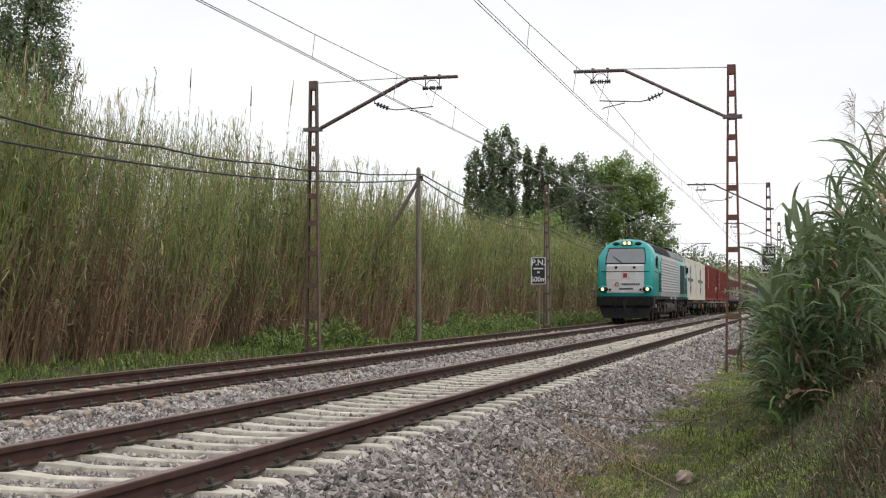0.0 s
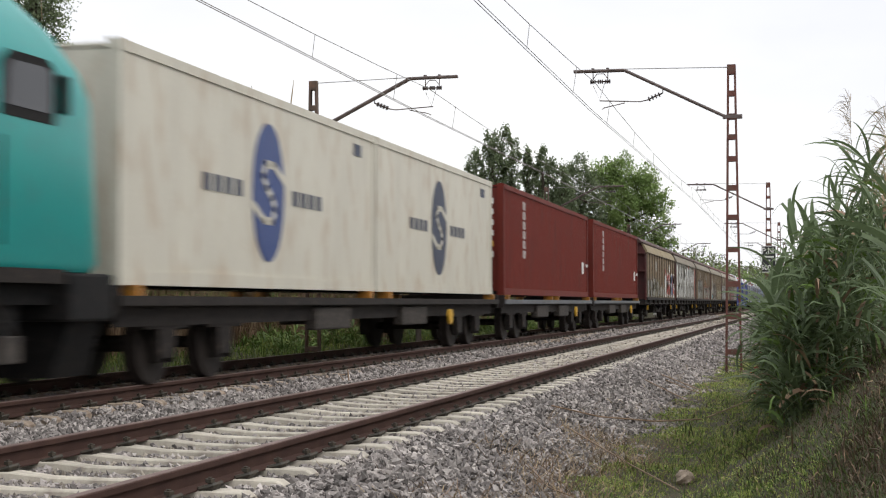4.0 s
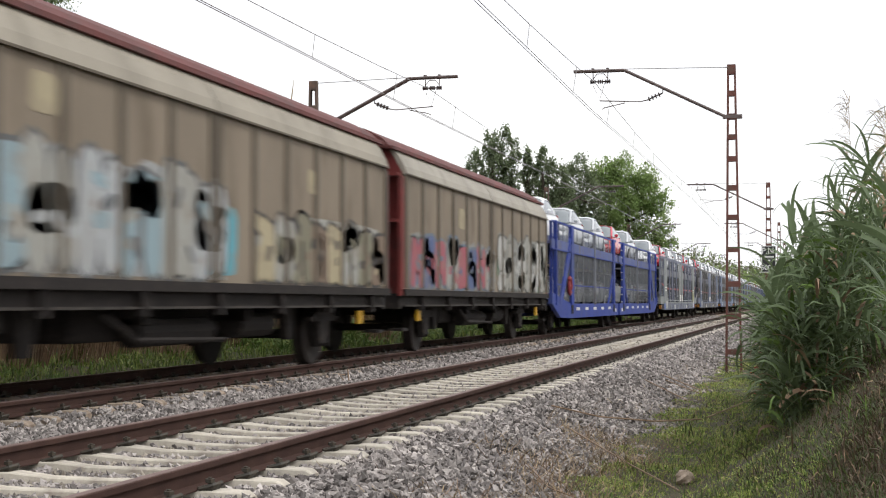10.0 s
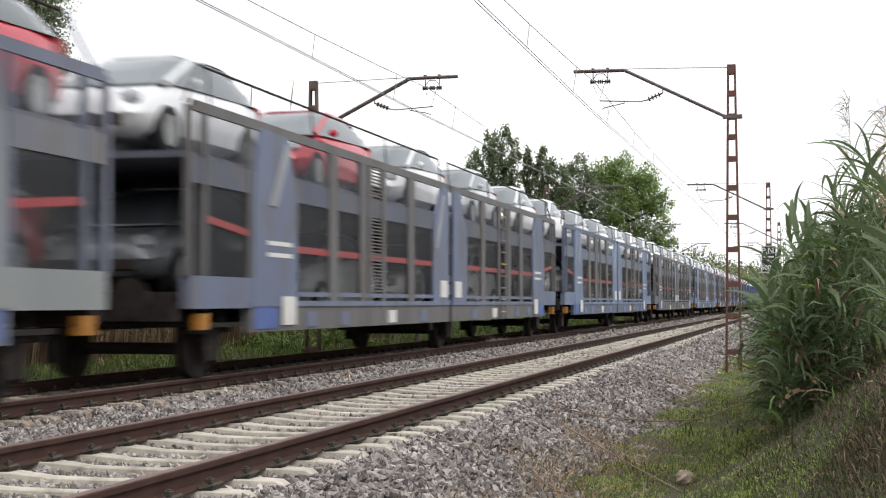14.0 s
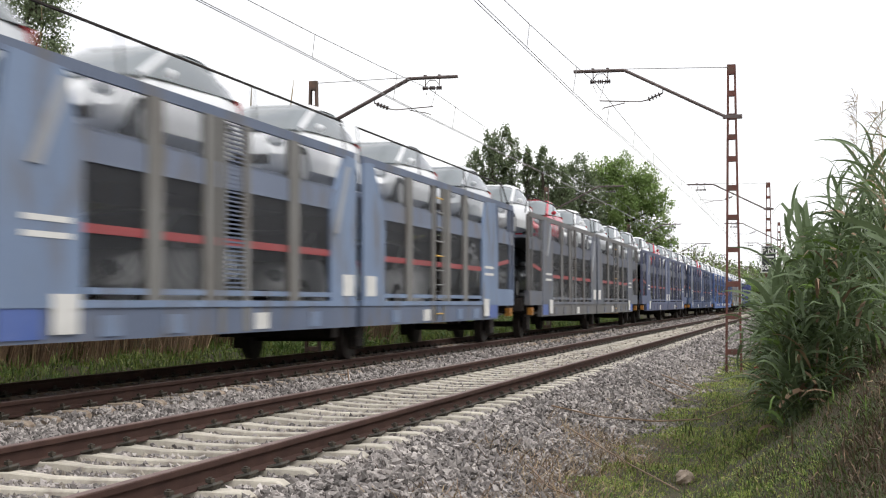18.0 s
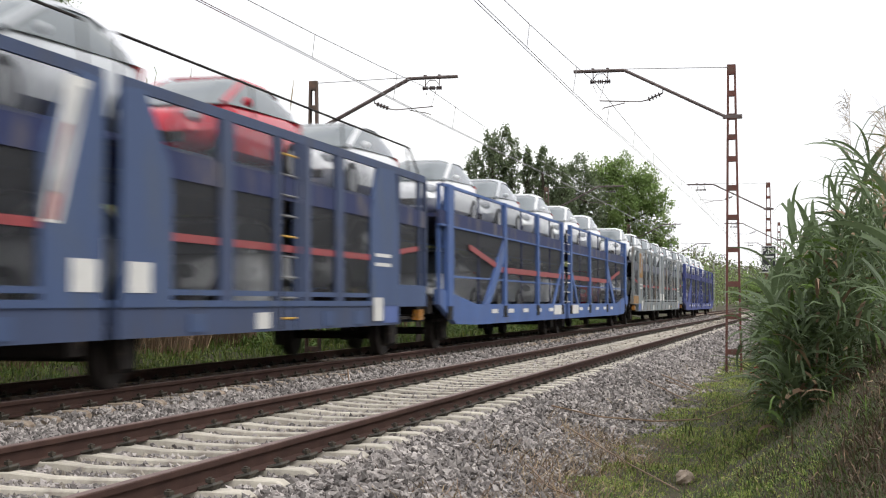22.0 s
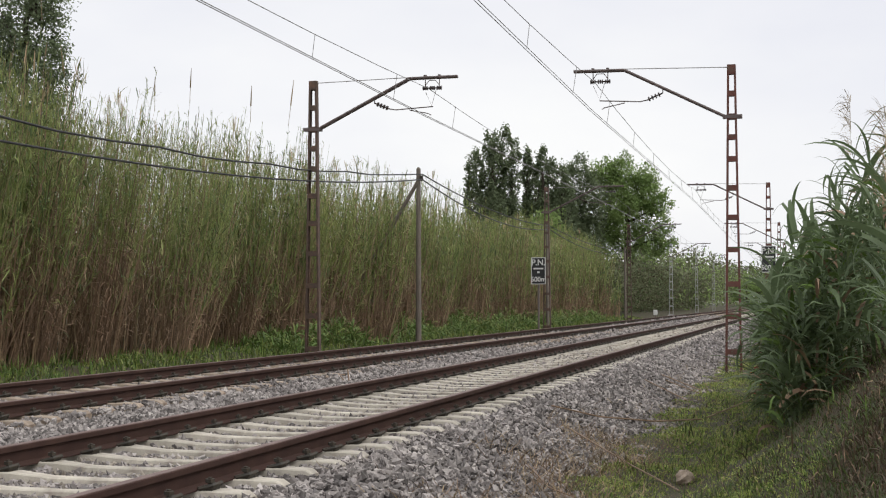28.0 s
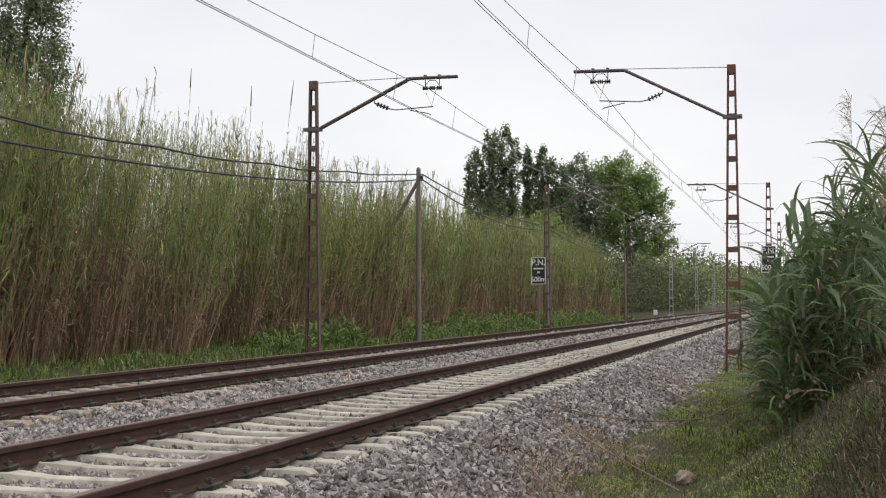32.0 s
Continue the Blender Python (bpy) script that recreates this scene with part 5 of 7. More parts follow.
        for x0, x1 in ((0.95, 1.78), (L - 1.78, L - 0.95)):
            part("cab_window", Shape().slab([(x0, 2.8), (x0 + 0.02, 3.14), (x0 + 0.1, 3.22), (x1 - 0.1, 3.24), (x1, 3.18), (x1, 2.8)], min(y, y + side * 0.015), max(y, y + side * 0.015)), DARK_GLASS, t, "dark cab side window")
            part("window_frame", Shape().slab([(x0 - 0.1, 2.7), (x0 - 0.08, 3.2), (x0 + 0.06, 3.31), (x1 - 0.06, 3.32), (x1 + 0.08, 3.24), (x1 + 0.08, 2.7)], min(y, y + side * 0.008), max(y, y + side * 0.008)), LOCO_BLACK, t)
        for x0 in (0.72, L - 0.82):
            part("mirror", Shape().box(x0, x0 + 0.1, min(y - side * 0.02, y + side * 0.1), max(y - side * 0.02, y + side * 0.1), 2.82, 3.2), LOCO_BLACK, t, bevel=0.02)
        for x0 in (2.08, 19.2):
            part("cab_door", Shape().box(x0, x0 + 0.72, min(y, y + side * 0.012), max(y, y + side * 0.012), 1.42, 3.28), TEAL, t)
            for dx in (-0.06, 0.78):
                part("door_handrail", Shape().rod((x0 + dx, y + side * 0.06, 1.5), (x0 + dx, y + side * 0.06, 2.5), 0.016, n=6), LOCO_BLACK, t)
        part("radiator_grille", Shape().box(16.0, 18.9, min(y, y + side * 0.025), max(y, y + side * 0.025), 1.5, 3.22), GRILLE, t, "black radiator grille")
        # roof flanks with their grilles
        for x0, x1, mat, nm in ((1.95, 6.3, GRILLE, "roof_grille"), (6.8, 10.2, GRILLE, "roof_grille"), (10.7, 14.4, ROOF_GREY, "roof_panel"), (14.8, 19.6, ROOF_GREY, "roof_panel")):
            strip = lambda x: [(x, side * 1.335, 3.53), (x + 0.2, side * 1.255, 3.69), (x + 0.5, side * 1.03, 3.965), (x + 0.5, side * 0.98, 3.94), (x + 0.2, side * 1.2, 3.66), (x, side * 1.28, 3.5)]
            part(nm, Shape().loft([strip(x0), strip(x1)]), mat, t)
            if nm == "roof_grille":
                for j in range(5):
                    f = (j + 0.5) / 5
                    gy, gz, gx = float(np.interp(f, [0, 0.4, 1], [1.345, 1.265, 1.045])), float(np.interp(f, [0, 0.4, 1], [3.545, 3.7, 3.975])), 0.5 * f
                    part("grille_slat", Shape().rod((x0 + gx + 0.05, side * gy, gz), (x1 + gx - 0.05, side * gy, gz), 0.009, n=5), DUST_SHADE, t)
    top = [(1.33, 3.5), (1.24, 3.68), (1.0, 3.975), (0.56, 4.175), (0, 4.225), (-0.56, 4.175), (-1.0, 3.975), (-1.24, 3.68), (-1.33, 3.5)]
    lift = [(1.2, 3.6)] + [(y * 0.93, z - 0.06) for y, z in top[1:-1]] + [(-1.2, 3.6)]
    part("roof", Shape().loft([[(2.0 + (z - 3.5) * 0.8, y, z) for y, z in top + lift[::-1]], [(L - 2.1 - (z - 3.5) * 0.6, y, z) for y, z in top + lift[::-1]]]), ROOF_GREY, t, "dark grey roof")
    for x0, x1, h in ((3.2, 6.2, 0.012), (8.4, 10.0, 0.02), (15.2, 16.6, 0.07), (17.0, 18.6, 0.09)):
        part("roof_fan", Shape().box(x0, x1, -0.75, 0.75, 4.12, 4.2 + h), GRILLE, t, bevel=0.04)
    part("exhaust", Shape().box(11.6, 12.4, -0.3, 0.3, 4.15, 4.36), GRILLE, t)
    part("frame", Shape().box(0.4, L - 0.4, -1.2, 1.2, 0.95, 1.28), LOCO_BLACK, t)
    for y in (-1.02, 1.02):
        part("fuel_tank", Shape().rod((8.0, y, 0.72), (9.9, y, 0.72), 0.33, n=18).rod((10.05, y, 0.72), (12.6, y, 0.72), 0.33, n=18), DUST_SHADE, t, "grimy grey cylindrical tank", smooth=True)
        part("pipe_run", Shape().chain([(6.6, y * 1.28, 1.12), (14.6, y * 1.28, 1.12)], 0.035).chain([(7.2, y * 1.3, 1.05), (13.6, y * 1.3, 1.05)], 0.025), GRIME, t)
        for k in range(8):
            part("bracket", Shape().box(6.8 + k, 6.9 + k, y * 1.15 - 0.03, y * 1.15 + 0.03, 0.85, 1.2), GRIME, t)
    part("centre_tank", Shape().box(6.9, 14.6, -0.85, 0.85, 0.3, 1.1), LOCO_BLACK, t)
    for x0, x1, z0 in ((6.75, 7.7, 0.5), (12.9, 14.8, 0.45)):
        part("battery_box", Shape().box(x0, x1, -1.3, -0.9, z0, 1.12), GRIME, t, bevel=0.02)
    for c in (3.9, L - 3.9):
        # Added black block, standing in for the darkness between the wheels.
        part("bogie_dark_backing", Shape().box(c - 2.75, c + 2.75, -0.66, 0.66, 0.28, 0.96), LOCO_BLACK, t)
        for y in (-1.05, 1.05):
            part("bogie_frame", Shape().slab([(c - 2.85, 0.52), (c - 2.85, 1.12), (c + 2.85, 1.12), (c + 2.85, 0.52), (c + 2.3, 0.42), (c + 1.3, 0.46), (c + 0.9, 0.6), (c + 0.4, 0.42), (c - 0.4, 0.42), (c - 0.9, 0.6), (c - 1.3, 0.46), (c - 2.3, 0.42)], y - 0.09, y + 0.09), LOCO_BLACK, t)
            for k in (-1.75, -0.9, 0, 0.9, 1.75):
                part("spring", Shape().rod((c + k, y * 1.1, 0.45), (c + k, y * 1.1, 0.95), 0.12, n=10), LOCO_BLACK, t)
            part("damper", Shape().rod((c - 0.6, y * 1.2, 1.0), (c + 0.5, y * 1.2, 0.75), 0.05, n=8), DUST_SHADE, t)
            part("step", Shape().box(c - 3.2, c - 2.85, y * 1.1 - 0.1, y * 1.1 + 0.1, 0.35, 1.1), GRIME, t)
        for k, w, z0, z1, m in ((-2.55, 0.4, 0.72, 0.9, TANK), (-1.35, 0.3, 0.5, 0.8, DUST_SHADE), (-0.35, 0.34, 0.76, 0.98, DUST_SHADE), (0.55, 0.3, 0.42, 0.72, DUST_SHADE), (1.3, 0.22, 0.84, 1.04, DUST_SHADE), (2.2, 0.36, 0.4, 0.66, DUST_SHADE)):
            part("equipment_box", Shape().box(c + k, c + k + w, -1.36, -1.2, z0, z1), m if c < 10 else DUST_SHADE, t, bevel=0.015)
        for k in range(7):
            part("air_pipe", Shape().chain([(c - 2.6 + 0.8 * k, -1.24, 1.1), (c - 2.5 + 0.8 * k, -1.3, 0.8 - 0.05 * (k % 3)), (c - 2.2 + 0.8 * k, -1.28, 0.62)], 0.028, n=5), GRIME, t)
        for k in (-1.85, 0.0, 1.85):
            wheelset(t, c + k, 0.53)


locomotive()


# containers and the wagons under them
def container(u, length, mat, label, style, z=1.17, top=3.9):
    t = rolling("shipping_container", label, "container", u, "containers on the flat wagons")
    ribs = max(8, int(length / 0.28))
    for side in (-1, 1):
        pts = []
        depth = 0.05 if style == "red" else 0.004
        n = ribs * 4
        prof = []
        for k in range(n + 1):
            x = 0.12 + (length - 0.24) * k / n
            prof.append((x, side * (1.2 - (depth if k % 4 in (2, 3) else 0))))
        rings = [[(x, y, z + 0.16), (x, y, top - 0.1), (x, y - side * 0.05, top - 0.1), (x, y - side * 0.05, z + 0.16)] for x, y in prof]
        part("side_wall", Shape().loft(rings), mat, t)
        part("bottom_rail", Shape().box(0, length, min(side * 1.22, side * 1.1), max(side * 1.22, side * 1.1), z, z + 0.17), mat, t)
        part("top_rail", Shape().box(0, length, min(side * 1.22, side * 1.12), max(side * 1.22, side * 1.12), top - 0.12, top), mat, t)
        for x in (0, length - 0.14):
            part("corner_post", Shape().box(x, x + 0.14, min(side * 1.22, side * 1.06), max(side * 1.22, side * 1.06), z + 0.17, top - 0.12), mat, t)
        for x in (0, length - 0.17):
            for zz in (z, top - 0.13):
                part("corner_casting", Shape().box(x - 0.005, x + 0.175, min(side * 1.228, side * 1.05), max(side * 1.228, side * 1.05), zz - 0.004, zz + 0.135), mat, t)
    part("roof_sheet", Shape().box(0.1, length - 0.1, -1.13, 1.13, top - 0.06, top - 0.02), mat, t)
    part("floor", Shape().box(0.1, length - 0.1, -1.1, 1.1, z + 0.02, z + 0.14), GRIME, t)
    for x in (0.03, length - 0.08):
        part("end_wall", Shape().box(x, x + 0.05, -1.1, 1.1, z + 0.1, top - 0.1), mat, t)
    if style == "red":
        for y in (-0.7, -0.25, 0.25, 0.7):
            part("locking_bar", Shape().rod((0.0, y, z + 0.15), (0.0, y, top - 0.15), 0.022, n=6), GRIME, t)
        for k in range(6):
            part("door_marking", Shape().box(0.012, 0.03, -0.95, -0.2, top - 0.5 - 0.27 * k, top - 0.36 - 0.27 * k), WHITE_MARK if k != 4 else YELLOW, t)
        for k in range(6):
            part("code_mark", Shape().box(2.66, 3.04, -1.213, -1.196, top - 0.5 - 0.262 * k, top - 0.29 - 0.262 * k), CODE_MARK, t)
        part("data_plate", Shape().box(length - 1.35, length - 0.95, -1.213, -1.196, 1.95, 2.35), WHITE_MARK, t)
        part("data_plate", Shape().box(length - 0.42, length - 0.12, -1.226, -1.2, 2.2, 2.3), WHITE_MARK, t)
    else:
        c = length * 0.47
        ink = BLUE_MARK if u < 30 else DARK_MARK
        disc = [(c + 0.62 * math.cos(k * math.tau / 28), 2.52 + 0.98 * math.sin(k * math.tau / 28)) for k in range(28)]
        wave = [(0.62, 0.2), (0.2, 0.4), (-0.12, 0.4), (-0.24, 0.22), (-0.1, 0.06), (0.12, -0.06), (0.24, -0.22), (0.12, -0.4), (-0.2, -0.4), (-0.62, -0.2)]
        for side in (-1, 1):
            part("emblem", Shape().slab(disc, min(side * 1.203, side * 1.212), max(side * 1.203, side * 1.212)), ink, t, "dark round emblem")
            part("emblem_wave", stroke(Shape(), [(c - 0.98 * side * a, 2.52 + b) for a, b in wave], 0.055, side * 1.2135, side * 1.218), mat, t)
            for k in range(4):
                for x0 in (c - 2.3, c + 1.0):
                    part("lettering_bar", Shape().box(x0 + 0.36 * k, x0 + 0.22 + 0.36 * k, min(side * 1.203, side * 1.212), max(side * 1.203, side * 1.212), 2.4, 2.62), DARK_MARK, t)
            part("data_plate", Shape().box(length - 1.2, length - 0.8, min(side * 1.203, side * 1.212), max(side * 1.203, side * 1.212), 3.45, 3.65), DARK_MARK, t)
    return t


def flat_wagon(u, length, label, style):
    t = rolling("container_wagon", label, "flat wagon", u, "container wagons")
    mat = STEEL_BLUE if style == "grey" else BLACK
    for side in (-1, 1):
        part("side_beam", Shape().box(0.3, length - 0.3, min(side * 1.2, side * 1.32), max(side * 1.2, side * 1.32), 0.94, 1.05), mat, t)
        part("side_web", Shape().box(0.5, length - 0.5, side * 1.12 - 0.03, side * 1.12 + 0.03, 0.7, 0.95), BLACK, t)
        for x in (0.8, length * 0.5 - 0.6, length * 0.5 + 0.6, length - 0.8):
            part("twist_lock", Shape().box(x - 0.07, x + 0.07, min(side * 1.05, side * 1.3), max(side * 1.05, side * 1.3), 1.05, 1.17), AMBER, t)
        for x in (length * 0.38, length * 0.62):
            part("equipment_box", Shape().box(x - 0.9, x + 0.9, side * 1.15 - 0.1, side * 1.15 + 0.1, 0.55, 0.9), DUST_SHADE, t, bevel=0.03)
        part("hand_brake_wheel", Shape().rod((length * 0.74, side * 1.3, 0.68), (length * 0.74, side * 1.36, 0.68), 0.16, n=16), YELLOW, t)
    part("frame", Shape().box(0.2, length - 0.2, -0.5, 0.5, 0.72, 1.03), BLACK, t)
    for x in (0.25, length - 0.35):
        part("headstock", Shape().box(x, x + 0.12, -1.28, 1.28, 0.85, 1.16), BLACK, t)
    for x in (1.9, 3.7, length - 3.7, length - 1.9):
        wheelset(t, x)
    buffers(t, 0.25, -1)
    buffers(t, length - 0.25, 1)


flat_wagon(22.4, 20.9, "dark container flat wagon carrying two cream containers", "dark")
flat_wagon(43.6, 16.0, "grey container flat wagon carrying a red container", "grey")
flat_wagon(59.7, 15.7, "grey container flat wagon carrying a red container", "grey")
container(22.85, 9.85, CREAM, "cream painted container with a navy wave emblem", "cream", top=3.9)
container(32.8, 9.85, CREAM, "cream painted container with a grey wave emblem", "cream", top=3.9)
container(44.1, 14.9, BRICK_RED, "brick-red corrugated shipping container with white codes", "red", top=3.98)
container(60.35, 14.6, BRICK_RED, "brick-red corrugated shipping container with white codes", "red", top=3.98)


# sliding-wall covered wagons
SPRAYS = {}


def spray(col, wall):
    """Sprayed paint that wears through to the wall's tone."""
    key = (*col, *wall)
    if key not in SPRAYS:
        SPRAYS[key] = surface("sprayed_paint", col, [c * 0.7 + w * 0.2 for c, w in zip(col, wall)], rough=0.6, scale=2.2, bump=0, dirt=[w * 0.9 for w in wall], dirt_amount=0.2, gloss=0.25, axis=(1, 1, 0.7))
    return SPRAYS[key]


def sprayed_piece(t, r, x0, x1, z0, z1, n, fills, outline, wall, back=None):
    """A row of fat outlined bars, arches and rings sprayed close together on the near wall."""
    slots = [spray(c, wall) for c in fills] + [spray(outline, wall)]
    ground = spray(back if back else [0.4 * c + 0.6 * v for c, v in zip(fills[0], wall)], wall)
    steps = 3 * n
    edge = [(x0 + (x1 - x0) * k / steps, z0 + (z1 - z0) * (r.uniform(0.8, 0.98) if back else r.uniform(0.5, 0.9))) for k in range(steps + 1)]
    part("sprayed_ground", Shape().slab([(x1, z0 - 0.02)] + [(x0, z0 - 0.02)] + edge, -1.4035, -1.40), ground, t)
    w = (x1 - x0) / n
    s = Shape()
    for k in range(n):
        h = (z1 - z0) * r.uniform(0.84, 1.0)
        X, b, lean = x0 + w * k, min(w * 0.25, h * 0.2), r.uniform(-0.06, 0.1)
        P = lambda a, c: (X + w * (0.06 + 0.88 * a) + lean * h * c, z0 + b * 0.8 + (h - 1.8 * b) * c)
        kind = r.randrange(7)
        lines = [[[P(0.2, 0), P(0.15, 1)], [P(0.8, 0.05), P(0.78, 0.9)], [P(0.2, 0.45), P(0.8, 0.5)]],
                 [[P(0.1, 0), P(0.1, 0.8), P(0.4, 1), P(0.8, 0.9), P(0.88, 0)]],
                 [[P(0.15, 0), P(0.1, 0.9), P(0.75, 1)], [P(0.15, 0.5), P(0.7, 0.5)], [P(0.8, 0.1), P(0.78, 0.7)]],
                 [[P(0.15, 0.1), P(0.1, 0.85), P(0.5, 1), P(0.88, 0.85), P(0.88, 0.15), P(0.5, 0), P(0.15, 0.1)]],
                 [[P(0.85, 0.95), P(0.25, 0.9), P(0.2, 0.55), P(0.75, 0.45), P(0.8, 0.1), P(0.15, 0.02)]],
                 [[P(0.12, 0.0), P(0.2, 1.0), P(0.55, 0.5), P(0.85, 1.0), P(0.85, 0.0)]],
                 [[P(0.2, 0.0), P(0.2, 1.0)], [P(0.5, 0.05), P(0.55, 0.95)], [P(0.85, 0.0), P(0.85, 0.85)]]][kind]
        for ln in lines:
            stroke(s, ln, b + 0.06, -1.4085 - 0.001 * (k % 2), -1.402, len(fills))
        f = k % len(fills)
        for ln in lines:
            stroke(s, ln, b, -1.413 - 0.001 * (k % 2), -1.405, f)
        for j in range(3):
            p = (r.uniform(0.1, 0.9), r.uniform(0.1, 0.9))
            stroke(s, [P(*p), P(p[0] + r.uniform(-0.25, 0.25), p[1] + r.uniform(-0.2, 0.2))], b * r.uniform(0.15, 0.45), -1.416 - 0.001 * j, -1.405, r.choice((len(fills), (f + 1) % len(fills))))
    tagged(part("sprayed_shapes", s, slots, t, "row of sprayed graffiti shapes"), kind="stuff")


def covered_wagon(u, tone, paint, roof, label, rib_tone=None, slope_tone=(0.25, 0.215, 0.165)):
    t = rolling("covered_wagon", label, "covered wagon", u, "covered wagons of the train")
    L = 15.35
    a = tone
    wall = mover_paint("sliding_wall", a, [c * 0.74 for c in a], (a[0] * 0.5, a[1] * 0.46, a[2] * 0.42))
    rt = rib_tone or [c * 0.5 for c in a]
    rib = mover_paint("wall_rib", rt, [c * 0.75 for c in rt], [c * 0.5 for c in rt])
    slope = mover_paint("roof_slope", slope_tone, [c * 0.82 for c in slope_tone], [c * 0.62 for c in slope_tone])
    for side in (-1, 1):
        o = lambda y: side * y
        for x0, x1 in ((0.0, L / 2 - 0.04), (L / 2 + 0.04, L)):
            wp = part("sliding_wall", Shape().box(x0, x1, min(o(1.34), o(1.4)), max(o(1.34), o(1.4)), 1.22, 3.36), wall, t)
            rod = Shape().loft([[(-0.085, o(1.38), z), (-0.05, o(1.433), z), (0.05, o(1.433), z), (0.085, o(1.38), z)] for z in (1.24, 3.34)]).mesh("wall_rib", rib)
            w = (x1 - x0) / 6
            for k in range(7):
                c = x0 + w * k + (0.07 if k == 0 else -0.07 if k == 6 else 0)
                part("wall_rib", rod, None, wp, at=(c, 0, 0))
            part("roof_slope", Shape().loft([[(x, o(1.45), 3.35), (x, o(1.4), 3.5), (x, o(1.3), 3.68), (x, o(1.18), 3.82), (x, o(1.14), 3.79), (x, o(1.38), 3.34)] for x in (x0 - 0.02, x1 + 0.02)]), slope, t)
            part("slope_lip", Shape().box(x0, x1, min(o(1.44), o(1.462)), max(o(1.44), o(1.462)), 3.33, 3.36), rib, t)
        part("lower_rail", Shape().box(-0.1, L + 0.1, min(o(1.36), o(1.46)), max(o(1.36), o(1.46)), 1.1, 1.22), BLACK, t)
        part("solebar", Shape().box(0, L, min(o(1.2), o(1.34)), max(o(1.2), o(1.34)), 0.9, 1.1), BLACK, t)
        for k in range(7):
            part("door_gear", Shape().box(1.2 + 2.2 * k, 1.32 + 2.2 * k, min(o(1.3), o(1.44)), max(o(1.3), o(1.44)), 0.82, 1.12), GRIME, t)
        for x in (1.2, L - 1.38):
            part("lashing_plate", Shape().box(x, x + 0.18, min(o(1.28), o(1.34)), max(o(1.28), o(1.34)), 0.62, 0.84), YELLOW, t)
        part("brake_lever", Shape().chain([(5.0, o(1.25), 0.85), (5.8, o(1.25), 0.55), (8.4, o(1.25), 0.5)], 0.035, n=6), GRIME, t)
        part("air_tank", Shape().rod((9.4, o(0.9), 0.68), (10.7, o(0.9), 0.68), 0.19, n=12), BLACK, t)
    cap = [(1.22, 3.82), (1.05, 4.0), (0.7, 4.18), (0, 4.28), (-0.7, 4.18), (-1.05, 4.0), (-1.22, 3.82), (-1.1, 3.8), (0, 4.2), (1.1, 3.8)]
    part("roof", Shape().prism(cap, -0.3, L + 0.3), roof, t, "oxide roof")
    part("roof_gutter", Shape().box(-0.3, L + 0.3, -1.27, -1.2, 3.79, 3.85).box(-0.3, L + 0.3, 1.2, 1.27, 3.79, 3.85), roof, t)
    endp = [(1.36, 1.1), (1.36, 3.36), (1.16, 3.8), (0.7, 4.16), (0, 4.24), (-0.7, 4.16), (-1.16, 3.8), (-1.36, 3.36), (-1.36, 1.1)]
    END = END_BRIGHT if u > 155 else END_RED
    for x, w in ((0.0, -1), (L, 1)):
        part("end_wall", Shape().prism(endp, min(x, x - w * 0.06), max(x, x - w * 0.06)), END, t, "oxide red end wall")
        for z in (2.45, 3.3):
            part("end_beam", Shape().box(min(x, x + w * 0.26), max(x, x + w * 0.26), -1.34, 1.34, z, z + 0.06), END, t)
        for y in (-1.36, 1.36):
            part("corner_post", Shape().loft([[(x, y - 0.035, z), (x + w * d, y - 0.035, z), (x + w * d, y + 0.035, z), (x, y + 0.035, z)] for z, d in ((1.1, 0.2), (3.3, 0.2))]), END, t)
        for y in (-0.55, 0.55):
            part("end_post", Shape().box(min(x, x + w * 0.16), max(x, x + w * 0.16), y - 0.05, y + 0.05, 1.1, 3.9), END, t)
        part("headstock", Shape().box(min(x, x + w * 0.14), max(x, x + w * 0.14), -1.34, 1.34, 0.86, 1.14), BLACK, t)
        part("step", Shape().box(min(x, x - w * 0.35), max(x, x - w * 0.35), -1.36, -1.1, 0.45, 0.5), GRIME, t)
        buffers(t, x + w * 0.14, w)
    part("underframe", Shape().box(0.1, L - 0.1, -1.1, 1.1, 0.92, 1.12), BLACK, t)
    for k in range(4):
        part("cross_member", Shape().box(3.0 + 3.2 * k, 3.2 + 3.2 * k, -1.15, 1.15, 0.72, 0.94), BLACK, t)
    for x in (2.6, L - 2.6):
        wheelset(t, x, 0.48)
    for side in (-1, 1):
        part("guide_rail", Shape().box(0.1, L - 0.1, min(side * 1.34, side * 1.4), max(side * 1.34, side * 1.4), 0.9, 0.93), DUST_SHADE, t)
        for x in (3.85, L - 3.85):
            part("brake_block", Shape().slab([(x - 0.25, 0.9), (x - 0.1, 0.42), (x + 0.1, 0.42), (x + 0.25, 0.9)], side * 0.95 - 0.06, side * 0.95 + 0.06), BLACK, t)
    part("brake_gear", Shape().box(5.2, 9.2, -0.75, 0.75, 0.52, 0.95), BLACK, t, bevel=0.04)
    part("brake_cylinder", Shape().rod((6.2, -0.95, 0.62), (8.4, -0.95, 0.62), 0.17, n=12), GRIME, t)
    r = random.Random(paint[0])
    for x0, x1, z0, z1, n, fills, outline, back in paint[1]:
        sprayed_piece(t, r, x0, x1, z0, z1, n, fills, outline, a, back)
    for x0, x1, z0, z1, col in paint[2]:
        m = 14
        pts = [((x0 + x1) / 2 + math.copysign(abs(math.cos(k * math.tau / m)) ** 0.4, math.cos(k * math.tau / m)) * (x1 - x0) / 2 * r.uniform(0.93, 1.05),
                (z0 + z1) / 2 + math.copysign(abs(math.sin(k * math.tau / m)) ** 0.4, math.sin(k * math.tau / m)) * (z1 - z0) / 2 * r.uniform(0.93, 1.05)) for k in range(m)]
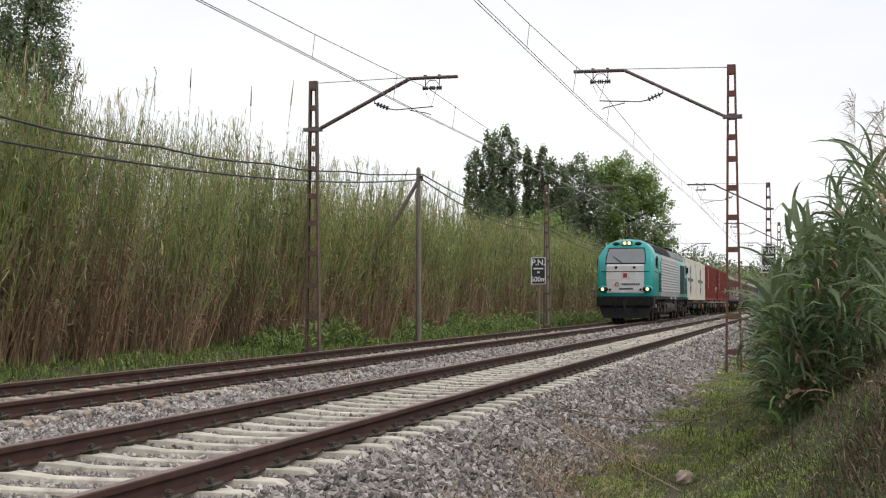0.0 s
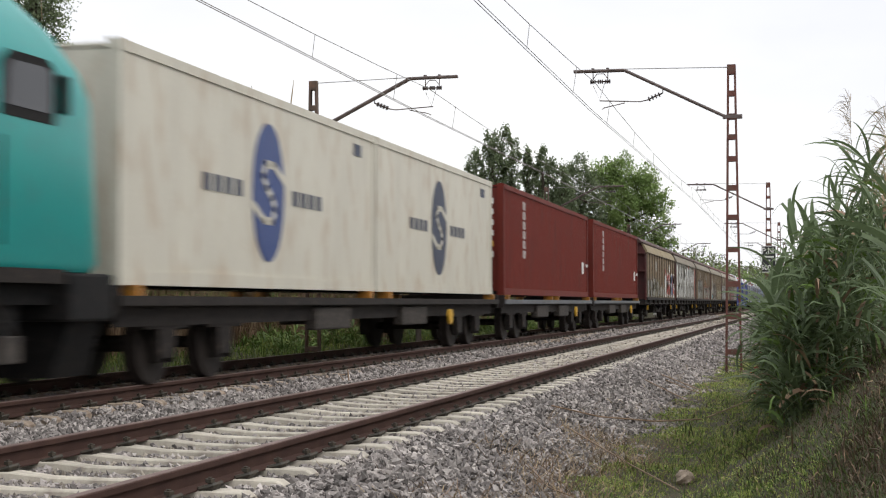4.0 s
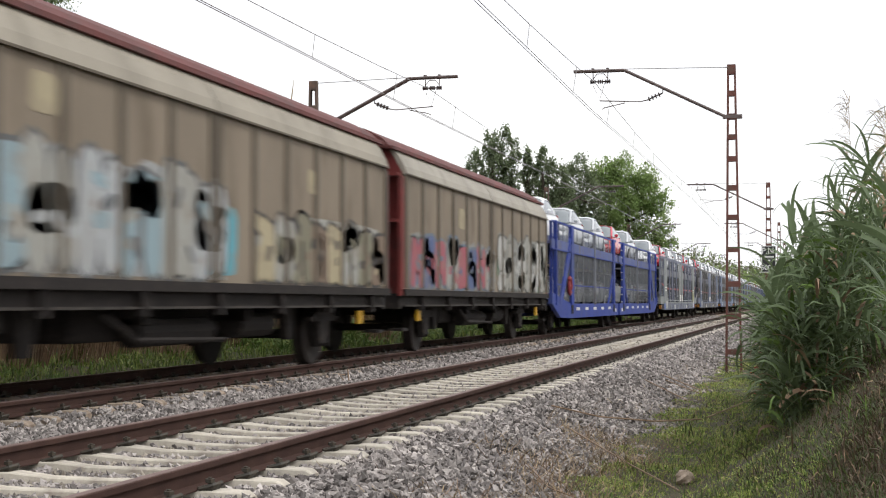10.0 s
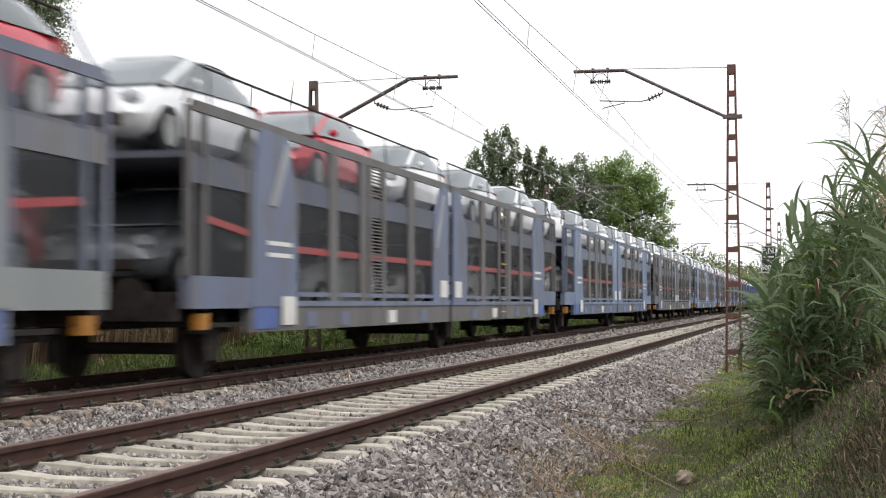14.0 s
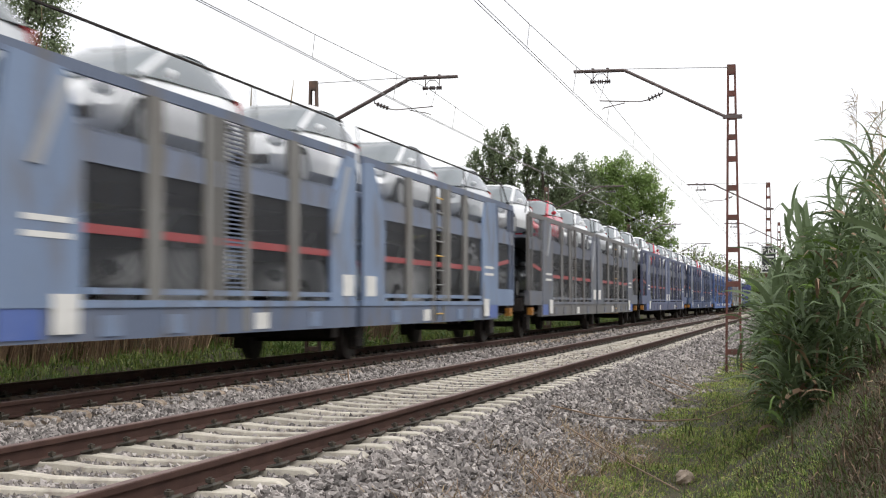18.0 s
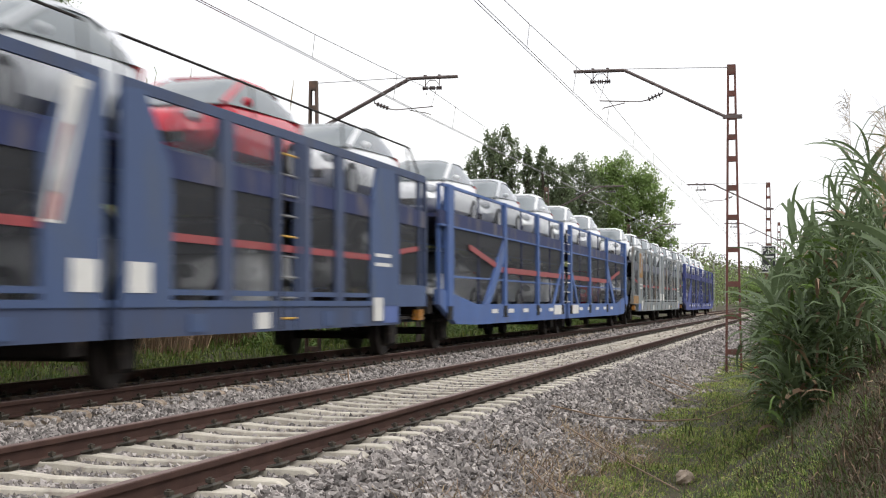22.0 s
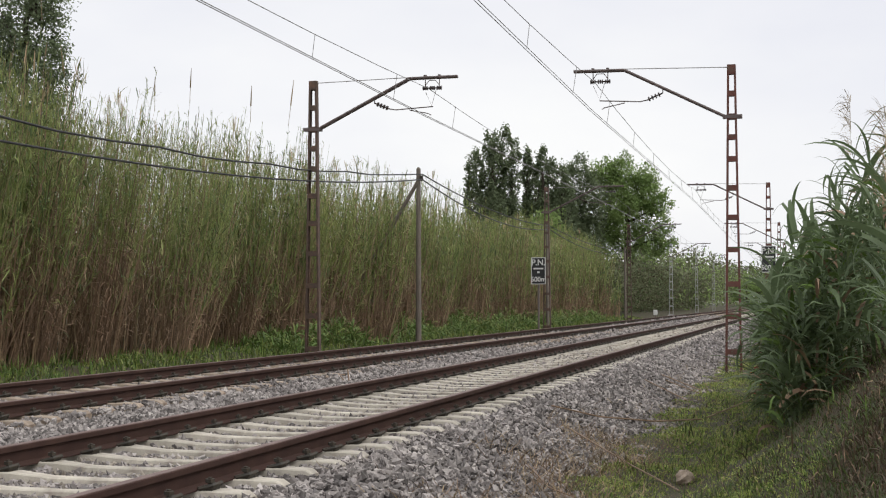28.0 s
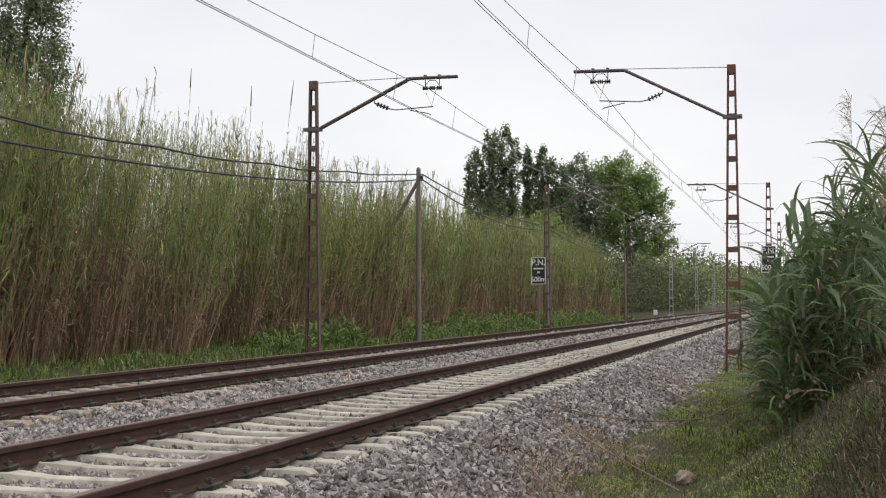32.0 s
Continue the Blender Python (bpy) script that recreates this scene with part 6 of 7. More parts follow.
        part("sprayed_patch", Shape().slab(pts, -1.4065, -1.4), spray(col, a), t)
    return t


WHITE, PALE, PINK, BLUE, INK, CYAN, GREENISH, RUST, SAND = (0.5, 0.5, 0.48), (0.34, 0.34, 0.31), (0.36, 0.09, 0.12), (0.08, 0.12, 0.26), (0.03, 0.03, 0.035), (0.1, 0.36, 0.44), (0.12, 0.26, 0.19), (0.32, 0.07, 0.045), (0.42, 0.36, 0.23)
POST_RED = (0.38, 0.05, 0.055)
SNOW = (0.68, 0.68, 0.66)
GREY, OLIVE = (0.25, 0.26, 0.25), (0.2, 0.19, 0.13)
BROWN, MID, LIGHT = (0.2, 0.142, 0.085), (0.24, 0.18, 0.118), (0.265, 0.216, 0.16)
covered_wagon(77.3, BROWN, (3, [(0.4, 6.5, 1.26, 2.2, 8, [GREY, OLIVE], (0.12, 0.1, 0.07), None), (6.9, 8.9, 1.26, 1.8, 3, [PALE, GREY], OLIVE, GREY), (9.5, 15.2, 1.4, 2.65, 6, [SNOW, POST_RED, POST_RED, SNOW, BLUE, POST_RED], SNOW, None)],
              [(11.9, 12.4, 2.65, 3.05, SNOW), (4.4, 4.9, 2.55, 3.05, PALE), (9.2, 11.0, 1.26, 1.8, SNOW), (11.6, 13.8, 1.26, 1.6, PALE), (14.2, 15.2, 1.26, 1.6, SNOW), (9.4, 10.4, 2.3, 2.8, (0.25, 0.08, 0.05))]), ROOF_DARK, "brown sliding-wall covered wagon with red and blue graffiti", None, (0.31, 0.25, 0.15))
covered_wagon(94.1, (0.22, 0.195, 0.155), (5, [(0.2, 7.5, 1.3, 2.3, 7, [SNOW, PALE, SNOW], (0.1, 0.1, 0.09), PALE), (0.3, 7.4, 2.1, 3.3, 7, [SNOW, PALE, SNOW], (0.11, 0.1, 0.08), GREY), (7.9, 14.4, 2.05, 3.3, 7, [SNOW, WHITE, SNOW], (0.09, 0.07, 0.065), (0.27, 0.1, 0.075)), (7.9, 14.4, 1.3, 2.15, 7, [PALE, WHITE, SNOW], (0.17, 0.165, 0.16), WHITE)],
              [(14.5, 15.28, 1.28, 3.32, RUST), (9.2, 10.3, 2.9, 3.3, RUST), (11.6, 12.0, 2.2, 3.2, RUST), (0.4, 1.4, 1.26, 2.0, GREY), (3.6, 4.6, 1.26, 1.9, GREY)]), ROOF_DARK, "covered wagon with a wall of white graffiti and a red end", (0.2, 0.18, 0.145))
covered_wagon(110.95, BROWN, (8, [(1.6, 6.8, 1.28, 2.75, 5, [GREY, (0.29, 0.3, 0.28)], (0.06, 0.06, 0.05), None), (8.3, 15.0, 1.28, 2.3, 8, [PALE, GREY, (0.33, 0.27, 0.23)], (0.26, 0.1, 0.08), (0.27, 0.25, 0.21))],
              [(4.0, 4.45, 2.7, 3.15, WHITE), (10.7, 11.1, 2.45, 3.05, WHITE), (9.5, 10.0, 2.25, 2.6, (0.42, 0.14, 0.06)), (11.0, 14.6, 1.9, 2.12, PALE), (4.0, 4.9, 1.4, 1.75, WHITE)]), ROOF_DARK, "brown sliding-wall covered wagon with grey graffiti")
covered_wagon(127.7, MID, (11, [(3.0, 8.2, 1.28, 2.65, 6, [INK, GREY, INK], (0.42, 0.42, 0.4), None), (9.3, 15.2, 1.28, 2.2, 6, [SAND, (0.36, 0.36, 0.25), (0.4, 0.33, 0.25)], (0.2, 0.2, 0.14), (0.32, 0.28, 0.19))],
              [(0.3, 1.7, 1.26, 2.0, PALE), (2.0, 2.7, 1.7, 2.9, WHITE), (2.0, 2.7, 1.3, 1.6, CYAN), (11.4, 14.4, 2.0, 2.4, SAND), (10.0, 10.7, 2.1, 2.5, SAND), (6.2, 6.65, 2.75, 3.15, WHITE), (11.8, 12.2, 2.7, 3.1, WHITE), (4.2, 5.2, 1.3, 1.8, PALE)]), ROOF_RED, "tan sliding-wall covered wagon with silver graffiti", None, (0.28, 0.245, 0.185))
covered_wagon(144.35, LIGHT, (14, [(0.2, 8.0, 1.28, 2.65, 8, [PALE, (0.4, 0.42, 0.43), (0.26, 0.36, 0.4)], (0.1, 0.11, 0.12), (0.33, 0.34, 0.34)), (9.0, 15.2, 1.28, 2.3, 8, [SAND, PALE, OLIVE, (0.2, 0.14, 0.1)], INK, None)],
              [(7.4, 8.4, 1.3, 2.2, CYAN), (0.1, 0.7, 1.3, 2.3, CYAN), (2.0, 2.5, 1.8, 2.5, CYAN), (4.1, 4.5, 1.5, 2.5, PINK), (5.9, 6.4, 2.0, 2.4, CYAN), (2.2, 2.6, 1.35, 1.7, BLUE), (10.8, 14.8, 2.0, 2.25, PALE), (3.2, 3.7, 2.8, 3.2, SAND), (11.2, 11.6, 2.6, 2.95, SAND)]), ROOF_RED, "beige sliding-wall covered wagon with cyan and white graffiti", None, (0.34, 0.305, 0.245))
covered_wagon(160.95, LIGHT, (17, [(0.4, 8.0, 1.28, 2.35, 8, [PINK, BLUE, PINK, PALE], (0.12, 0.16, 0.22), GREY), (8.5, 15.2, 1.28, 2.75, 8, [WHITE, PALE, GREY], (0.1, 0.105, 0.1), (0.27, 0.275, 0.25))],
              [(0.3, 1.6, 1.3, 2.0, (0.16, 0.2, 0.28)), (8.4, 9.0, 1.5, 2.3, GREENISH), (11.2, 11.7, 1.45, 1.75, (0.06, 0.38, 0.3)), (11.1, 11.6, 2.0, 2.2, (0.06, 0.38, 0.3)), (13.7, 14.3, 1.25, 1.6, GREENISH), (14.4, 14.8, 1.9, 2.1, POST_RED), (12.6, 12.9, 1.7, 1.9, PINK), (14.7, 15.1, 2.1, 2.6, (0.14, 0.3, 0.12)), (4.4, 4.9, 2.55, 3.0, SAND)]), ROOF_RED, "beige sliding-wall covered wagon with pink and pale graffiti", None, (0.38, 0.35, 0.295))


# cars carried by the train
# Car glass colour is lightened to include some of the sky's reflection.
CAR_GLASS = surface("car_glass", (0.15, 0.175, 0.185), (0.1, 0.12, 0.13), rough=0.05, scale=0.6, bump=0, gloss=0.9)
TYRE = surface("car_tyre", (0.02, 0.02, 0.02), rough=0.8, scale=6)
HUB = surface("car_hub", (0.5, 0.5, 0.5), (0.35, 0.35, 0.35), rough=0.35, metal=0.6, scale=8, bump=0)
TAIL_RED = surface("car_tail_lamp", (0.35, 0.01, 0.01), rough=0.2, scale=6, bump=0)
HEAD_CLEAR = surface("car_head_lamp", (0.5, 0.52, 0.54), rough=0.12, metal=0.4, scale=6, bump=0)


def car_paint(name, c):
    return surface(name, c, [v * 0.93 for v in c], rough=0.22, scale=1.2, bump=0, gloss=0.7)


def build_car(name, paint, label, tall):
    t = thing(name, label, "car", (0, 0, 0), "cars on the transporters")
    h = tall
    st = [(-2.08, 0.45, 0.62, 0.35, 0.55), (-2.0, 0.62, 0.75, 0.24, 0.66), (-1.7, 0.8, 0.86, 0.2, 0.8), (-0.95, 0.86, 0.9, 0.2, 0.94), (0.2, 0.87, 0.9, 0.2, 0.98), (1.3, 0.87, 0.9, 0.2, 1.02), (1.85, 0.84, 0.86, 0.24, 1.02), (2.05, 0.74, 0.78, 0.35, 0.9)]
    rings = [[(x, -w, zb + 0.08), (x, -wb, (zb + zt) * 0.5), (x, -w * 0.97, zt - 0.1), (x, -w * 0.86, zt), (x, w * 0.86, zt), (x, w * 0.97, zt - 0.1), (x, wb, (zb + zt) * 0.5), (x, w, zb + 0.08), (x, w * 0.8, zb), (x, -w * 0.8, zb)] for x, w, wb, zb, zt in st]
    part("body", Shape().loft(rings), paint, t, smooth=True)
    cab = [(-1.28, 0.9, 0.02), (-0.95, 0.93, 0.18), (-0.55, 0.95, 0.37), (-0.15, 0.96, 0.49), (0.35, 0.97, h - 0.99), (0.9, 0.98, h - 1.0), (1.35, 0.99, h - 1.1), (1.68, 1.0, 0.27), (1.92, 1.0, 0.03)]
    cab = [(x, b, min(top, h - b)) for x, b, top in cab]
    arch = lambda x, b, r: [(x, -0.8, b), (x, -0.75, b + r * 0.45), (x, -0.63, b + r * 0.86), (x, -0.42, b + r), (x, 0.42, b + r), (x, 0.63, b + r * 0.86), (x, 0.75, b + r * 0.45), (x, 0.8, b)]
    part("glasshouse", Shape().loft([arch(*c) for c in cab]), CAR_GLASS, t, "windows, their colour paled for the reflected sky", smooth=True)
    lid = lambda x, b, r, up: [(x, -0.665, b + r * 0.8 + up * 0.3), (x, -0.6, b + r * 0.9 + up), (x, -0.4, b + r + up), (x, 0.4, b + r + up), (x, 0.6, b + r * 0.9 + up), (x, 0.665, b + r * 0.8 + up * 0.3)]
    part("roof", Shape().loft([lid(*c, 0.014) for c in cab[3:7]]), paint, t, smooth=True)
    for y in (-1, 1):
        for name_, pts in (("front_pillar", [(-1.2, y * 0.8, 0.92), (-0.55, y * 0.72, 1.2), (-0.12, y * 0.66, 1.38)]),):
            part(name_, Shape().chain(pts, 0.045, n=6), paint, t)
        part("mirror", Shape().ball((-0.62, y * 0.93, 1.0), 0.085, 8, 4, squash=(0.7, 1, 0.8)), paint, t)
        part("headlamp", Shape().ball((-1.86, y * 0.62, 0.66), 0.15, 8, 5, squash=(0.9, 1.1, 0.7)), HEAD_CLEAR, t)
        part("tail_lamp", Shape().box(1.88, 2.03, min(y * 0.6, y * 0.8), max(y * 0.6, y * 0.8), 0.74, 1.0), TAIL_RED, t)
        for x in (-1.3, 1.3):
            part("wheel", shared("car_wheel%d" % y, lambda: Shape().rod((0, y * 0.68, 0.31), (0, y * 0.905, 0.31), 0.31, n=18).rod((0, y * 0.905, 0.31), (0, y * 0.915, 0.31), 0.2, n=14, slot=1), [TYRE, HUB], smooth=True), None, t, at=(x, 0, 0))
    part("bumper", Shape().box(-2.1, -1.95, -0.6, 0.6, 0.3, 0.45), BLACK, t, bevel=0.03)
    return t


PAINTS = {"w": ("white", (0.78, 0.79, 0.8)), "s": ("silver", (0.5, 0.52, 0.54)), "r": ("red", (0.5, 0.02, 0.04)), "g": ("dark grey", (0.12, 0.13, 0.14))}
CARS = {}


def place_car(code, u, dz):
    if code not in PAINTS:
        return
    if code not in CARS:
        word, col = PAINTS[code]
        CARS[code] = build_car("car", car_paint(word.replace(" ", "_") + "_car_paint", col), f"new {word} hatchback car on a car transporter wagon", 1.54 if code != "r" else 1.49)
        c = CARS[code]
        c.location = (front_at(0) + u, YL, ZL + dz)
        MOVERS.append((c, u, 0.0, dz))
    else:
        moved_copy(CARS[code], u, 0.0, dz)


# car transporter wagons
def wire_screen(name, share, tone):
    """Fine horizontal wires with gaps that one sees through."""
    m = bpy.data.materials.new(name)
    m.use_nodes = True
    n, l = m.node_tree.nodes, m.node_tree.links
    see, mix, co, wave, cut = n.new("ShaderNodeBsdfTransparent"), n.new("ShaderNodeMixShader"), n.new("ShaderNodeTexCoord"), n.new("ShaderNodeTexWave"), n.new("ShaderNodeMath")
    wave.bands_direction = "Z"
    wave.inputs["Scale"].default_value = 55.0
    cut.operation, cut.inputs[1].default_value = "GREATER_THAN", share
    n["Principled BSDF"].inputs["Base Color"].default_value = (*tone, 1)
    n["Principled BSDF"].inputs["Roughness"].default_value = 0.6
    l.new(co.outputs["Object"], wave.inputs["Vector"])
    l.new(wave.outputs["Fac"], cut.inputs[0])
    l.new(cut.outputs[0], mix.inputs[0])
    l.new(see.outputs[0], mix.inputs[1])
    l.new(n["Principled BSDF"].outputs[0], mix.inputs[2])
    l.new(mix.outputs[0], n["Material Output"].inputs[0])
    return m


# The lower screen's near-black tone also holds the shade inside the lower deck.
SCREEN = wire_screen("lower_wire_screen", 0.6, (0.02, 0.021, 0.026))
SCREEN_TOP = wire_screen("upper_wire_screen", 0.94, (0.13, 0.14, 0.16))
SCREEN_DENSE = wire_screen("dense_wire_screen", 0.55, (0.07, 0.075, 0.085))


def running_gear(t, xs):
    for x in xs:
        wheelset(t, x, 0.38)


def plate_transporter(u_mid, paint, plate, girder, label, tint_end, rail=True, posts=None):
    """A two-part double-deck wagon with plated sides; u_mid is the joint of its halves."""
    H = 13.35
    t = rolling("car_transporter", label, "car transporter wagon", u_mid - H, "car transporter wagons of the train")
    for half in (-1, 1):
        X = lambda d: H + half * d
        span = lambda d0, d1: (min(X(d0), X(d1)), max(X(d0), X(d1)))
        for side in (-1, 1):
            def slab(name, d0, d1, z0, z1, mat, y0=1.36, y1=1.42, label="", bev=0.0):
                return part(name, Shape().box(*span(d0, d1), min(side * y0, side * y1), max(side * y0, side * y1), z0, z1), mat, t, label, bevel=bev)
            slab("sill", 0.15, 11.3, 0.58, 0.92, paint, 1.3, 1.415)
            slab("sill_flange", 0.15, 11.3, 0.92, 1.0, plate, 1.3, 1.44)
            slab("lower_rail", 1.5, 9.4, 1.06, 1.13, plate, 1.37, 1.425)
            slab("deck_girder", 0.2, 13.2, 2.42, 2.74, girder, 1.34, 1.405)
            slab("upper_rail", 0.2, 13.2, 3.29, 3.42, paint, 1.37, 1.42)
            part("joint_plate", Shape().slab([(X(0.2), 0.95), (X(0.2), 3.3), (X(0.75), 3.34), (X(1.45), 2.55), (X(1.5), 2.2), (X(1.5), 0.95)], min(side * 1.37, side * 1.43), max(side * 1.37, side * 1.43)), plate, t)
            part("white_plate", Shape().box(*span(0.35, 0.92), min(side * 1.43, side * 1.44), max(side * 1.43, side * 1.44), 1.08, 1.42), WHITE_MARK, t)
            part("end_plate", Shape().slab([(X(9.5), 0.95), (X(9.5), 2.5), (X(9.9), 3.3), (X(11.0), 3.34), (X(11.2), 2.4), (X(11.2), 0.95)], min(side * 1.37, side * 1.43), max(side * 1.37, side * 1.43)), plate if half > 0 else tint_end, t)
            slab("end_sill", 11.2, 13.25, 0.9, 1.3, plate, 1.28, 1.42)
            slab("white_plate", 9.6, 10.15, 0.66, 1.06, WHITE_MARK, 1.442, 1.45)
            for k, (d, w) in enumerate(((2.95, 0.42), (6.05, 0.34), (7.6, 0.4))):
                slab("post", d, d + w, 0.95, 3.3, posts or paint, 1.36, 1.43)
            slab("ladder_panel", 4.9, 5.1, 0.6, 3.3, posts or paint, 1.36, 1.43)
            slab("ladder_panel", 5.75, 5.9, 0.6, 3.3, posts or paint, 1.36, 1.43)
            if half > 0:
                lad = part("ladder", Shape().box(*span(5.12, 5.16), min(side * 1.4, side * 1.44), max(side * 1.4, side * 1.44), 0.6, 3.3), BLACK, t)
                for k in range(9):
                    part("rung", Shape().rod((X(5.12), side * 1.42, 0.75 + 0.29 * k), (X(5.74), side * 1.42, 0.75 + 0.29 * k), 0.016, n=5), TANK if k % 4 else YELLOW, lad)
            else:
                slats = Shape()
                for k in range(38):
                    z = 1.1 + 0.058 * k
                    slats.box(*span(5.1, 5.75), min(side * 1.38, side * 1.41), max(side * 1.38, side * 1.41), z, z + 0.022)
                part("louvre_panel", slats, paint, t)
                # Pale strips laid diagonally on the front half's end and joint plates.
                for pts in ([(10.65, 2.3), (10.4, 2.3), (9.8, 3.2), (10.0, 3.2)], [(1.36, 2.05), (1.2, 2.05), (0.6, 3.15), (0.74, 3.15)]):
                    part("pale_diagonal", Shape().slab([(X(d), z) for d, z in pts], min(side * 1.43, side * 1.452), max(side * 1.43, side * 1.452)), PALE_DIAGONAL, t)
            for d in (11.25, 12.75, 13.2):
                slab("end_post", d, d + 0.1, 1.3, 3.35, paint, 1.34, 1.42)
            for d0, d1 in ((1.5, 2.95), (3.37, 4.9), (6.39, 7.6), (8.0, 9.5), (11.35, 12.75)):
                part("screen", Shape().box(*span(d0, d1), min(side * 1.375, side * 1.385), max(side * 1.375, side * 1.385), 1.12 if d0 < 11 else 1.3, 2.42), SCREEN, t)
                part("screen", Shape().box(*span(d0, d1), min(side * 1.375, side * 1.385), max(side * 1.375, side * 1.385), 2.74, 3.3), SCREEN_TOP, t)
            for d in (2.0, 4.2, 7.0, 8.6):
                part("sill_bracket", Shape().box(*span(d, d + 0.5), min(side * 1.41, side * 1.43), max(side * 1.41, side * 1.43), 0.62, 0.84), plate if d != 4.2 else WHITE_MARK, t)
            if rail:
                part("safety_rail", Shape().slab([(X(1.5), 1.69), (X(1.5), 1.79), (X(9.6), 1.79), (X(12.7), 2.05), (X(12.7), 1.96), (X(9.6), 1.69)], min(side * 1.39, side * 1.4), max(side * 1.39, side * 1.4)), SAFETY_RED, t, "red safety rail")
            part("hand_rail", Shape().rod((X(0.4), side * 1.25, 3.92), (X(12.6), side * 1.25, 3.92), 0.018, n=5).rod((X(12.6), side * 1.25, 3.92), (X(13.2), side * 1.3, 3.4), 0.018, n=5), BLACK, t)
            for d in (0.4, 4.4, 8.4, 12.4):
                part("stanchion", Shape().rod((X(d), side * 1.3, 3.3), (X(d), side * 1.25, 3.92), 0.014, n=5), BLACK, t)
            part("data_panel", Shape().box(*span(10.3, 11.15), min(side * 1.415, side * 1.43), max(side * 1.415, side * 1.43), 0.62, 0.94), PANEL_BLUE, t, "blue data panel")
            for k in range(2):
                part("data_mark", Shape().box(*span(9.75, 10.7), min(side * 1.43, side * 1.437), max(side * 1.43, side * 1.437), 1.6 + 0.16 * k, 1.66 + 0.16 * k), WHITE_MARK, t)
        part("upper_deck", Shape().box(*span(0.1, 13.3), -1.34, 1.34, 2.72, 2.8), girder, t)
        part("lower_deck", Shape().box(*span(0.1, 12.4), -1.3, 1.3, 0.66, 0.72), BLACK, t)
        part("end_deck", Shape().box(*span(8.9, 13.35), -1.25, 1.25, 0.98, 1.06), BLACK, t)
        part("lamp_plate", Shape().box(*span(12.72, 12.96), -1.43, -1.3, 0.64, 0.84), AMBER, t)
        part("headstock", Shape().box(*span(13.2, 13.4), -1.25, 1.25, 0.75, 1.1), BLACK, t)
        buffers(t, X(13.4), half)
        running_gear(t, [X(1.0), X(11.9)] if half > 0 else [X(11.9)])
    part("joint_bellows", Shape().box(H - 0.15, H + 0.15, -1.0, 1.0, 0.4, 2.4), BLACK, t)
    return t


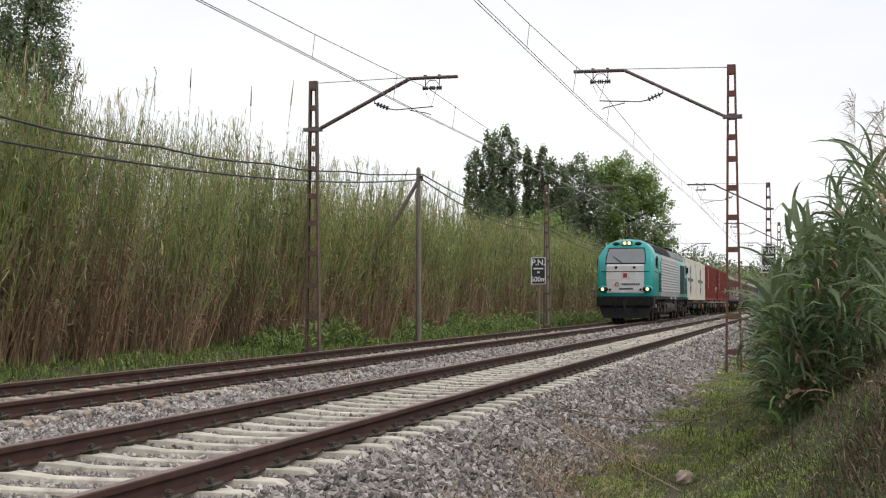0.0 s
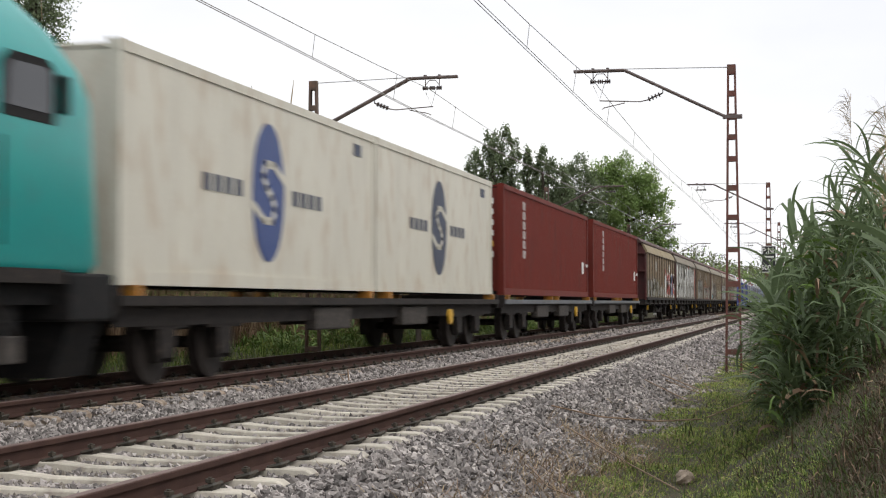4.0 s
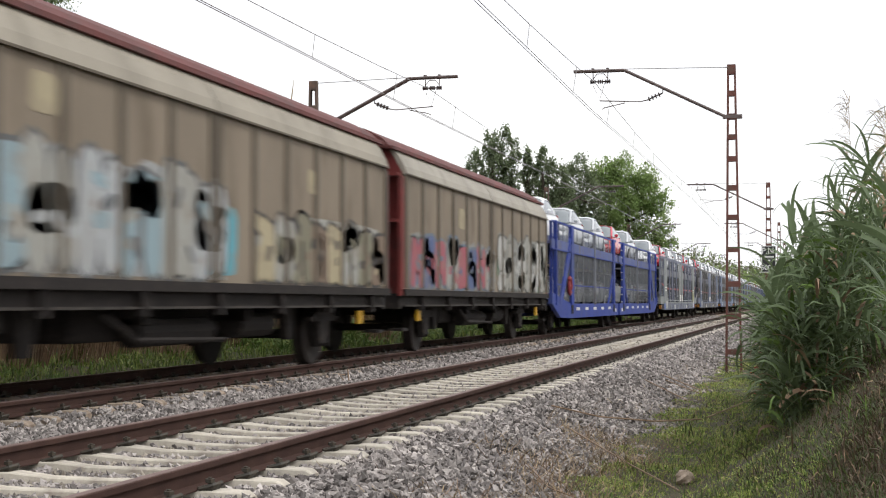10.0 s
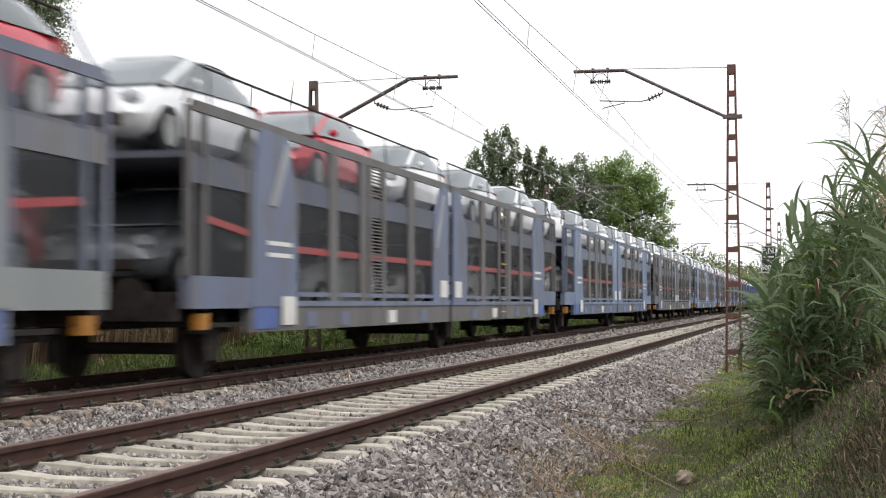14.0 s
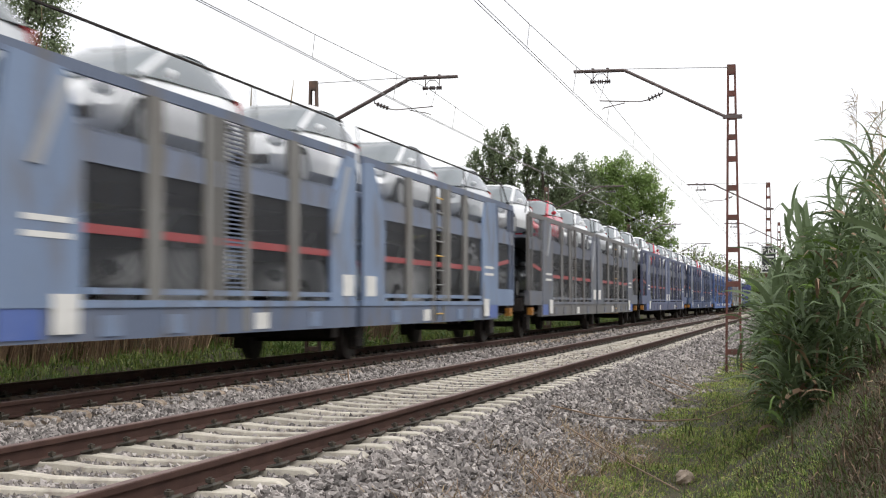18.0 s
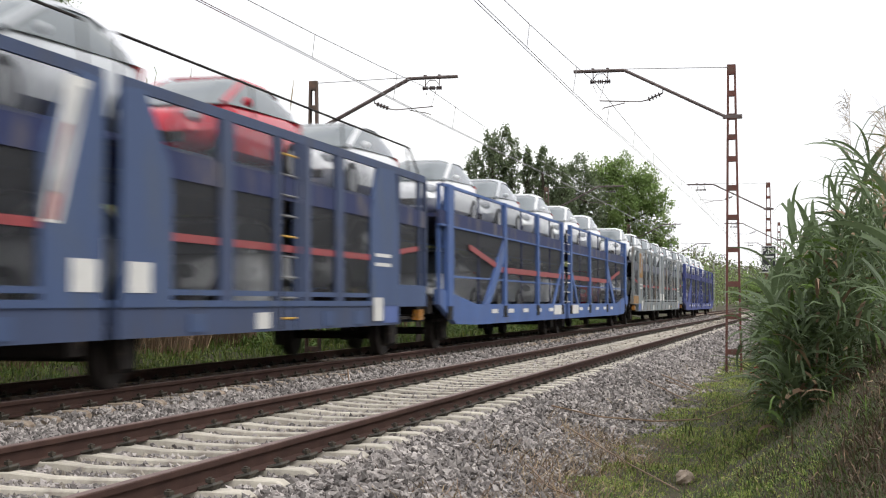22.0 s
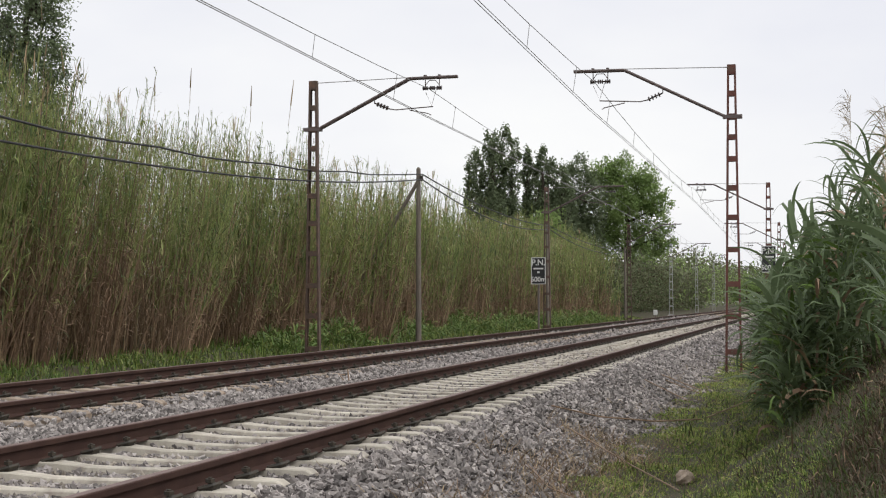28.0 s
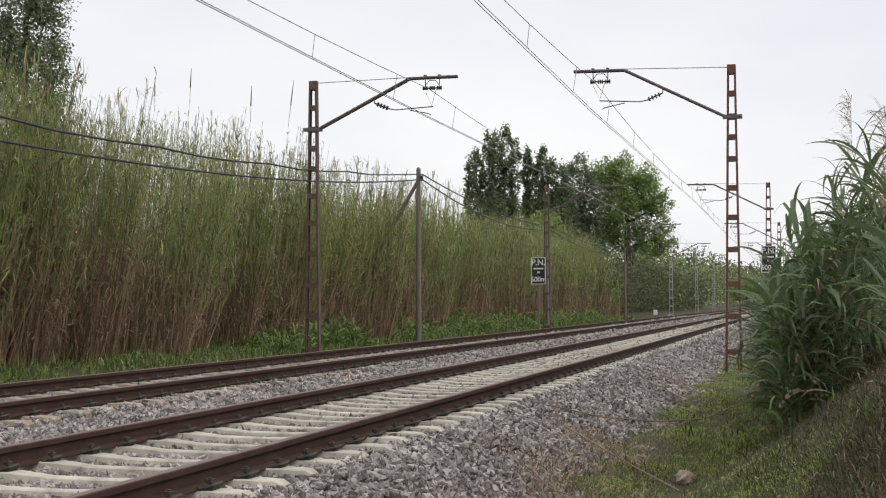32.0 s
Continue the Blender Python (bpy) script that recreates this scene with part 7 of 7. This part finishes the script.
def braced_transporter(u_mid, H, paint, girder, label, rail=False, dense=False, solid_brace=False, inner=None):
    """A two-part double-deck wagon with open braced sides."""
    t = rolling("car_transporter", label, "car transporter wagon", u_mid - H, "car transporter wagons of the train")
    for half in (-1, 1):
        X = lambda d: H + half * d
        span = lambda d0, d1: (min(X(d0), X(d1)), max(X(d0), X(d1)))
        posts = (1.6, 6.9, 12.2, 15.3) if dense else (0.85, 5.1, 9.7, H - 1.0)
        mid = posts[1]
        for side in (-1, 1):
            def slab(name, d0, d1, z0, z1, mat, y0=1.36, y1=1.42, label=""):
                return part(name, Shape().box(*span(d0, d1), min(side * y0, side * y1), max(side * y0, side * y1), z0, z1), mat, t, label)
            part("sill", Shape().slab([(X(0.3), 0.48), (X(0.3), 0.94), (X(H - 3.6), 0.94), (X(H - 0.4), 1.25), (X(H - 0.1), 1.25), (X(H - 0.1), 0.94), (X(H - 1.6), 0.52), (X(H - 3.6), 0.48)], min(side * 1.3, side * 1.42), max(side * 1.3, side * 1.42)), paint, t)
            slab("deck_girder", 0.3, H - 0.2, 2.58, 2.86, girder, 1.34, 1.4)
            slab("girder_edge", 0.3, H - 0.2, 2.54, 2.58, paint, 1.34, 1.43)
            slab("upper_rail", 0.6, H - 0.4, 3.36, 3.42, paint, 1.36, 1.41)
            slab("mid_rail", 0.9, H - 1.0, 1.5, 1.54, paint, 1.37, 1.4)
            for d in posts:
                wide = 0.06 if dense and d == mid or d == 15.3 else 0.24 if dense or d == H - 1.0 else 0.14
                slab("post", d - wide, d + wide, 0.9, 3.42, inner if inner and d == mid else paint, 1.34, 1.45)
                if wide > 0.1:
                    slab("post_foot", d - 0.2, d + 0.2, 0.62, 0.9, GRILLE, 1.4, 1.44)
            if solid_brace:
                part("corner_brace", Shape().slab([(X(9.75), 2.3), (X(9.75), 1.9), (X(10.2), 1.35), (X(10.2), 0.94), (X(12.6), 0.94), (X(12.3), 1.25)], min(side * 1.35, side * 1.43), max(side * 1.35, side * 1.43)), paint, t)
                # A dark patch on the solid brace draws the dark of a hole.
                part("painted_brace_hole", Shape().slab([(X(10.45), 1.3), (X(10.45), 1.02), (X(11.0), 1.02)], min(side * 1.43, side * 1.434), max(side * 1.43, side * 1.434)), GRILLE, t)
            elif dense:
                part("corner_brace", Shape().slab([(X(12.2), 3.25), (X(12.2), 2.7), (X(14.2), 0.94), (X(14.7), 0.94)], min(side * 1.35, side * 1.43), max(side * 1.35, side * 1.43)), paint, t)
            else:
                part("corner_brace", Shape().slab([(X(9.75), 2.55), (X(9.75), 2.05), (X(11.5), 0.94), (X(12.1), 0.94)], min(side * 1.35, side * 1.43), max(side * 1.35, side * 1.43)), paint, t)
            part("strut", Shape().slab([(X(posts[0]), 2.25), (X(posts[0]), 2.0), (X(posts[0] + 1.35), 0.94), (X(posts[0] + 1.65), 0.94)], min(side * 1.36, side * 1.42), max(side * 1.36, side * 1.42)), paint, t)
            for d0, d1 in zip(posts, posts[1:]):
                for z0, z1 in ((1.0, 2.54), (2.86, 3.36)):
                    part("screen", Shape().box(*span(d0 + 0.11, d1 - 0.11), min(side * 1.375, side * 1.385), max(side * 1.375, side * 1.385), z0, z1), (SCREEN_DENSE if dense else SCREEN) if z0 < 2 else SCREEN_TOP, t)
                m = (d0 + d1) / 2
                slab("screen_bar", m - 0.035, m + 0.035, 0.94, 3.36, inner or girder, 1.37, 1.4)
                if inner:
                    for q in ((d0 + m) / 2, (m + d1) / 2):
                        slab("screen_bar", q - 0.025, q + 0.025, 0.94, 3.36, inner, 1.375, 1.395)
            for k in range(5):
                slab("data_mark", 2.6 + 2.0 * k, 3.3 + 2.0 * k, 0.72, 0.82, WHITE_MARK, 1.42, 1.428)
            slab("white_plate", 0.9, 2.4 if rail else 1.3, 0.62, 0.9 if rail else 0.74, WHITE_MARK, 1.42, 1.43)
            if rail:
                part("safety_rail", Shape().slab([(X(0.3), 1.7), (X(0.3), 1.84), (X(10.0), 1.84), (X(13.6), 2.26), (X(13.6), 2.14), (X(10.0), 1.7)], min(side * 1.405, side * 1.415), max(side * 1.405, side * 1.415)), SAFETY_RED, t, "red safety rail")
            for d in (H - 1.6, H - 0.4):
                slab("end_post", d, d + 0.08, 1.25, 3.4, paint, 1.3, 1.38)
        for k in range(8):
            part("ladder_rung", Shape().rod((X(posts[0] - 0.6), -1.4, 1.0 + 0.3 * k), (X(posts[0] - 0.1), -1.4, 1.0 + 0.3 * k), 0.018, n=5), WHITE_MARK, t)
        part("upper_deck", Shape().box(*span(0.2, H - 0.2), -1.34, 1.34, 2.72, 2.8), girder, t)
        part("lower_deck", Shape().box(*span(0.2, H - 1.2), -1.3, 1.3, 0.66, 0.72), BLACK, t)
        part("end_deck", Shape().box(*span(H - 1.6, H), -1.25, 1.25, 1.0, 1.08), BLACK, t)
        part("headstock", Shape().box(*span(H - 0.1, H + 0.1), -1.25, 1.25, 0.75, 1.12), BLACK, t)
        buffers(t, X(H + 0.1), half)
        running_gear(t, [X(1.1), X(H - 1.7)])
    part("joint_link", Shape().box(H - 0.4, H + 0.4, -0.9, 0.9, 0.55, 1.0), BLACK, t)
    return t


PALE_DIAGONAL = mover_paint("pale_diagonal_grey", (0.36, 0.37, 0.39), (0.29, 0.3, 0.32))
P_TAN = mover_paint("post_tan_grey", (0.205, 0.2, 0.188), (0.16, 0.155, 0.147), (0.13, 0.115, 0.1))
G_PALE_BLUE = mover_paint("girder_pale_blue", (0.175, 0.205, 0.28), (0.14, 0.165, 0.225))
P_LILAC = mover_paint("transporter_lilac_grey", (0.18, 0.195, 0.255), (0.145, 0.158, 0.21), (0.15, 0.15, 0.16))
G_LILAC = mover_paint("girder_lilac_grey", (0.19, 0.195, 0.22), (0.155, 0.16, 0.18))
P_DRAB = mover_paint("transporter_drab_grey", (0.165, 0.162, 0.162), (0.125, 0.122, 0.122), (0.11, 0.095, 0.08))
P_PALE_PLATE = mover_paint("plate_chalky_grey", (0.27, 0.285, 0.285), (0.21, 0.222, 0.228), (0.22, 0.23, 0.2))
P_SLATE_BLUE_PLATE = mover_paint("plate_dull_blue", (0.17, 0.2, 0.28), (0.135, 0.16, 0.23))
PANEL_BLUE = surface("data_panel_blue", (0.06, 0.11, 0.33), (0.09, 0.14, 0.36), rough=0.5, scale=4, bump=0)
SAFETY_RED = surface("safety_red", (0.3, 0.035, 0.04), (0.22, 0.03, 0.032), rough=0.5, scale=3, bump=0)
P_GREY = mover_paint("transporter_grey", (0.15, 0.16, 0.19), (0.115, 0.125, 0.15))
P_BLUEGREY = mover_paint("transporter_blue_grey", (0.14, 0.17, 0.24), (0.105, 0.13, 0.19))
P_PLATE_B = mover_paint("plate_pale_blue", (0.2, 0.265, 0.385), (0.16, 0.21, 0.31))
P_GIRDER = mover_paint("girder_slate", (0.125, 0.135, 0.175), (0.09, 0.1, 0.13))
P_NAVY = mover_paint("transporter_navy", (0.06, 0.082, 0.155), (0.05, 0.068, 0.125), (0.07, 0.075, 0.1))
P_NAVY_PLATE = mover_paint("plate_slate_blue", (0.065, 0.1, 0.2), (0.055, 0.082, 0.165), (0.08, 0.1, 0.14))
P_SLATE = mover_paint("transporter_slate", (0.105, 0.115, 0.185), (0.08, 0.09, 0.15), (0.09, 0.09, 0.1))
P_SLATE_PLATE = mover_paint("plate_slate", (0.12, 0.145, 0.235), (0.095, 0.115, 0.19), (0.12, 0.12, 0.13))
P_ASH = mover_paint("transporter_ash_white", (0.25, 0.275, 0.285), (0.19, 0.215, 0.225), (0.23, 0.15, 0.085))
P_BLUE = mover_paint("transporter_royal_blue", (0.035, 0.062, 0.3), (0.03, 0.05, 0.235), (0.08, 0.1, 0.2))
P_SKY = mover_paint("transporter_sky_blue", (0.085, 0.152, 0.36), (0.068, 0.12, 0.29), (0.1, 0.12, 0.2))
P_VIOLET = mover_paint("transporter_violet_blue", (0.07, 0.092, 0.27), (0.055, 0.07, 0.21), (0.08, 0.085, 0.15))
G_BLUE = mover_paint("girder_deep_blue", (0.03, 0.04, 0.17), (0.025, 0.03, 0.13))
G_STEEL = mover_paint("girder_steel_blue", (0.1, 0.13, 0.3), (0.08, 0.1, 0.24))
P_POST = mover_paint("post_steel_grey", (0.26, 0.27, 0.3), (0.2, 0.21, 0.235))
G_NAVY = mover_paint("girder_navy", (0.025, 0.035, 0.11), (0.02, 0.028, 0.085))
GREY_LABEL, BLUE_LABEL = "grey double-deck car transporter wagon loaded with new cars", "blue double-deck car transporter wagon loaded with new cars"
royal = braced_transporter(193.2, 16.1, P_BLUE, G_STEEL, "royal blue double-deck car transporter loaded with new cars", dense=True, inner=P_POST)
tagged_wagon = plate_transporter(224.3, P_LILAC, P_PALE_PLATE, G_LILAC, "pale grey double-deck car transporter loaded with new cars", P_PALE_PLATE)
plate_transporter(252.95, P_DRAB, P_SLATE_BLUE_PLATE, P_GIRDER, GREY_LABEL, P_SLATE_BLUE_PLATE)
plate_transporter(281.2, P_BLUEGREY, P_PLATE_B, G_PALE_BLUE, "blue-grey double-deck car transporter loaded with new cars", P_PLATE_B, posts=P_TAN)
plate_transporter(309.6, P_DRAB, P_GREY, P_GIRDER, GREY_LABEL, P_GREY)
plate_transporter(338.0, P_BLUEGREY, P_PLATE_B, G_PALE_BLUE, "blue-grey double-deck car transporter loaded with new cars", P_PLATE_B, posts=P_TAN)
plate_transporter(366.7, P_DRAB, P_GREY, P_GIRDER, GREY_LABEL, P_GREY)
plate_transporter(395.2, P_SLATE, P_SLATE_PLATE, P_GIRDER, "slate grey double-deck car transporter loaded with new cars", P_SLATE_PLATE)
striped = plate_transporter(423.7, P_NAVY, P_NAVY_PLATE, G_NAVY, "slate blue double-deck car transporter loaded with new cars", P_BLUEGREY)
part("diagonal_stripe", Shape().slab([(11.85, 1.75), (12.2, 1.75), (12.8, 3.25), (12.35, 3.25)], -1.436, -1.431), WHITE_MARK, striped, "white sprayed stripe")
part("diagonal_stripe", Shape().slab([(11.92, 1.78), (12.12, 1.78), (12.5, 2.75), (12.3, 2.75)], -1.44, -1.437), SAFETY_RED, striped, "red sprayed stripe")
braced_transporter(454.4, 16.5, P_SKY, G_NAVY, "sky blue double-deck car transporter with a red safety rail", rail=True)
stained = plate_transporter(486.2, P_ASH, P_ASH, P_GIRDER, "off-white rust-stained double-deck car transporter loaded with new cars", P_ASH)
braced_transporter(517.0, 15.7, P_VIOLET, G_BLUE, "violet-blue double-deck car transporter at the train's end", solid_brace=True)
ring = [(3.2 + 0.2 * math.cos(a), -1.46, 1.5 + 0.26 * math.sin(a)) for a in np.linspace(0, math.tau, 17)]
part("hand_wheel", Shape().chain(ring, 0.055, n=6).rod((3.2, -1.45, 1.28), (3.2, -1.45, 1.72), 0.03, n=6).rod((3.02, -1.45, 1.5), (3.38, -1.45, 1.5), 0.03, n=6), SAFETY_RED, royal, "red hand wheel")
part("sprayed_patch", Shape().slab([(22.95, 1.0), (22.9, 1.5), (23.1, 1.72), (23.5, 1.68), (23.6, 1.3), (23.45, 0.98)], -1.436, -1.431), surface("acid_yellow_spray", (0.5, 0.5, 0.06), (0.4, 0.4, 0.1), rough=0.6, scale=4, bump=0, dirt=(0.3, 0.31, 0.28), dirt_amount=0.3), tagged_wagon, "sprayed yellow tag")
RUST_STAIN = surface("rust_stain", (0.36, 0.2, 0.07), (0.25, 0.13, 0.05), rough=0.8, scale=2.5, dirt=(0.3, 0.28, 0.22), dirt_amount=0.4, gloss=0.15)
part("stained_panel", Shape().box(2.45, 3.75, -1.4365, -1.431, 2.1, 3.2), RUST_STAIN, stained, "rust-stained panel")
part("stained_panel", Shape().box(0.15, 2.1, -1.4265, -1.421, 0.93, 1.27), RUST_STAIN, stained, "rust-stained panel")
LOADS = [(193.2, -1.8, "wssrs", "wwsww"), (224.3, 0, "wrwwr", "swwwr"), (252.95, 0, "wrwsw", "gwwwg"), (281.2, 0, "wswww", "wwsww"), (309.6, 0, "wwsww", "wwwwg"), (338.0, 0, "swwws", "wwwwg"),
         (366.7, 0, "wrwsw", "gwwsg"), (395.2, 0, "swrws", "grwgw"), (423.7, 0, "wwsrw", "wwwww"), (454.0, -0.5, "wswww", "wswgr"), (486.2, 0, "wwsww", "wswww"), (517.0, -0.7, "wswww", "wwgws")]
for mid, shift, upper, lower in LOADS:
    step = 5.65 if shift else 5.71
    for k in range(5):
        place_car(upper[k], mid + shift + step * (k - 2), 2.8)
        place_car(lower[k], mid + shift + (step if shift else 5.5) * (k - 2), 0.72 if shift or k in (1, 2, 3) else 1.06)


def motions():
    """The whole train rolls past; the near reeds sway in its draught and in the wind."""
    times = [0, 1, 2] + list(range(4, 31, 2)) + [31, 32]
    for ob, u, dy, dz in MOVERS:
        walk(ob, [(t, Matrix.Translation((front_at(t) + u, YL + dy, ZL + dz))) for t in times])
    for ob, home, amp, phase in SWAYERS:
        rows = []
        for k in range(33):
            gust = 1.0 + 1.2 * math.exp(-((k - 14) / 9.0) ** 2)
            a = amp * gust * math.sin(k * 2.1 + phase)
            b = amp * gust * math.cos(k * 1.7 + phase * 1.3)
            rows.append((k, home @ pose(0, 0, 0, a, b, 0)))
        walk(ob, rows)


motions()
